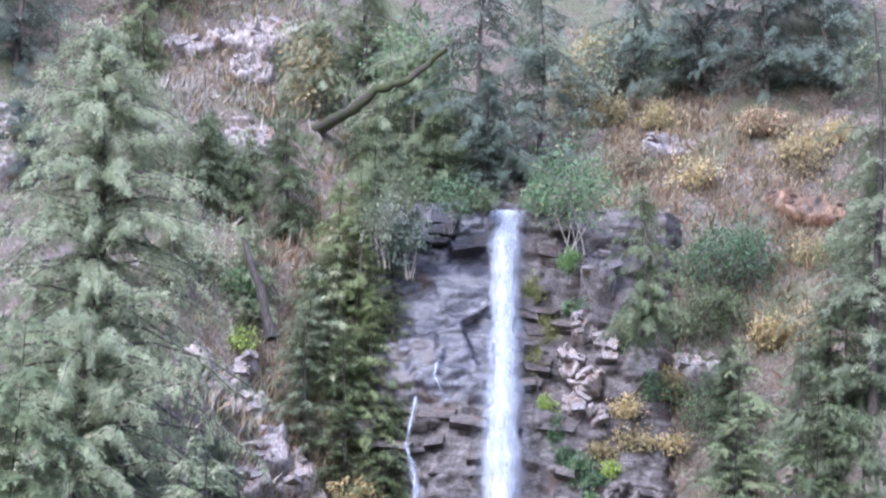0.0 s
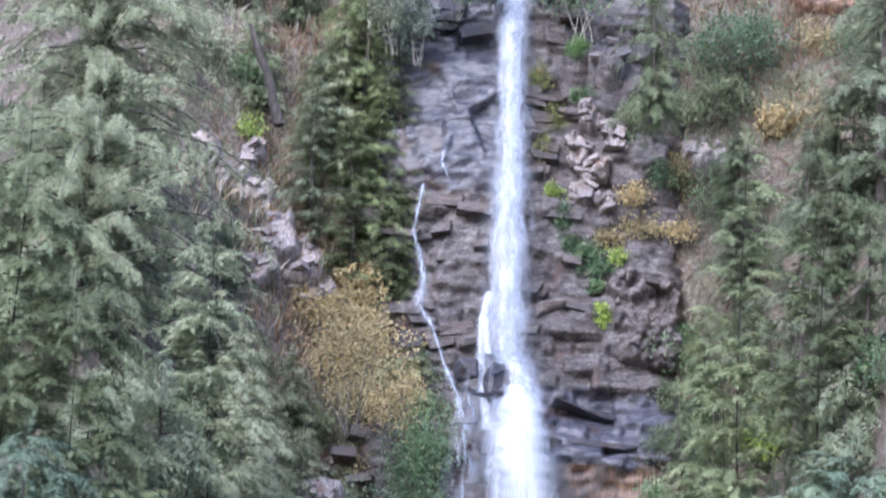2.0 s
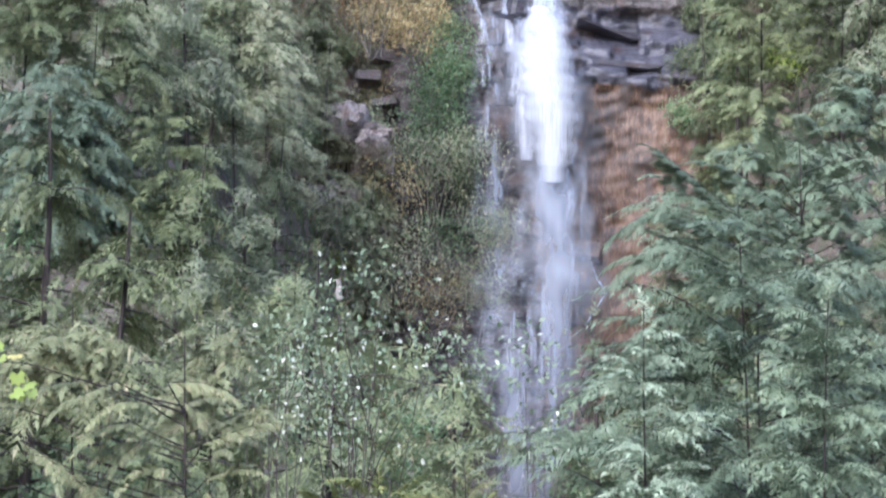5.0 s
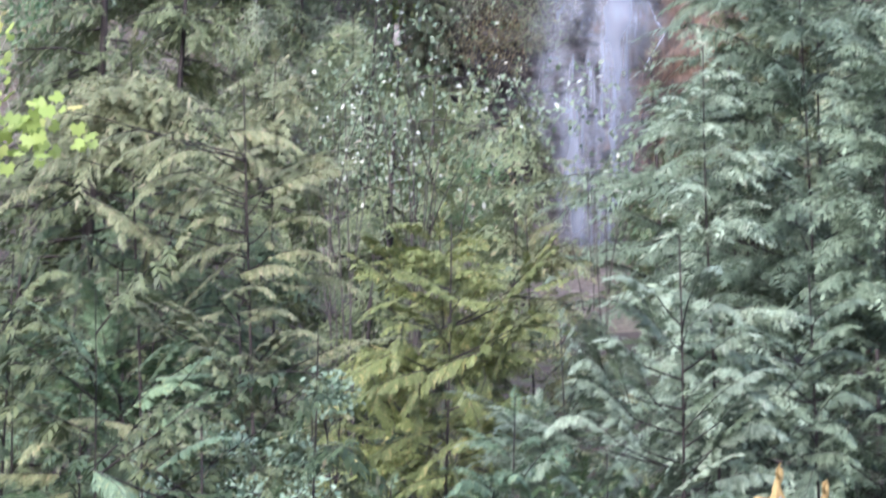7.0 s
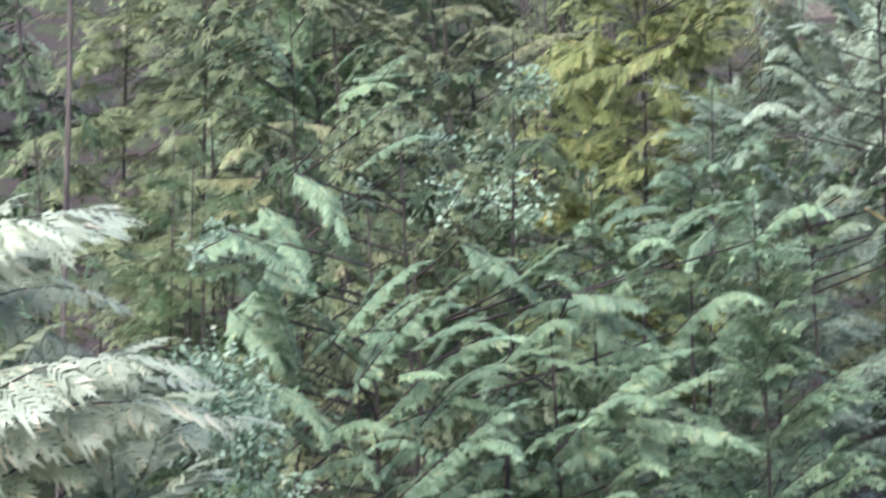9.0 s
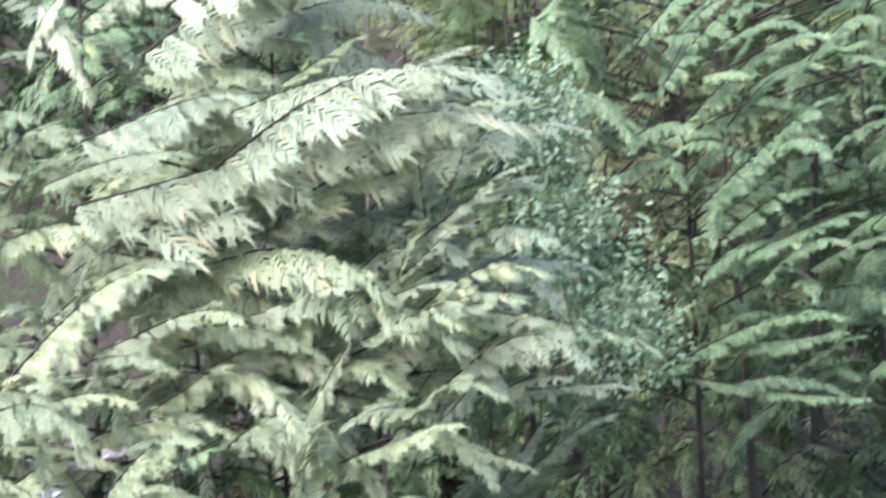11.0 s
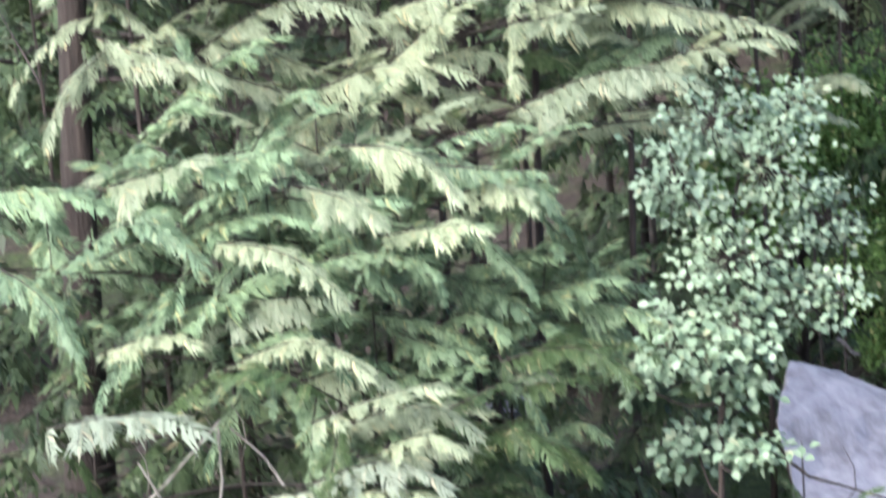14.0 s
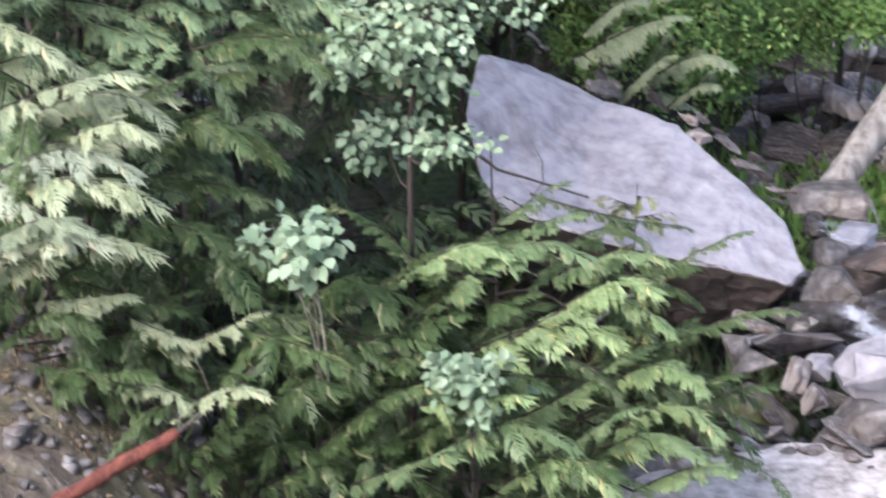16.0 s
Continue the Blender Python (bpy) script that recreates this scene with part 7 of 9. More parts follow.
shrub(-1.33, 25.50, 6.69, 0.40, 0.40, 776, LEAF_BLUE, "small-leaved green shrub in the undergrowth", 0.045, 320, LEAF_ROUND, clumps=26, stems=3, open_crown=0.2, foot=(0, 0.3, -0.5), wood=BARK_DARK)
fan_cedar(-2.27, 30.20, 9.87, 780, OLIVE, "old olive-green hemlock with sweeping lower boughs", [
    (-3.68, 30.05, 8.95, -2.91, 29.75, 8.34, 0.17), (-3.25, 29.96, 8.64, -2.88, 29.66, 8.28, 0.14), (-3.50, 29.62, 8.77, -3.26, 29.32, 8.48, 0.13),
    (-2.72, 29.75, 9.08, -3.11, 29.45, 8.85, 0.14), (-2.45, 30.04, 8.90, -2.97, 29.74, 8.80, 0.14), (-2.39, 29.84, 8.70, -2.78, 29.54, 8.50, 0.14),
    (-2.26, 29.81, 8.49, -2.70, 29.51, 8.31, 0.14), (-2.53, 30.00, 8.98, -2.84, 29.70, 8.71, 0.13), (-2.12, 29.66, 8.89, -1.52, 29.36, 9.05, 0.15),
    (-2.28, 30.03, 9.02, -1.83, 29.73, 9.15, 0.14), (-2.35, 29.87, 8.22, -1.87, 29.57, 8.24, 0.13), (-2.09, 29.79, 8.61, -1.65, 29.49, 8.65, 0.13),
    (-2.01, 29.84, 9.00, -1.49, 29.54, 8.83, 0.14), (-2.59, 29.75, 9.24, -2.98, 29.45, 9.08, 0.15), (-2.84, 29.66, 9.40, -3.31, 29.36, 9.11, 0.15),
    (-2.41, 29.53, 9.38, -1.88, 29.23, 9.25, 0.15), (-3.16, 29.93, 9.45, -3.67, 29.63, 9.19, 0.15), (-3.60, 29.71, 9.16, -4.02, 29.41, 8.92, 0.13),
    (-3.81, 29.68, 8.99, -4.23, 29.38, 8.75, 0.12), (-2.10, 29.92, 8.37, -1.58, 29.62, 8.33, 0.13), (-3.61, 30.10, 9.60, -4.12, 29.80, 9.44, 0.14)], 0.18, fill=2, loose=0.75, behind=OLIVE)
# The dark hollow under the old hemlock is painted by these near-black sprays.
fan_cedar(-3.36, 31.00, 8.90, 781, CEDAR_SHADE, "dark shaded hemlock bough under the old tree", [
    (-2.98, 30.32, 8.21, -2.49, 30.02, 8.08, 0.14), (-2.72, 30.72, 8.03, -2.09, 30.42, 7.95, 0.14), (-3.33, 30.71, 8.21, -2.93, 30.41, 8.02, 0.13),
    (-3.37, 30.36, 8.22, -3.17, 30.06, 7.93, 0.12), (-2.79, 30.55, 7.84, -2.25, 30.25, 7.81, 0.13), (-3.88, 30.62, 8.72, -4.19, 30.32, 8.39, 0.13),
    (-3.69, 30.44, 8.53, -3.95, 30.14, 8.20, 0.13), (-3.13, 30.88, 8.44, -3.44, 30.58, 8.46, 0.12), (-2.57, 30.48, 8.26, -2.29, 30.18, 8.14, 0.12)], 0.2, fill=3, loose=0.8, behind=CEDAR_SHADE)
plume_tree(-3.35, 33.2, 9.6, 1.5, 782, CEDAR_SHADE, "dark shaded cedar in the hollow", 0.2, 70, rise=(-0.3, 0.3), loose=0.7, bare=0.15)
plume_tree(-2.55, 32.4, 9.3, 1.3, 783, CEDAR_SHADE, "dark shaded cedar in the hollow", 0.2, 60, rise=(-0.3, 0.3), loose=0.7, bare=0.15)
# The glints of these alders are leaves coloured nearly white.
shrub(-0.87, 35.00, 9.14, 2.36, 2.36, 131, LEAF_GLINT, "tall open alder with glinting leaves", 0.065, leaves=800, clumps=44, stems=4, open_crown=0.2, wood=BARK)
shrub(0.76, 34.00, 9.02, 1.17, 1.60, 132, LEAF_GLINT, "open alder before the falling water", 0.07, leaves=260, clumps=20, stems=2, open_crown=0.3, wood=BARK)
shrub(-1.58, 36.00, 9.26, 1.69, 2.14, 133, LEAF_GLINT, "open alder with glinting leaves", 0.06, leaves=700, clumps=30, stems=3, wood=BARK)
rng = np.random.default_rng(5)
YOUNG = [conifer(0, 0, 3.4, 1.5, 300, DARK_FIR, "young green conifer on the bank", 0.24, hang=0.7, base=0.0, density=0.55), conifer(0, 0, 3.0, 1.4, 301, BLUE, "young blue-green conifer on the bank", 0.22, CEDAR_MID, hang=0.6, base=0.0, density=0.45),
         # Both cedars carry the shaded colours, to darken gaps between nearer trees.
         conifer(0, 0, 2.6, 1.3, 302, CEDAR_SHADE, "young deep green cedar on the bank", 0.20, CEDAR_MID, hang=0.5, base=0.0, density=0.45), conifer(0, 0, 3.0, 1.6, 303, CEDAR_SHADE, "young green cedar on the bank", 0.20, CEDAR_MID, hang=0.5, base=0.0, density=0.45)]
for ob in YOUNG:
    tagged(ob, group="young trees of the bank")
first = set()
for y in (18.5, 20.5, 23, 26, 32.5, 35, 40, 47, 56):
    for k in np.arange(-0.16, 0.42, 0.06 if y > 24 else 0.075):
        yy = y + rng.uniform(-1, 1)
        x = -(k + rng.uniform(-0.03, 0.03)) * yy
        if 22 < yy < 30 and x > -3.4 or 17 < yy < 27 and 0.245 < -x / yy < 0.305 or x > 1.0 and yy < 22 or yy > 25 and abs(x / yy - 0.019) < 0.02:
            continue
        s = rng.uniform(0.75, 1.25) * (1 + 0.012 * (yy - 20))
        place(YOUNG, int(rng.integers(0, 4)) if yy > 37 else int(rng.integers(2, 4)), pose(x, yy, ground_at(x, yy) - 0.15, 0, 0, rng.uniform(0, 360)) @ Matrix.Scale(s, 4), s)

outcrop(-6.87, 25.20, 2.08, 2.3, 1.1, 795, ROCK_PALE, "pale wet rock of the gully behind the cedars", 0.06, 0.16, 40, 0.25)

# ---- the near bank ----
fan_cedar(-4.20, 15.40, 6.2, 740, CEDAR, "pale green cedar with crossing fronds", [
    (-4.80, 14.75, 4.59, -4.32, 14.45, 4.72, 0.16), (-4.52, 15.01, 4.68, -3.97, 14.71, 4.85, 0.16), (-4.52, 14.75, 4.86, -4.18, 14.45, 4.97, 0.13),
    (-3.88, 14.94, 4.84, -3.31, 14.64, 5.00, 0.16), (-4.78, 14.97, 4.41, -4.43, 14.67, 4.41, 0.13), (-4.34, 14.78, 4.42, -3.96, 14.48, 4.48, 0.13),
    (-4.78, 14.80, 5.00, -4.38, 14.50, 5.10, 0.16), (-4.01, 14.77, 4.52, -3.63, 14.47, 4.65, 0.16), (-4.72, 14.66, 3.94, -4.13, 14.36, 3.98, 0.13),
    (-4.73, 14.81, 3.73, -4.09, 14.51, 3.78, 0.13), (-4.23, 14.72, 4.01, -3.64, 14.42, 4.33, 0.16)], 0.12)
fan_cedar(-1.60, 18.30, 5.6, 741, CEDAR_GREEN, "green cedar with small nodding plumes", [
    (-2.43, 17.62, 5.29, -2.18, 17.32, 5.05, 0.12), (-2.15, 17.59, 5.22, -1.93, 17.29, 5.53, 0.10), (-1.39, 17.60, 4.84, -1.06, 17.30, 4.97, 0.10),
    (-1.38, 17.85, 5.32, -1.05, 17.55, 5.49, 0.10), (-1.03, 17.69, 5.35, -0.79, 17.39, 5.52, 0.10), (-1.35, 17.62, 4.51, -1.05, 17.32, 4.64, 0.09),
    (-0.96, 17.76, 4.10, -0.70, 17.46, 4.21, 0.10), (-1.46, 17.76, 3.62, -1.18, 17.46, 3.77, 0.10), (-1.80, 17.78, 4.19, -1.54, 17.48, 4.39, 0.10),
    (-2.14, 17.88, 4.43, -1.79, 17.58, 4.53, 0.09), (-0.59, 17.58, 4.36, -0.34, 17.28, 4.47, 0.10), (-0.51, 17.67, 5.46, -0.28, 17.37, 5.55, 0.10)], 0.11, loose=0.55, fill=3, behind=CEDAR_DEEP_SHADED)
# The sunlit look of this cedar comes from its lightened spray colour.
fan_cedar(-3.66, 15.65, 5.83, 700, CEDAR_PALE_LIT, "pale sunlit cedar with broad sweeping sheets of fronds", [
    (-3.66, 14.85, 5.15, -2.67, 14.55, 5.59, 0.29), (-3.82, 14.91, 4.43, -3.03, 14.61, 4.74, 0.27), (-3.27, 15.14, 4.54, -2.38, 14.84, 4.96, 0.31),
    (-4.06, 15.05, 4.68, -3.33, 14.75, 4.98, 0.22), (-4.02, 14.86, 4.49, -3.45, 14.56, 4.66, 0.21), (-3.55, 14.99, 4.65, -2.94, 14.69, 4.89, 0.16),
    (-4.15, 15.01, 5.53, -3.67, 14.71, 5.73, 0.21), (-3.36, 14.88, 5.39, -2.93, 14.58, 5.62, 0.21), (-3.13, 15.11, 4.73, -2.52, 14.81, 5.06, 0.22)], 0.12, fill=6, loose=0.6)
fan_cedar(-3.30, 15.20, 5.75, 790, CEDAR_PALE_LIT, "pale cedar with great hanging sheets of fronds", [
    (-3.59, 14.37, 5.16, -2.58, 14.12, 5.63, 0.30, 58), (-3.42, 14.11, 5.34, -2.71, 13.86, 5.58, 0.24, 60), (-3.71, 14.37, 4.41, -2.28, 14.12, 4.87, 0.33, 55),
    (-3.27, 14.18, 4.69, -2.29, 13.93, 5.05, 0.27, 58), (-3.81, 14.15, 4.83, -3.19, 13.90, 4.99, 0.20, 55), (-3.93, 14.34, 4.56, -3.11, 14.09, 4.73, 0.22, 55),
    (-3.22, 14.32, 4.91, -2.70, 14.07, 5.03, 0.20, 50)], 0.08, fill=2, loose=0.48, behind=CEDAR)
fan_cedar(-3.75, 14.95, 3.75, 791, CEDAR, "pale green cedar with broad drooping fans", [
    (-3.91, 14.16, 3.14, -4.94, 13.91, 3.16, 0.22, 62), (-4.05, 14.01, 3.21, -4.52, 13.76, 3.25, 0.17, 60), (-3.98, 14.10, 3.22, -3.45, 13.85, 3.42, 0.17, 45),
    (-3.08, 14.10, 2.88, -2.76, 13.85, 3.18, 0.17, 60), (-3.40, 14.13, 3.10, -2.57, 13.88, 3.36, 0.17, 50), (-3.12, 14.12, 2.81, -2.50, 13.87, 2.93, 0.18, 45),
    (-3.13, 13.87, 2.53, -2.43, 13.62, 2.71, 0.18, 50), (-3.85, 14.03, 2.55, -3.33, 13.78, 2.96, 0.17, 50), (-3.17, 14.10, 2.33, -2.77, 13.85, 2.61, 0.16, 50),
    (-3.84, 13.96, 3.30, -3.42, 13.71, 3.65, 0.18, 55), (-4.21, 13.96, 3.76, -3.83, 13.71, 3.75, 0.16, 55), (-5.01, 13.94, 3.64, -4.57, 13.69, 3.55, 0.16, 50),
    (-4.40, 13.84, 2.23, -4.69, 13.59, 2.38, 0.16, 50), (-4.18, 14.14, 2.16, -3.75, 13.89, 2.45, 0.17, 50), (-3.42, 14.05, 3.50, -3.49, 13.80, 3.65, 0.16, 50)], 0.1, fill=1, loose=0.5, behind=CEDAR_GREEN)
fan_cedar(-3.95, 16.25, 5.6, 701, CEDAR_GREEN, "blue-green cedar boughs behind the pale cedar", [
    (-4.13, 15.47, 5.41, -3.57, 15.17, 5.5, 0.17), (-4.28, 15.58, 5.22, -3.81, 15.28, 5.3, 0.17), (-3.58, 15.63, 4.94, -3.06, 15.33, 5.04, 0.17),
    (-3.25, 15.59, 4.32, -2.74, 15.29, 4.41, 0.17), (-3.95, 15.65, 4.15, -3.41, 15.35, 4.27, 0.17), (-4.17, 15.72, 4.94, -3.7, 15.42, 5.09, 0.17),
    (-3.19, 15.8, 5.27, -2.88, 15.5, 5.37, 0.14)], 0.1)
fan_cedar(-2.93, 15.35, 4.69, 702, CEDAR_PALE_LIT, "pale green cedar with drooping lime fronds", [
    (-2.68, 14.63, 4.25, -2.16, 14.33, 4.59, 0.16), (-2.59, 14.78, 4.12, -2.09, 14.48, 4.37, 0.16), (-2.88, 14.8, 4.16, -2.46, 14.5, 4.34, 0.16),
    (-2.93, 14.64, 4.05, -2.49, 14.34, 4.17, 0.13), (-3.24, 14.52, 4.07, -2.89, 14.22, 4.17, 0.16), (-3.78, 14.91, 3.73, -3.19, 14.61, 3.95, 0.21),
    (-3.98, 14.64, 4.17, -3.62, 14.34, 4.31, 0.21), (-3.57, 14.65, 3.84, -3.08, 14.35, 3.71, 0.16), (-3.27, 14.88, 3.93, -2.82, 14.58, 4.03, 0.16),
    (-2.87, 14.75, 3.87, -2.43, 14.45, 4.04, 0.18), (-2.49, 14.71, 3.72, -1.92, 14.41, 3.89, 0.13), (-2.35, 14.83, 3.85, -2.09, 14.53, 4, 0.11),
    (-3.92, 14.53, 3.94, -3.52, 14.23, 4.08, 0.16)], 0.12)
fan_cedar(-1.79, 17.75, 5.76, 703, CEDAR_GREEN, "green cedar with nodding comb-like plumes", [
    (-2.03, 17.2, 4.98, -2.17, 16.9, 5.43, 0.13), (-1.86, 17.07, 5.09, -1.45, 16.77, 5.44, 0.12), (-1.73, 16.96, 4.9, -1.29, 16.66, 5.26, 0.12),
    (-1.69, 17.18, 4.68, -1.06, 16.88, 5.1, 0.16), (-1.97, 17.29, 4.63, -1.65, 16.99, 4.71, 0.09), (-1.61, 17, 4.3, -1.02, 16.7, 4.77, 0.15),
    (-1.61, 17.17, 4, -0.92, 16.87, 4.25, 0.13), (-1.94, 17.04, 3.48, -1.03, 16.74, 3.81, 0.13), (-2.22, 17.22, 4.92, -1.9, 16.92, 4.69, 0.11),
    (-1.46, 17.21, 4.37, -1.19, 16.91, 4.6, 0.11), (-1.33, 17.01, 3.94, -0.96, 16.71, 4.15, 0.11), (-2.38, 17.25, 5.66, -2.01, 16.95, 5.43, 0.11)], 0.11, loose=0.55)
fan_cedar(-0.86, 18.05, 5.4, 704, CEDAR_GREEN, "green cedar with nodding plumes in half shade", [
    (-0.86, 17.48, 4.49, -0.31, 17.18, 4.98, 0.20), (-1.02, 17.49, 3.87, -0.71, 17.19, 3.77, 0.14), (-0.76, 17.55, 5.22, -0.44, 17.25, 5.26, 0.12),
    (-0.81, 17.39, 4.16, -0.52, 17.09, 4.35, 0.14), (-1.04, 17.52, 4.5, -0.72, 17.22, 4.68, 0.12), (-1.08, 17.57, 4.97, -0.75, 17.27, 5.17, 0.09),
    (-0.66, 17.26, 4.73, -0.39, 16.96, 4.8, 0.11), (-1.32, 17.56, 3.41, -0.96, 17.26, 3.64, 0.12), (-0.68, 17.38, 3.94, -0.37, 17.08, 4.11, 0.12),
    (-0.87, 17.41, 3.46, -0.48, 17.11, 3.57, 0.12), (-0.73, 17.28, 5.3, -0.43, 16.98, 5.24, 0.10)], 0.11, loose=0.55)
fan_cedar(-1.58, 18.75, 6.22, 705, CEDAR_GREEN, "fresh green cedar with upswept plumes", [
    (-0.43, 18.2, 5.41, 0.02, 17.9, 5.74, 0.11), (-2.31, 18.04, 5.8, -2.05, 17.74, 5.45, 0.13), (-2.45, 18.27, 5.47, -2.16, 17.97, 5.08, 0.13),
    (-1.31, 18.03, 5.59, -0.96, 17.73, 5.34, 0.11), (-2.15, 18.14, 5.97, -1.89, 17.84, 5.7, 0.14), (-2.63, 18.08, 5.58, -2.25, 17.78, 5.73, 0.12),
    (-1.84, 18.17, 5.97, -1.49, 17.87, 6.12, 0.09), (-1.09, 18, 5.16, -0.74, 17.7, 5.27, 0.12), (-0.24, 17.99, 5.1, 0.12, 17.69, 5.28, 0.12),
    (0.16, 18.22, 5.55, 0.49, 17.92, 5.7, 0.11)], 0.11, loose=0.55, fill=1, behind=CEDAR_DEEP_SHADED)
fan_cedar(-5.0, 14.95, 4.47, 706, CEDAR, "pale green cedar with ridged open boughs", [
    (-5.35, 14.42, 3.71, -4.55, 14.12, 3.86, 0.15), (-5.19, 14.35, 3.52, -4.69, 14.05, 3.62, 0.14), (-5.36, 14.49, 3.88, -4.94, 14.19, 4, 0.13),
    (-4.25, 14.2, 3.82, -3.54, 13.9, 4.31, 0.14), (-4.65, 14.46, 3.75, -4.09, 14.16, 3.82, 0.12), (-4.25, 14.19, 3.72, -3.88, 13.89, 3.72, 0.11),
    (-5.49, 14.51, 4.22, -4.91, 14.21, 4.37, 0.16), (-5, 14.37, 4.01, -4.55, 14.07, 4.08, 0.12), (-4.83, 14.36, 4.26, -4.36, 14.06, 4.37, 0.13)], 0.12)
fan_cedar(-3.31, 15.15, 4.24, 707, CEDAR, "silvery green cedar with hanging tips", [
    (-4.1, 14.71, 3.5, -3.57, 14.41, 3.63, 0.14), (-3.72, 14.63, 3.68, -3.37, 14.33, 3.87, 0.12), (-3.29, 14.64, 3.97, -2.83, 14.34, 4.09, 0.13),
    (-2.78, 14.34, 3.94, -2.17, 14.04, 4.14, 0.15), (-3.42, 14.47, 3.87, -3.05, 14.17, 3.72, 0.12), (-2.64, 14.35, 3.56, -2.23, 14.05, 3.79, 0.13),
    (-2.84, 14.4, 3.47, -2.43, 14.1, 3.62, 0.13), (-3.68, 14.41, 4.03, -3.27, 14.11, 4.12, 0.13), (-3.07, 14.66, 3.71, -2.67, 14.36, 3.82, 0.12),
    (-3.33, 14.37, 3.55, -2.93, 14.07, 3.63, 0.13)], 0.12)
fan_cedar(-3.88, 14.65, 3.51, 708, CEDAR, "green cedar with layered ferny boughs", [
    (-4.97, 13.94, 3.09, -4.23, 13.64, 3.22, 0.15), (-4.91, 14.02, 2.86, -4.41, 13.72, 2.78, 0.15), (-4.55, 14.16, 2.73, -3.85, 13.86, 2.99, 0.16),
    (-3.98, 14.21, 3.15, -3.46, 13.91, 3.41, 0.13), (-3.15, 14.1, 3.25, -2.46, 13.8, 3.35, 0.18), (-3.08, 13.91, 3.02, -2.76, 13.61, 3.21, 0.15),
    (-3, 14.04, 2.91, -2.46, 13.74, 3.11, 0.15), (-4.08, 14.1, 2.56, -3.4, 13.8, 2.74, 0.15), (-3.1, 13.84, 2.89, -2.76, 13.54, 2.99, 0.11),
    (-3.06, 14.09, 2.48, -2.2, 13.79, 2.8, 0.15), (-3.94, 13.97, 2.35, -3.38, 13.67, 2.59, 0.15), (-3.83, 14.06, 2.86, -3.32, 13.76, 3.03, 0.14)], 0.12)
fan_cedar(-4.06, 15.75, 3.63, 709, CEDAR_DEEP_SHADED, "green cedar in half shade behind the pale one", [
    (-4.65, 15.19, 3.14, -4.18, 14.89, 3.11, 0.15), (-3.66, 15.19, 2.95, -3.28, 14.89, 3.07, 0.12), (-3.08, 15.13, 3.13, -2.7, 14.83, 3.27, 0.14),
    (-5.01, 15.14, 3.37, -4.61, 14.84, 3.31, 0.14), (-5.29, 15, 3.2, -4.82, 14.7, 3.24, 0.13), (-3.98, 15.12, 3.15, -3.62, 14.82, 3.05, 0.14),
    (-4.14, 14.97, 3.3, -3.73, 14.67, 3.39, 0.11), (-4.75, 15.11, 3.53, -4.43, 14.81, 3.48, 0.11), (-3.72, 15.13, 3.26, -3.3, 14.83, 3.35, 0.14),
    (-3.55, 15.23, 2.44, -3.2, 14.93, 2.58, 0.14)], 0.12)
fan_cedar(-2.56, 16.35, 3.72, 710, CEDAR, "slender cedar with comb-like sprigs over the dark hollow", [
    (-2.58, 15.68, 2.93, -1.99, 15.38, 3.47, 0.17), (-2.54, 15.53, 2.7, -1.92, 15.23, 2.9, 0.1), (-2.41, 15.73, 2.53, -2.03, 15.43, 2.69, 0.1),
    (-2.75, 15.6, 3.36, -2.48, 15.3, 3.62, 0.11), (-2.4, 15.82, 2.17, -1.95, 15.52, 2.33, 0.11), (-2.6, 15.68, 3.14, -2.29, 15.38, 3.36, 0.11)], 0.14, fill=2, loose=0.4)
fan_cedar(-4.51, 14.25, 2.6, 711, CEDAR_GREEN, "lime green cedar with spreading fans", [
    (-5.24, 13.57, 1.98, -4.87, 13.27, 1.79, 0.12), (-5.44, 13.78, 2.25, -4.87, 13.48, 2.3, 0.15), (-4.8, 13.58, 2.27, -4.24, 13.28, 2.44, 0.15),
    (-4.33, 13.56, 2.41, -3.98, 13.26, 2.5, 0.15), (-4.01, 13.56, 2.26, -3.56, 13.26, 2.31, 0.15), (-4.54, 13.61, 2.07, -3.95, 13.31, 2.24, 0.15),
    (-4.96, 13.46, 1.98, -4.32, 13.16, 2.17, 0.14), (-4.56, 13.64, 1.76, -3.97, 13.34, 2.01, 0.15), (-3.89, 13.79, 2.3, -3.32, 13.49, 2.39, 0.12),
    (-3.72, 13.65, 2.14, -3.23, 13.35, 2.18, 0.12), (-3.34, 13.72, 2.21, -2.92, 13.42, 2.29, 0.1), (-4.21, 13.8, 1.88, -3.83, 13.5, 1.97, 0.12),
    (-4.51, 13.76, 1.57, -3.83, 13.46, 1.82, 0.15)], 0.13)
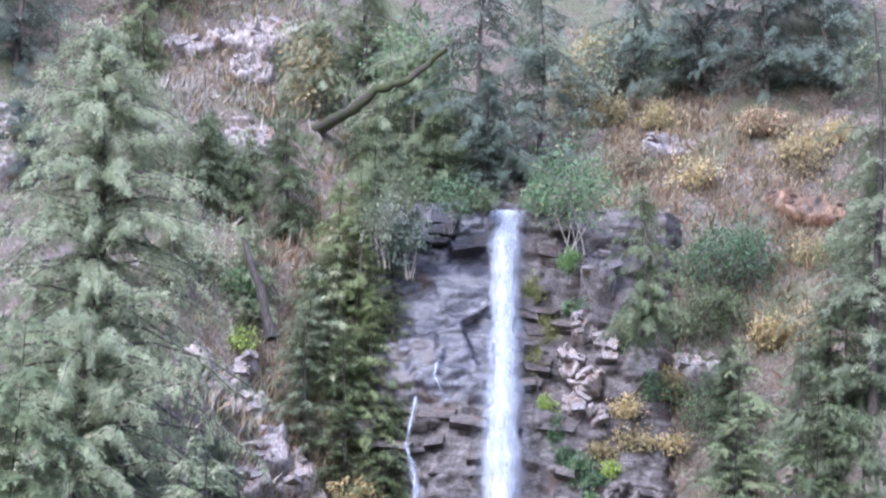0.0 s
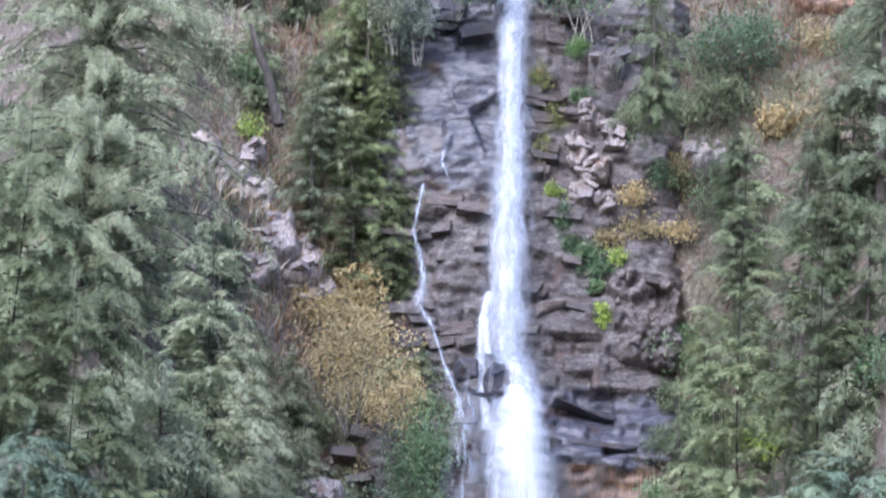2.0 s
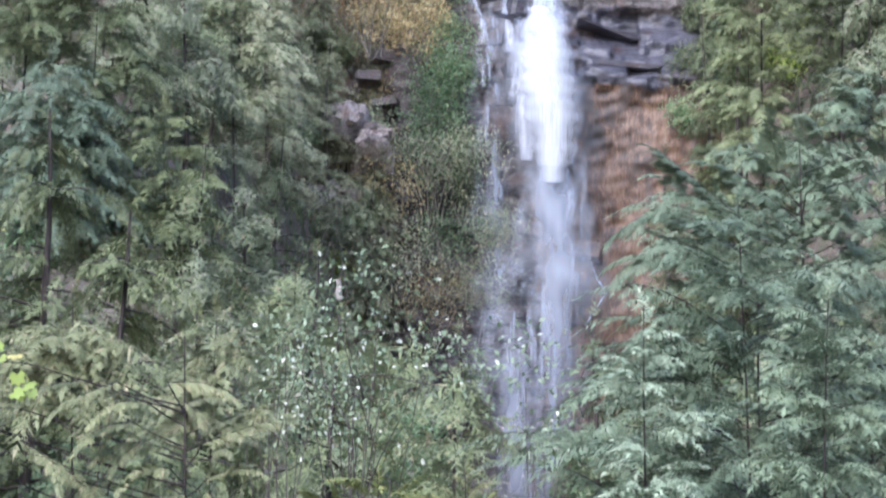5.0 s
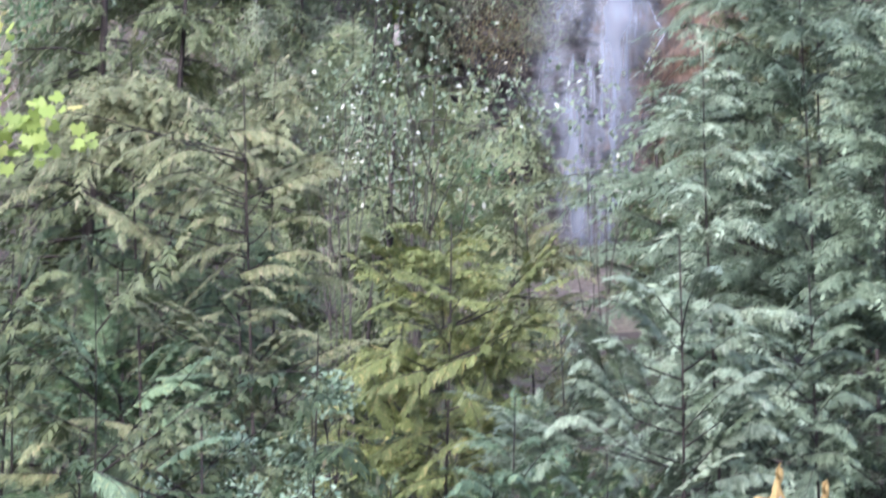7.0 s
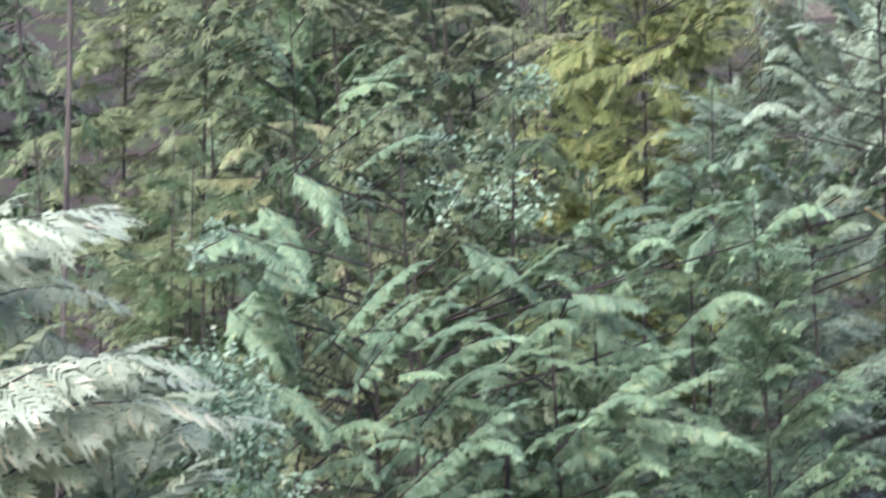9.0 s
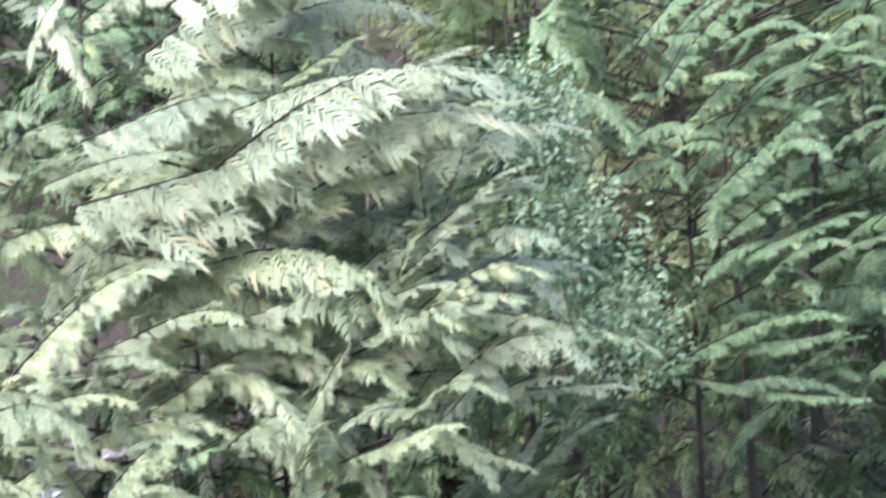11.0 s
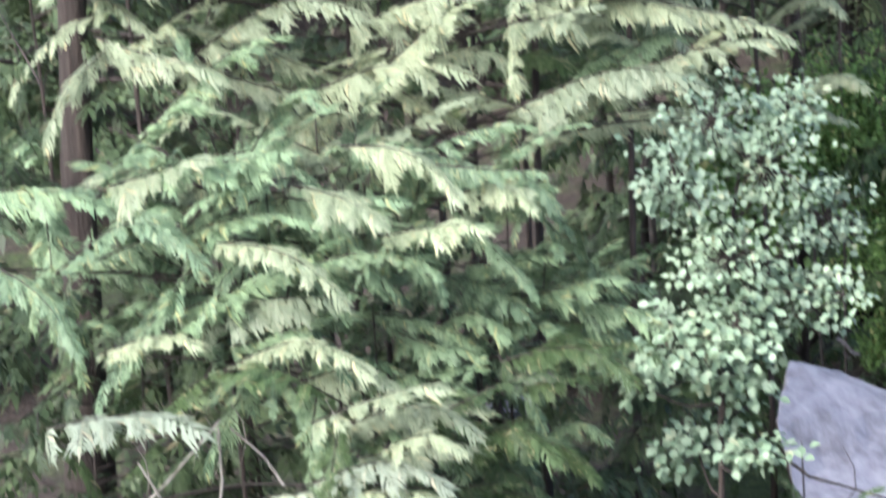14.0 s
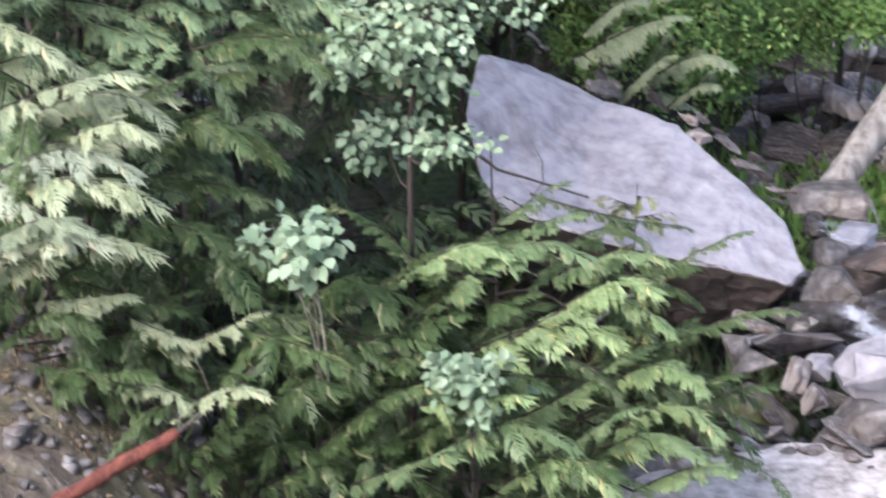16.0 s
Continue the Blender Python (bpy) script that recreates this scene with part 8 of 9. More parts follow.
fan_cedar(-3.96, 14.05, 2.6, 712, CEDAR, "lime green cedar with broad low fans", [
    (-4.83, 13.52, 1.63, -4.39, 13.22, 1.77, 0.12), (-4.51, 13.55, 1.76, -3.83, 13.25, 1.92, 0.15), (-4.75, 13.55, 2.32, -4.32, 13.25, 2.47, 0.15),
    (-4.23, 13.32, 2.13, -3.71, 13.02, 2.04, 0.12), (-3.94, 13.41, 2.34, -3.56, 13.11, 2.3, 0.13), (-3.7, 13.36, 2.5, -3.23, 13.06, 2.42, 0.12),
    (-3.54, 13.32, 2.15, -3.15, 13.02, 2.25, 0.12), (-3.29, 13.45, 2.27, -2.95, 13.15, 2.33, 0.1), (-4.25, 13.35, 1.6, -3.67, 13.05, 1.74, 0.14),
    (-3.97, 13.47, 1.52, -3.58, 13.17, 1.62, 0.12), (-3.81, 13.45, 1.34, -3.24, 13.15, 1.51, 0.12), (-3.7, 13.26, 1.27, -3.25, 12.96, 1.4, 0.11)], 0.13, behind=CEDAR_GREEN)
fan_cedar(-4.72, 13.75, 1.66, 713, CEDAR_PALE_LIT, "pale low cedar beside the bare twigs", [
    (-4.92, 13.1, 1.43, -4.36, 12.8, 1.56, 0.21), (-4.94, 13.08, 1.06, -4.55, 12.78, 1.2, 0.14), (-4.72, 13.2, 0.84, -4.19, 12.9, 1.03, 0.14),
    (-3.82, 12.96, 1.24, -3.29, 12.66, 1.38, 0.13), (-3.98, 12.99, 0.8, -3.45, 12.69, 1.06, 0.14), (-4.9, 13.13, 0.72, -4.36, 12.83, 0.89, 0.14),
    (-4.14, 13.08, 1.11, -3.67, 12.78, 1.16, 0.13)], 0.12, behind=CEDAR_DEEP_SHADED, fill=3)
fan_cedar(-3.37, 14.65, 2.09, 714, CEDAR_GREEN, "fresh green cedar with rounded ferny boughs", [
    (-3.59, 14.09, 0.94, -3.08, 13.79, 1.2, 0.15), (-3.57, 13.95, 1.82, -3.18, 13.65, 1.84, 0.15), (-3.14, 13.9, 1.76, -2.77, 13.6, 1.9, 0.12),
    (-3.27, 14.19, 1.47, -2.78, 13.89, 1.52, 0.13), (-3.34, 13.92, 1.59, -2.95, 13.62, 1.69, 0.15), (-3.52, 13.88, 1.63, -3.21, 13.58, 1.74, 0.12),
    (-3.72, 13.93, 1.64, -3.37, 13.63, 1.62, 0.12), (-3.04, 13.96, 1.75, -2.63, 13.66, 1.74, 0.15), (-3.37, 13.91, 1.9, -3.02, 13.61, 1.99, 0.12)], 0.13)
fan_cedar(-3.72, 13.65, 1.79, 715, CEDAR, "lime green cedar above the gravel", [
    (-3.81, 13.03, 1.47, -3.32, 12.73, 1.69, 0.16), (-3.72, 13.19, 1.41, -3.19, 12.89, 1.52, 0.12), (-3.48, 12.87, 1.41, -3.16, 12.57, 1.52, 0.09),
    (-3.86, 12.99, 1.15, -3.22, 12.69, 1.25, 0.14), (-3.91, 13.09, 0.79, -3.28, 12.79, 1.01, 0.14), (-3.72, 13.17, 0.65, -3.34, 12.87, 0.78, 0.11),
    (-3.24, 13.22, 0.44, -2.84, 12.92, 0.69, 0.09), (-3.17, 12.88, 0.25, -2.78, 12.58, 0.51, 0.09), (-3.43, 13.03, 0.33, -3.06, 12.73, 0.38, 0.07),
    (-3.38, 13.17, 0.59, -3.08, 12.87, 0.6, 0.07), (-3.79, 12.84, 1.01, -3.43, 12.54, 1.17, 0.11)], 0.12, behind=CEDAR_DEEP_SHADED, fill=4)
fan_cedar(-3.36, 13.95, 1.77, 716, CEDAR_DEEP_SHADED, "green cedar under the alder", [
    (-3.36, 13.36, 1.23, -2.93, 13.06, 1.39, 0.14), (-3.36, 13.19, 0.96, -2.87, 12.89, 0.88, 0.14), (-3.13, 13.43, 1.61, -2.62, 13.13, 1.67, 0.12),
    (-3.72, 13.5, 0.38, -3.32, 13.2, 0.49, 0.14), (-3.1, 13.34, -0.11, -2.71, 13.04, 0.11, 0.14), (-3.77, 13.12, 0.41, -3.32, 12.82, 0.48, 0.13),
    (-3.91, 13.15, 0.45, -3.54, 12.85, 0.69, 0.13), (-3.73, 13.29, 0.21, -3.33, 12.99, 0.23, 0.12), (-3.35, 13.46, 0.69, -2.98, 13.16, 0.74, 0.12)], 0.12, behind=CEDAR_DEEP_SHADED)
fan_cedar(-2.77, 13.75, 0.89, 717, CEDAR_DEEP_SHADED, "deep green fern-like cedar on the shaded bank", [
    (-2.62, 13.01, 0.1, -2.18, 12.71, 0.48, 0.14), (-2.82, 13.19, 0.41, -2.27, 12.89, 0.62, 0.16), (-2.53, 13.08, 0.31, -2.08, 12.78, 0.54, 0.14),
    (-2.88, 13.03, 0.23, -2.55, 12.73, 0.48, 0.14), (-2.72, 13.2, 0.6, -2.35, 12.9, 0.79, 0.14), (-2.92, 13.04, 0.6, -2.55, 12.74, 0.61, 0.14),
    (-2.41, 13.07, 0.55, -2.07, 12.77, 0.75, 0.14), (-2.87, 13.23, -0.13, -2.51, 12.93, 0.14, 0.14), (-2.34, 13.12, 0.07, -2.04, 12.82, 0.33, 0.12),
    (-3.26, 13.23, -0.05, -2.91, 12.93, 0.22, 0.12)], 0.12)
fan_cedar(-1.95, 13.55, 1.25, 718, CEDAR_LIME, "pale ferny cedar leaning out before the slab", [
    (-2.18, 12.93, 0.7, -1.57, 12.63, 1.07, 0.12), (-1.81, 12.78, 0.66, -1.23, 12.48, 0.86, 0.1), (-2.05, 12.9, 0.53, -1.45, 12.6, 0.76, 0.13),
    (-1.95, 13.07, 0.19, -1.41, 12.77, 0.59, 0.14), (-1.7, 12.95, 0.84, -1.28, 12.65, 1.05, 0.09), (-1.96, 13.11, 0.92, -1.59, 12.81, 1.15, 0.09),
    (-1.59, 12.72, 0.82, -1.28, 12.42, 1.01, 0.1), (-1.48, 12.86, 0.44, -1.11, 12.56, 0.6, 0.1), (-2.28, 13.03, 0.8, -1.88, 12.73, 1.04, 0.1)], 0.12, behind=CEDAR_DEEP_SHADED, fill=4)
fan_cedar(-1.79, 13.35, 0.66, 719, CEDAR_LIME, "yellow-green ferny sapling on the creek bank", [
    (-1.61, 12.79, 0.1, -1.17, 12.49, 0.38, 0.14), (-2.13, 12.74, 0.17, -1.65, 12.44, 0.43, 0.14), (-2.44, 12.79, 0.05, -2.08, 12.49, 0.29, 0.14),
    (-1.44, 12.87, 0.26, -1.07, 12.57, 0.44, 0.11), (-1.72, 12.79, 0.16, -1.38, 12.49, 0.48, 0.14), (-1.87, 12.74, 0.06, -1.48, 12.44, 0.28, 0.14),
    (-2.16, 12.74, 0.4, -1.77, 12.44, 0.56, 0.11), (-1.35, 12.79, 0.06, -1.03, 12.49, 0.28, 0.11)], 0.12, behind=CEDAR_DEEP_SHADED, fill=4)
fan_cedar(-1.75, 16.80, 1.60, 730, CEDAR, "pale ferny sapling behind the slab", [
    (-1.99, 16.30, 0.85, -1.50, 16.00, 1.14, 0.13), (-1.65, 16.30, 0.74, -1.26, 16.00, 0.94, 0.10), (-1.78, 16.30, 0.66, -1.52, 16.00, 0.95, 0.11), (-1.93, 16.30, 0.98, -1.66, 16.00, 1.22, 0.11), (-1.54, 16.30, 0.63, -1.30, 16.00, 0.82, 0.08)], 0.12, fill=2, loose=0.5)
bough_tree(-5.56, 15.30, 6.13, 62, CEDAR_DEEP_SHADED, "cedar with a dark bare trunk", 1.3, 0.78, 0.30, boughs=10, thick=0.017, spread=0.7, aim=-0.7, wood=BARK_DARK)
bough_tree(-5.46, 15.60, 5.65, 92, CEDAR_DEEP_SHADED, "cedar with a slim dark trunk", 1.2, 0.78, 0.30, boughs=8, thick=0.009, spread=0.9, aim=-0.7, wood=BARK_DARK)
bough_tree(-2.61, 17.50, 5.24, 63, CEDAR_DEEP_SHADED, "deep green cedar with layered boughs", 1.9, 0.05, 0.17, CEDAR_MID, boughs=34, spread=1.2, thick=0.006)
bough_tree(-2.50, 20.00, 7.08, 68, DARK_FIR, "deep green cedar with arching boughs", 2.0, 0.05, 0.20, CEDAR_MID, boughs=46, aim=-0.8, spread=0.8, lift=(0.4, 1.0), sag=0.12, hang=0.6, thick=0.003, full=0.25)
# Backing trees whose near-black colour gives the shade behind the front boughs.
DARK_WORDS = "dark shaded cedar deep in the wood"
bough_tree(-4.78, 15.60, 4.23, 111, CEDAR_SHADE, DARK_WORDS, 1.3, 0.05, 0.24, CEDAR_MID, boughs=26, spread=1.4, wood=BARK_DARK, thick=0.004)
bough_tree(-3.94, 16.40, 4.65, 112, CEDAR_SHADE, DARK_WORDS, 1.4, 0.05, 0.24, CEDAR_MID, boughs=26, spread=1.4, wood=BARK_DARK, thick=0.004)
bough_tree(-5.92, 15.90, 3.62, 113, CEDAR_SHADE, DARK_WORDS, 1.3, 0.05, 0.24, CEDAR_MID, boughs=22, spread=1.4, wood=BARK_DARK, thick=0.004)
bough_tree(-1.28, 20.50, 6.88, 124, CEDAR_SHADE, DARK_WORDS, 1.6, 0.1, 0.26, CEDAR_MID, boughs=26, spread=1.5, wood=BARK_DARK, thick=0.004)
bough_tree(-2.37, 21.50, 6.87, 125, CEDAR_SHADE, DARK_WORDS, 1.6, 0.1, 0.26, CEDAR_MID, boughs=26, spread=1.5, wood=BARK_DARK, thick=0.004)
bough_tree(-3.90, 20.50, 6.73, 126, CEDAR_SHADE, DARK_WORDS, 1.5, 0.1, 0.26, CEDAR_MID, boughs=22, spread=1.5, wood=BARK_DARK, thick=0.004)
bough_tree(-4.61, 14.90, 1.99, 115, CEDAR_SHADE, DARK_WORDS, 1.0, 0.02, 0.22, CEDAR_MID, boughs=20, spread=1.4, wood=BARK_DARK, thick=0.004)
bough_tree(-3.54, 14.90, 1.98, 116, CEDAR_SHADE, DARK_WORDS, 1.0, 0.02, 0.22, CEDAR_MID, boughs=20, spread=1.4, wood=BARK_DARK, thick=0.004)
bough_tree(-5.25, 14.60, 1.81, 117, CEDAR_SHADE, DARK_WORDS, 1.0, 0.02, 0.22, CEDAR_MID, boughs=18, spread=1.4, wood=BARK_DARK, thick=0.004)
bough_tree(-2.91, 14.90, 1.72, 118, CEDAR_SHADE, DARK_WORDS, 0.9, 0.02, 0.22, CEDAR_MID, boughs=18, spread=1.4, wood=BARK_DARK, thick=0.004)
bough_tree(-1.49, 20.00, 1.25, 73, CEDAR_DEEP_SHADED, "deep green cedar behind the slab", 1.8, 0.05, 0.17, CEDAR_MID, boughs=22)
lobed_shrub(-2.36, 13.50, 65, LEAF_BLUE, "tall blue-green alder with rounded leaves in loose clusters", [
    (-2.35, 13.20, 2.36, 0.36, 0.044, 200), (-2.04, 13.35, 2.39, 0.38, 0.042, 240), (-1.84, 13.50, 2.16, 0.34, 0.042, 180),
    (-2.18, 13.28, 2.05, 0.40, 0.046, 260), (-1.94, 13.42, 1.88, 0.30, 0.046, 150), (-2.39, 13.20, 1.76, 0.34, 0.056, 130),
    (-2.23, 13.35, 1.57, 0.34, 0.060, 120), (-2.38, 13.50, 1.23, 0.30, 0.060, 90), (-2.10, 13.28, 1.29, 0.20, 0.058, 50),
    (-2.60, 13.42, 1.55, 0.20, 0.058, 45), (-2.15, 13.20, 1.81, 0.26, 0.050, 90), (-2.23, 13.35, 2.57, 0.36, 0.042, 200),
    (-1.97, 13.50, 2.58, 0.30, 0.040, 140), (-1.75, 13.28, 1.90, 0.18, 0.045, 40)])
for k, (px, py, pz, wide, high) in enumerate(((-2.34, 16.80, 4.33, 0.68, 0.79), (-2.22, 16.90, 3.84, 0.69, 0.74), (-1.99, 17.00, 3.39, 0.80, 0.69))):
    shrub(px, py, pz, wide, high, 190 + k, LEAF_BLUE, "leafy blue-green shrub among cedars", 0.045, 1300, LEAF_SHAPE, clumps=40, stems=1, wood=BARK)
shrub(-1.93, 12.50, 0.36, 0.42, 0.36, 132, LEAF_BLUE, "flat-leaved green sapling under the alder", 0.06, 220, LEAF_ROUND, clumps=24, stems=2, wood=BARK_DARK, tight=0.6)
shrub(-2.58, 12.60, 0.89, 0.42, 0.34, 74, LEAF_BLUE, "low green alder sapling", 0.062, 230, LEAF_ROUND, clumps=20, foot=(0, 0.3, -0.5), stems=3, tight=0.6)
MOSS_WORDS = "bright mossy green undergrowth on the earth bank"
shrub(-2.08, 17.00, 1.29, 0.80, 0.80, 1600, MOSS, MOSS_WORDS, 0.030, 2720, clumps=44, stems=2, tight=0.7, wood=BARK, foot=(0, 0.5, -0.45))
shrub(-1.84, 17.00, 0.93, 0.80, 0.90, 1601, MOSS, MOSS_WORDS, 0.030, 2720, clumps=44, stems=2, tight=0.7, wood=BARK, foot=(0, 0.5, -0.45))
shrub(-2.04, 17.00, 0.79, 0.70, 0.70, 1602, MOSS, MOSS_WORDS, 0.030, 2380, clumps=44, stems=2, tight=0.7, wood=BARK, foot=(0, 0.5, -0.45))
shrub(-1.76, 17.00, 0.64, 0.70, 0.70, 1603, MOSS, MOSS_WORDS, 0.030, 2380, clumps=44, stems=2, tight=0.7, wood=BARK, foot=(0, 0.5, -0.45))
shrub(-2.26, 17.00, 1.57, 0.70, 0.70, 1604, MOSS, MOSS_WORDS, 0.030, 2380, clumps=44, stems=2, tight=0.7, wood=BARK, foot=(0, 0.5, -0.45))
shrub(-1.86, 17.00, 1.43, 0.90, 0.90, 1605, MOSS, MOSS_WORDS, 0.030, 3060, clumps=44, stems=2, tight=0.7, wood=BARK, foot=(0, 0.5, -0.45))
shrub(-1.23, 17.60, 0.39, 0.60, 0.50, 1606, MOSS, MOSS_WORDS, 0.030, 2040, clumps=44, stems=2, tight=0.7, wood=BARK, foot=(0, 0.5, -0.45))
shrub(-0.98, 17.60, 0.43, 0.70, 0.60, 1607, MOSS, MOSS_WORDS, 0.030, 2380, clumps=44, stems=2, tight=0.7, wood=BARK, foot=(0, 0.5, -0.45))
shrub(-0.76, 17.60, 0.54, 0.60, 0.50, 1608, MOSS, MOSS_WORDS, 0.030, 2040, clumps=44, stems=2, tight=0.7, wood=BARK, foot=(0, 0.5, -0.45))
shrub(-1.41, 17.60, 0.21, 0.45, 0.40, 1609, MOSS, MOSS_WORDS, 0.030, 1530, clumps=44, stems=2, tight=0.7, wood=BARK, foot=(0, 0.5, -0.45))
shrub(-1.65, 17.00, 1.21, 0.80, 0.90, 1610, MOSS, MOSS_WORDS, 0.030, 2720, clumps=44, stems=2, tight=0.7, wood=BARK, foot=(0, 0.5, -0.45))
shrub(-1.95, 17.00, 0.52, 0.50, 0.50, 1611, MOSS, MOSS_WORDS, 0.030, 1700, clumps=44, stems=2, tight=0.7, wood=BARK, foot=(0, 0.5, -0.45))
shrub(-1.54, 16.70, 0.26, 1.41, 1.52, 86, MOSS, "bright mossy green undergrowth", 0.030, 5200, tight=0.55, clumps=90, stems=1, wood=BARK)
shrub(-2.57, 17.00, 1.27, 0.96, 0.80, 75, MOSS, "bright mossy green undergrowth", 0.06, 2600, clumps=40, foot=(0, 0.3, -0.2), stems=2, wood=BARK)
pole("peeled_stick", [(-3.57, 12.30, 0.07), (-3.29, 12.45, 0.22), (-3.07, 12.60, 0.32)], 0.034, 0.026, BARK_RED, "red-brown peeled cedar stick", "stick")
pole("dead_twig", [(-3.07, 12.60, 0.32), (-2.94, 12.70, 0.40), (-2.80, 12.80, 0.52)], 0.010, 0.005, BARK, "thin brown dead branch", "branch", 6, 5)
for k, (a, b) in enumerate((((-4.65, 13.10, 1.01), (-4.17, 13.00, 1.49)), ((-4.25, 13.10, 1.00), (-4.18, 13.00, 1.46)), ((-3.96, 13.10, 1.20), (-4.13, 13.00, 1.46)), ((-4.43, 13.10, 0.99), (-4.52, 13.00, 1.32)), ((-3.73, 13.00, 1.28), (-3.69, 13.00, 1.46)))):
    mid = (np.array(a) + np.array(b)) / 2 + [0.02, 0, 0.01]
    pole("dead_twig", [a, tuple(mid), b], 0.008, 0.005, BARK_GREY, "thin grey dead cedar twig", "branch", 5, 2)
pole("yellow_branch", [(1.66, 23.80, 5.41), (1.65, 23.80, 5.73), (1.68, 23.80, 6.08), (1.71, 23.80, 6.28)], 0.042, 0.026, BARK_YELLOW, "yellow bare broken stem among cedars", "branch", knots=3)
pole("yellow_branch", [(1.67, 23.80, 6.05), (1.56, 23.80, 6.07), (1.53, 23.80, 6.02)], 0.03, 0.018, BARK_YELLOW, "yellow bare broken side branch", "branch")
pole("yellow_branch", [(1.70, 23.80, 6.08), (1.82, 23.80, 5.99), (1.92, 23.80, 5.87)], 0.03, 0.015, BARK_GREY, "grey-brown bare broken branch", "branch")
pole("yellow_branch", [(2.16, 23.80, 5.53), (2.02, 23.80, 5.73), (1.99, 23.80, 5.96), (2.01, 23.80, 6.19)], 0.04, 0.024, BARK_YELLOW, "yellow bare forked stem among cedars", "branch", knots=3)
pole("yellow_branch", [(2.01, 23.80, 5.87), (2.10, 23.80, 5.80), (2.22, 23.80, 5.73)], 0.026, 0.014, BARK_GREY, "grey bare side branch", "branch")


def maple_bough():
    """A slender maple whose lit leaves hang before the dark hemlocks."""
    x, y, z = -2.54, 18.00, 8.00
    root = new("maple")
    root.location = (x - 0.58, y, ground_at(x, y) - 0.1)
    tagged(root, "slender maple with bright yellow-green leaves", "tree")
    rng = np.random.default_rng(88)
    h = z - root.location.z
    stem = Soup()
    stem.tube([(-0.25, 0.2, 0), (-0.3, 0.2, h * 0.5), (-0.12, 0.1, h * 0.9), (0.2, 0, h + 0.4)], [0.022, 0.018, 0.014, 0.008], 7)
    part("trunk", stem.mesh("trunk", BARK, True), root)
    crown = Soup()
    ends = np.array([(0.35, 0, h + 0.05), (0.3, 0, h - 0.22), (0.55, -0.05, h - 0.3), (0.75, -0.05, h - 0.33), (0.2, 0, h + 0.3), (0.35, 0, h - 0.45), (0.05, 0, h - 0.15)])
    for e in ends:
        twig = Soup()
        twig.tube([(-0.12, 0.1, h * 0.9), (e + [-0.12, 0.1, h * 0.9]) / 2 + [0, 0, 0.06], e], [0.012, 0.008, 0.004], 5)
        part("twig", twig.mesh("twig", BARK, True), root)
        n = 30
        p = e + rng.normal(0, 1, (n, 3)) * [0.13, 0.12, 0.09]
        crown.scatter(LEAF_LOBED, p, rng.normal(0, 0.6, (n, 3)) + [0.3, -0.5, -0.6], np.array([0, -0.9, 0.6]) + rng.normal(0, 0.35, (n, 3)), rng.uniform(0.04, 0.075, n))
    part("crown", crown.mesh("crown", LEAF_BRIGHT), root)


maple_bough()

# ---- the creek ----


def slab(label):
    """The great tilted slab: a flat pale face, a broken rim and an underside coloured dark for shade."""
    front = [(-2.32, 15.15, 0.89), (-2.31, 15.60, 1.05), (-2.12, 15.95, 0.93), (-1.79, 15.90, 0.76), (-1.44, 15.75, 0.70), (-1.17, 15.55, 0.55), (-0.94, 15.35, 0.39), (-0.81, 15.10, 0.21), (-0.87, 14.95, 0.18), (-1.19, 14.90, 0.30), (-1.51, 14.88, 0.38), (-1.85, 14.88, 0.44), (-2.11, 14.90, 0.51), (-2.24, 15.00, 0.64)]
    back = [Vector((-2.44, 16.20, 0.40)), Vector((-2.47, 16.80, 0.52)), Vector((-2.23, 17.10, 0.44)), Vector((-1.90, 17.10, 0.27)), Vector((-1.52, 16.90, 0.19)), Vector((-1.25, 16.60, 0.08)), Vector((-0.99, 16.30, -0.05)), Vector((-0.87, 15.60, -0.04)), Vector((-0.97, 15.35, 0.01)), Vector((-1.17, 15.25, -0.10)), Vector((-1.37, 15.20, -0.13)), Vector((-1.53, 15.30, -0.07)), Vector((-1.92, 15.40, 0.05)), Vector((-2.22, 15.50, 0.23))]
    o = Vector(front[0])
    bm = bmesh.new()
    a, b = [bm.verts.new(Vector(p) - o) for p in front], [bm.verts.new(p - o) for p in back]
    bm.faces.new(a[::-1])
    bm.faces.new(b)
    for i in range(len(a)):
        j = (i + 1) % len(a)
        bm.faces.new((a[i], a[j], b[j], b[i]))
    bmesh.ops.recalc_face_normals(bm, faces=bm.faces[:])
    bmesh.ops.bevel(bm, geom=bm.edges[:], offset=0.012, segments=1, affect="EDGES")
    bmesh.ops.triangulate(bm, faces=bm.faces[:])
    bmesh.ops.subdivide_edges(bm, edges=bm.edges[:], cuts=7, use_grid_fill=True)
    for v in bm.verts:
        v.co += 0.03 * noise.noise_vector(v.co * 4) + 0.012 * noise.noise_vector(v.co * 16)
    bmesh.ops.reverse_faces(bm, faces=bm.faces[:])
    bm.normal_update()
    # Faces turned down or sideways get broken brown stone with shade in its colour.
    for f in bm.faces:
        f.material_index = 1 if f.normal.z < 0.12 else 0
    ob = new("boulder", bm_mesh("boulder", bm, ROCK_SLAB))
    ob.data.materials.append(ROCK_BROKEN_SHADED)
    ob.location = o
    return tagged(ob, label, "rock")


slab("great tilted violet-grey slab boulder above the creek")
boulder(-0.44, 14.30, 0.02, (0.46, 0.40, 0.31), 2500, ROCK_SLAB, "large smooth pale grey boulder in the creek", (5, -8, 20), 0.16, 30)
boulder(-0.99, 14.30, -0.14, (0.40, 0.30, 0.25), 2501, ROCK_MOSSY, "brown tilted slab with moss patches", (-10, 24, -8), 0.05, 14)
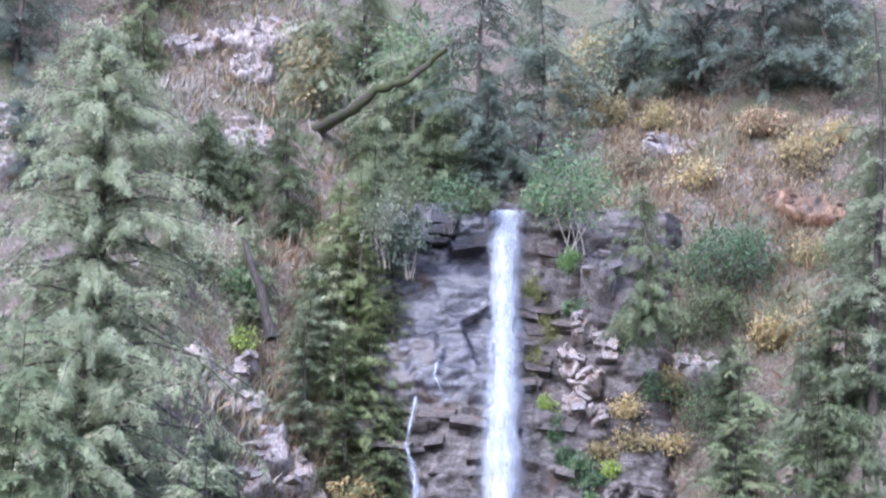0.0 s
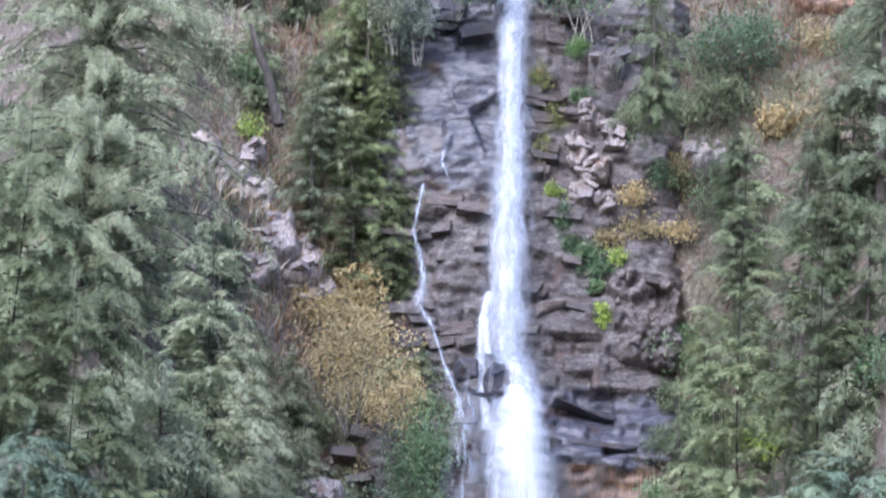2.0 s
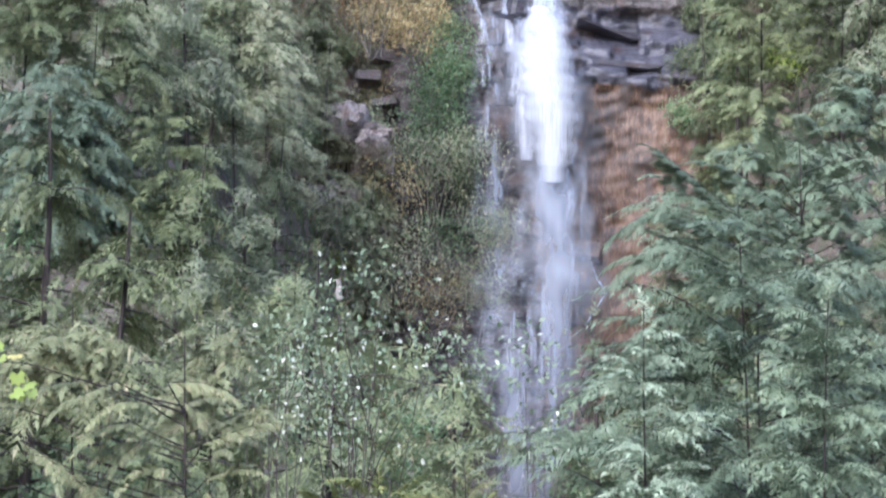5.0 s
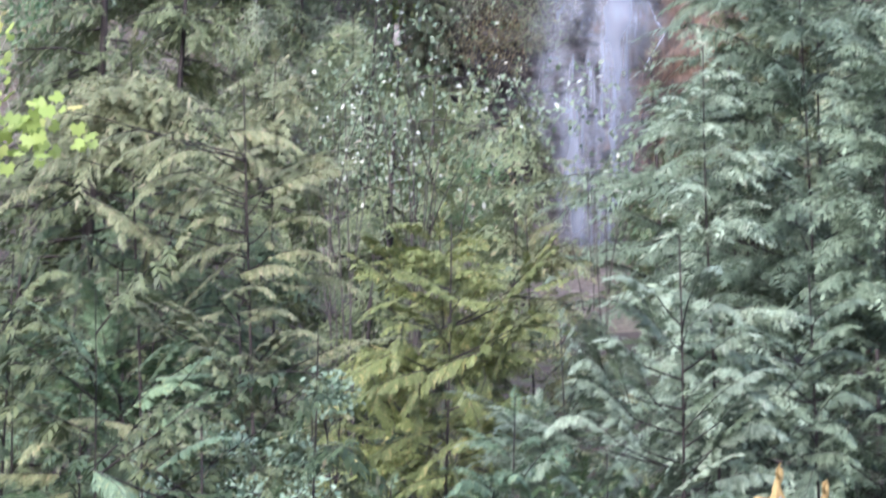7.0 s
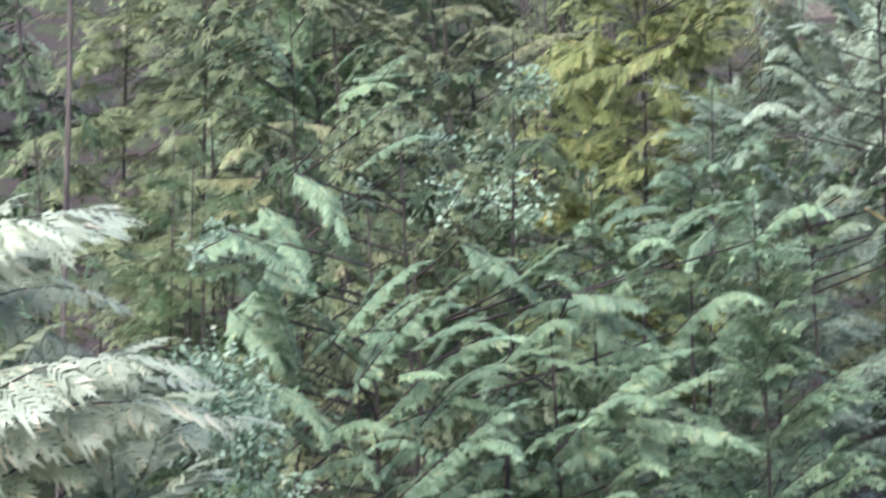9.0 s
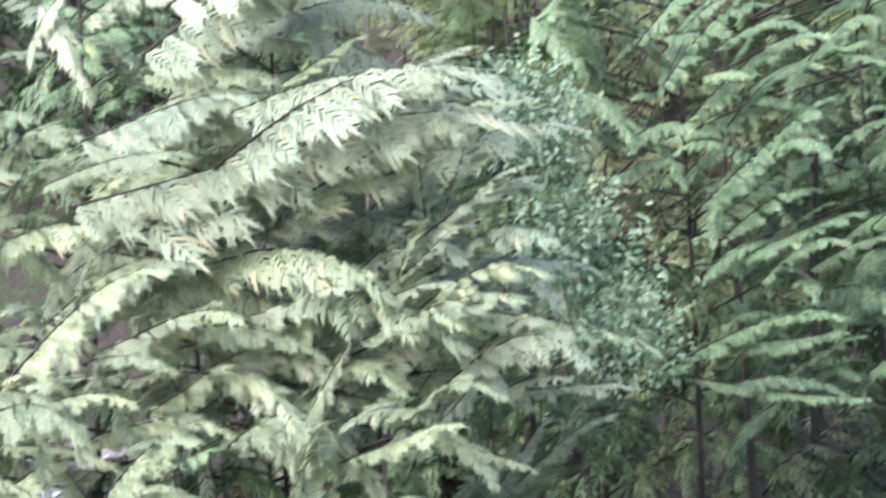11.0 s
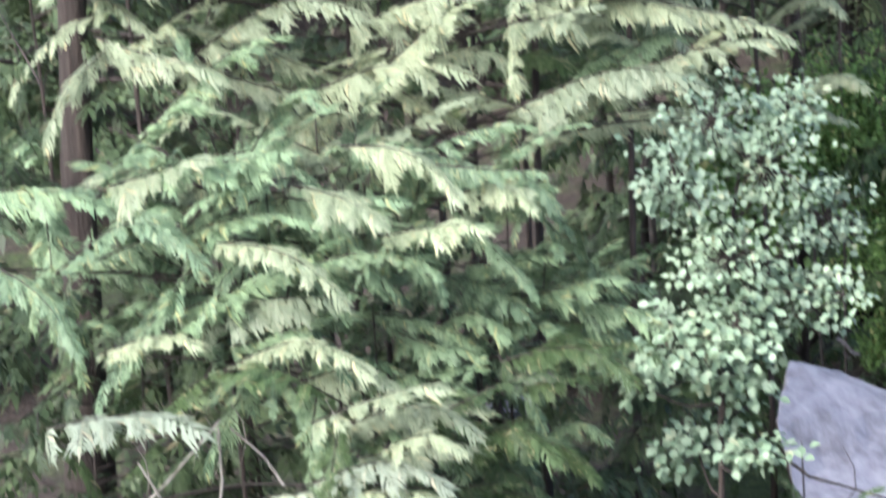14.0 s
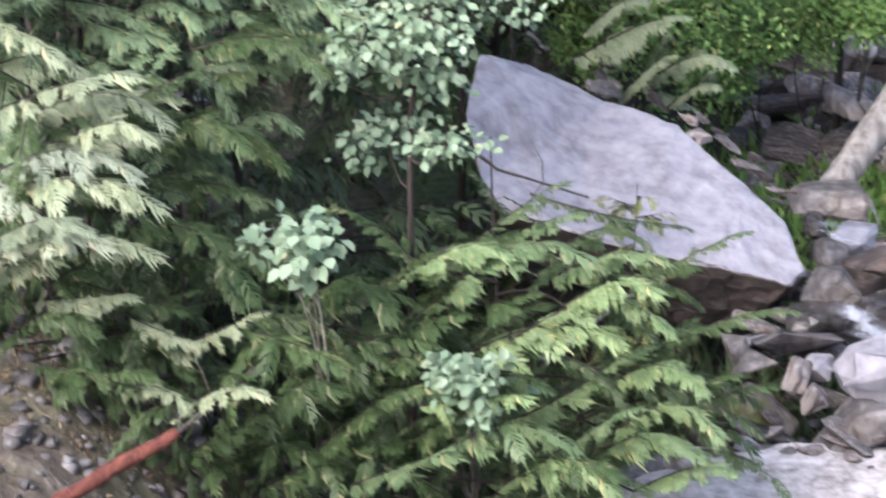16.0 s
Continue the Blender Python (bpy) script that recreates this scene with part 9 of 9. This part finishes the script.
boulder(-0.83, 14.55, 0.07, (0.40, 0.34, 0.13), 2502, ROCK_CREEK, "flat grey-brown slab on the creek rocks", (-12, 8, 5), 0.05, 14)
boulder(-0.96, 14.42, -0.02, (0.26, 0.24, 0.18), 2503, ROCK_CREEK, "pinkish grey angular creek block", (-5, 12, 10), 0.05, 12)
boulder(-1.09, 14.50, 0.03, (0.10, 0.22, 0.23), 2504, ROCK_CREEK, "thin upright fin of grey rock", (5, -16, 30), 0.05, 12)
boulder(-0.81, 14.30, 0.01, (0.10, 0.12, 0.16), 2505, ROCK_PALE, "small pale creek stone", (0, 20, 15), 0.06, 12)
boulder(-0.74, 14.40, 0.02, (0.14, 0.18, 0.17), 2506, ROCK_SLAB, "long grey creek stone", (0, 40, 20), 0.06, 12)
boulder(-0.73, 14.22, -0.07, (0.11, 0.16, 0.15), 2507, ROCK_PALE, "small pale creek stone", (0, 30, 0), 0.06, 12)
boulder(-0.98, 14.12, -0.21, (0.32, 0.30, 0.16), 2508, ROCK_WETDARK, "dark wet rock at the edge of the pool", (-6, 18, 12), 0.08, 16)
boulder(-0.59, 14.10, -0.15, (0.52, 0.36, 0.24), 2509, ROCK_CREEK, "dark grey sloping creek slab", (-8, -26, 10), 0.06, 14)
boulder(-0.75, 14.75, 0.11, (0.31, 0.34, 0.14), 2510, ROCK_WETDARK, "glossy wet dark rock below the slab", (-8, 8, 0), 0.10, 18)
boulder(-0.71, 15.00, 0.14, (0.24, 0.30, 0.28), 2511, ROCK_CREEK, "brown-grey slab beside the great slab", (-5, 30, 10), 0.05, 14)
boulder(-0.78, 16.05, 0.26, (0.41, 0.36, 0.15), 2512, ROCK_CREEK, "rounded brown rock under the log", (0, 6, 10), 0.14, 24)
boulder(-0.82, 15.75, 0.24, (0.12, 0.16, 0.12), 2513, ROCK_WETDARK, "dark rounded creek stone", (0, 0, 0), 0.16, 20)
boulder(-0.63, 15.70, 0.20, (0.28, 0.30, 0.12), 2514, ROCK_SLAB, "pale creek stone washed by water", (0, 6, 0), 0.10, 18)
boulder(-0.73, 15.40, 0.20, (0.16, 0.22, 0.14), 2515, ROCK_CREEK, "grey angular creek rock", (4, 20, 30), 0.06, 12)
boulder(-0.54, 15.30, 0.16, (0.30, 0.30, 0.21), 2516, ROCK_BROWN, "mossy brown angular creek rock", (0, -10, 12), 0.07, 14)
boulder(-0.48, 14.95, 0.08, (0.30, 0.24, 0.24), 2517, ROCK_WETDARK, "dark wet rock beside the white water", (0, 10, 20), 0.08, 14)
boulder(-1.22, 14.15, -0.14, (0.13, 0.25, 0.27), 2518, ROCK_WETDARK, "dark wet rock in the shade of the slab", (0, -10, 20), 0.08, 14)
boulder(-1.19, 13.75, -0.23, (0.31, 0.30, 0.19), 2519, ROCK_PALE, "flat pale rock beside the creek", (-4, 4, 10), 0.06, 18)
boulder(-0.76, 18.30, 0.40, (0.24, 0.30, 0.22), 2520, ROCK_PALE, "pale broken rock in the earth bank", (0, 10, 20), 0.05, 14)
boulder(-0.74, 18.00, 0.23, (0.22, 0.30, 0.17), 2521, ROCK_PALE, "pale broken rock in the earth bank", (0, 4, 40), 0.05, 14)
boulder(-1.37, 15.90, 0.62, (0.17, 0.12, 0.08), 2522, ROCK_PALE, "thin pale flake on the rim of the slab", (0, 10, 0), 0.05, 12)
for k, (px, py, pz, wide, high) in enumerate(((-0.97, 21.00, -0.47, 0.39, 0.39), (-0.80, 22.00, -0.51, 0.31, 0.24), (-7.19, 24.00, 2.46, 0.98, 0.60), (-6.36, 23.00, 2.31, 0.58, 0.32), (-5.64, 22.00, 1.97, 0.48, 0.41), (-7.05, 24.00, 2.76, 0.60, 0.60), (-3.97, 17.00, 0.56, 0.43, 0.24))):
    for n in range(5):
        r = np.random.default_rng(560 + 7 * k + n)
        s = wide * r.uniform(0.3, 0.55)
        boulder(px + wide * r.uniform(-0.45, 0.45), py + r.uniform(-0.2, 0.4), pz + high * r.uniform(-0.5, 0.3), (s * 1.3, s, min(s, high) * r.uniform(0.5, 0.9)), 5600 + 9 * k + n, (ROCK_SLAB, ROCK_CREEK)[n % 2], "pale creek boulder seen through the boughs", (r.uniform(-15, 15), r.uniform(-20, 20), r.uniform(0, 90)), 0.05, 14)
boulder(-0.79, 13.55, -0.26, (1.7, 1.0, 0.2), 580, ROCK_SHELF, "flat pale rock shelf beside the creek", (3, 2, 8), 0.05, 30)
boulder(-1.30, 13.60, -0.27, (0.7, 0.6, 0.14), 581, ROCK_CREEK, "flat grey rock beside the creek", (3, -4, 30), 0.05, 20)
rng = np.random.default_rng(12)
corner = [np.array(p) for p in ((-1.25, 15.00, -0.04), (-0.42, 16.00, 0.16), (-1.23, 13.80, -0.25), (-0.35, 13.80, -0.22))]
for k in range(110):
    u, v = rng.uniform(0, 1), rng.uniform(0, 1)
    p = (corner[0] * (1 - u) + corner[1] * u) * (1 - v) + (corner[2] * (1 - u) + corner[3] * u) * v
    s = rng.uniform(0.06, 0.15)
    if p[0] < -1.08:
        continue
    chip = new("creek_rock", stone_mesh((ROCK_CREEK, ROCK_BROWN, ROCK_PALE, ROCK_CREEK, ROCK_SLAB)[k % 5], k % 8))
    chip.matrix_basis = pose(p[0], p[1] - 0.05, p[2] + rng.uniform(-0.03, 0.06), rng.uniform(-30, 30), rng.uniform(-45, 25), rng.uniform(0, 180)) @ Matrix.Diagonal((s * rng.uniform(1.2, 2.2), s, s * rng.uniform(0.3, 0.7), 1))
    tagged(chip, "small broken creek rock among boulders", "rock", "small creek rocks")
corner = [np.array(p) for p in ((-1.60, 18.85, 0.08), (-0.52, 19.30, 0.17), (-1.10, 17.65, -0.17), (-0.47, 17.70, -0.14))]
for k in range(46):
    u, v = rng.uniform(0, 1), rng.uniform(0, 1)
    p = (corner[0] * (1 - u) + corner[1] * u) * (1 - v) + (corner[2] * (1 - u) + corner[3] * u) * v
    s = rng.uniform(0.1, 0.34)
    chip = new("bank_rock", stone_mesh((ROCK_PALE, ROCK_BROWN, ROCK_CREEK)[k % 3], k % 8))
    chip.matrix_basis = pose(p[0], p[1], float(ground_at(p[0], p[1])) + 0.15 * s, rng.uniform(-30, 30), rng.uniform(-30, 30), rng.uniform(0, 180)) @ Matrix.Diagonal((s * rng.uniform(1.1, 1.8), s, s * rng.uniform(0.4, 0.8), 1))
    tagged(chip, "broken rock on the earthy bank", "rock", "rocks of the bank")
edge = [np.array(p) for p in ((-2.17, 16.05, 1.00), (-1.77, 15.95, 0.80), (-1.45, 15.85, 0.69), (-1.10, 15.65, 0.51), (-0.81, 15.40, 0.27))]
for k in range(26):
    q = rng.uniform(0, 3.98)
    p = edge[int(q)] + (edge[int(q) + 1] - edge[int(q)]) * (q % 1)
    s = rng.uniform(0.03, 0.09)
    chip = new("slab_rubble", stone_mesh((ROCK_BROWN, ROCK_PALE, ROCK_CREEK)[k % 3], k % 8))
    chip.matrix_basis = pose(p[0], p[1] + rng.uniform(0.0, 0.3), p[2] + rng.uniform(-0.05, 0.04), rng.uniform(-20, 20), rng.uniform(10, 50), rng.uniform(-30, 30)) @ Matrix.Diagonal((s * rng.uniform(1.5, 2.6), s, s * rng.uniform(0.3, 0.6), 1))
    tagged(chip, "broken brown stone on the rim of the slab", "rock", "rubble on the slab")
pole("dead_twig", [(-2.32, 14.60, 0.97), (-2.12, 14.70, 0.78), (-1.74, 14.80, 0.63)], 0.010, 0.005, BARK, "thin dark twig lying over the slab", "branch", 5, 3)
pole("dead_twig", [(-1.77, 13.40, 0.36), (-1.54, 14.00, 0.41), (-1.25, 14.40, 0.50)], 0.012, 0.005, BARK_GREY, "thin grey twig before the slab", "branch", 5, 4)
bough_tree(-1.52, 14.70, 0.72, 85, HEMLOCK, "slender yellow-green hemlock before the slab", 0.36, 0.4, 0.09, boughs=24, spread=2.0, thick=0.004)
pole("log", [(-0.79, 16.30, 0.20), (-0.64, 16.60, 0.37), (-0.33, 17.20, 0.69)], 0.075, 0.085, BARK_GREY, "weathered grey log leaning on the creek rocks", "log", 14)
side_stream("white water rushing between creek rocks", [(-0.61, 14.75, 0.25), (-0.54, 14.70, 0.18), (-0.44, 14.60, 0.09)], (0.09, 0.11, 0.09), 41)
side_stream("white foam of the creek above the rocks", [(-0.77, 15.60, 0.33), (-0.66, 15.50, 0.32), (-0.49, 15.50, 0.30)], (0.05, 0.08, 0.05), 43)
tufts("moss_undergrowth", [(0.2, 17.2, 1.0, 0.8), (0.9, 18.0, 1.0, 1.0), (-0.6, 17.6, 1.0, 0.8), (1.4, 19.5, 1.2, 1.2)], MOSS, "bright green moss and low ferns", 0.14, 207, 2600, 0.12, "undergrowth", 0.4)
tufts("fern_undergrowth", [(-2.6, 14.2, 1.2, 0.8), (-1.4, 15.0, 1.2, 0.8), (-3.2, 15.5, 1.2, 1.0), (-0.4, 13.8, 0.8, 0.5)], CEDAR_SHADE, "dark low ferns and seedlings", 0.16, 205, 2200, 0.12, "undergrowth", 0.2)
tufts("creek_litter", [(-3.7, 13.3, 0.5, 0.8), (-0.9, 13.6, 0.8, 0.5)], GRASS_DRY, "brown litter and dead needles on gravel", 0.06, 203, 1500, 0.1, "litter", 0.8)
rng = np.random.default_rng(6)
soup = Soup()
pebble = [crag_mesh("pebble", 950 + k, (1, 1, 0.7), ROCK_CREEK, 11, 0) for k in range(3)]
shapes = [(np.array([v.co[:] for v in me.vertices]), np.array([p.vertices[:] for p in me.polygons])) for me in pebble]
for x0, x1, y0, y1, n in ((-4.6, -3.0, 12.2, 14.5, 700), (-1.6, 0.6, 13.0, 14.8, 900), (-1.2, 0.8, 14.8, 17, 300)):
    px, py = rng.uniform(x0, x1, n), rng.uniform(y0, y1, n)
    soup.scatter(shapes, np.stack([px, py, ground_z(px, py)], 1), rng.normal(0, 1, (n, 3)) * [1, 1, 0.2], np.array([0, 0, 1.0]) + rng.normal(0, 0.2, (n, 3)), rng.gamma(2.0, 0.018, n) + 0.015)
tagged(new("gravel", soup.mesh("gravel", ROCK_CREEK)), "grey gravel and small stones on the bank", "gravel", kind="stuff")
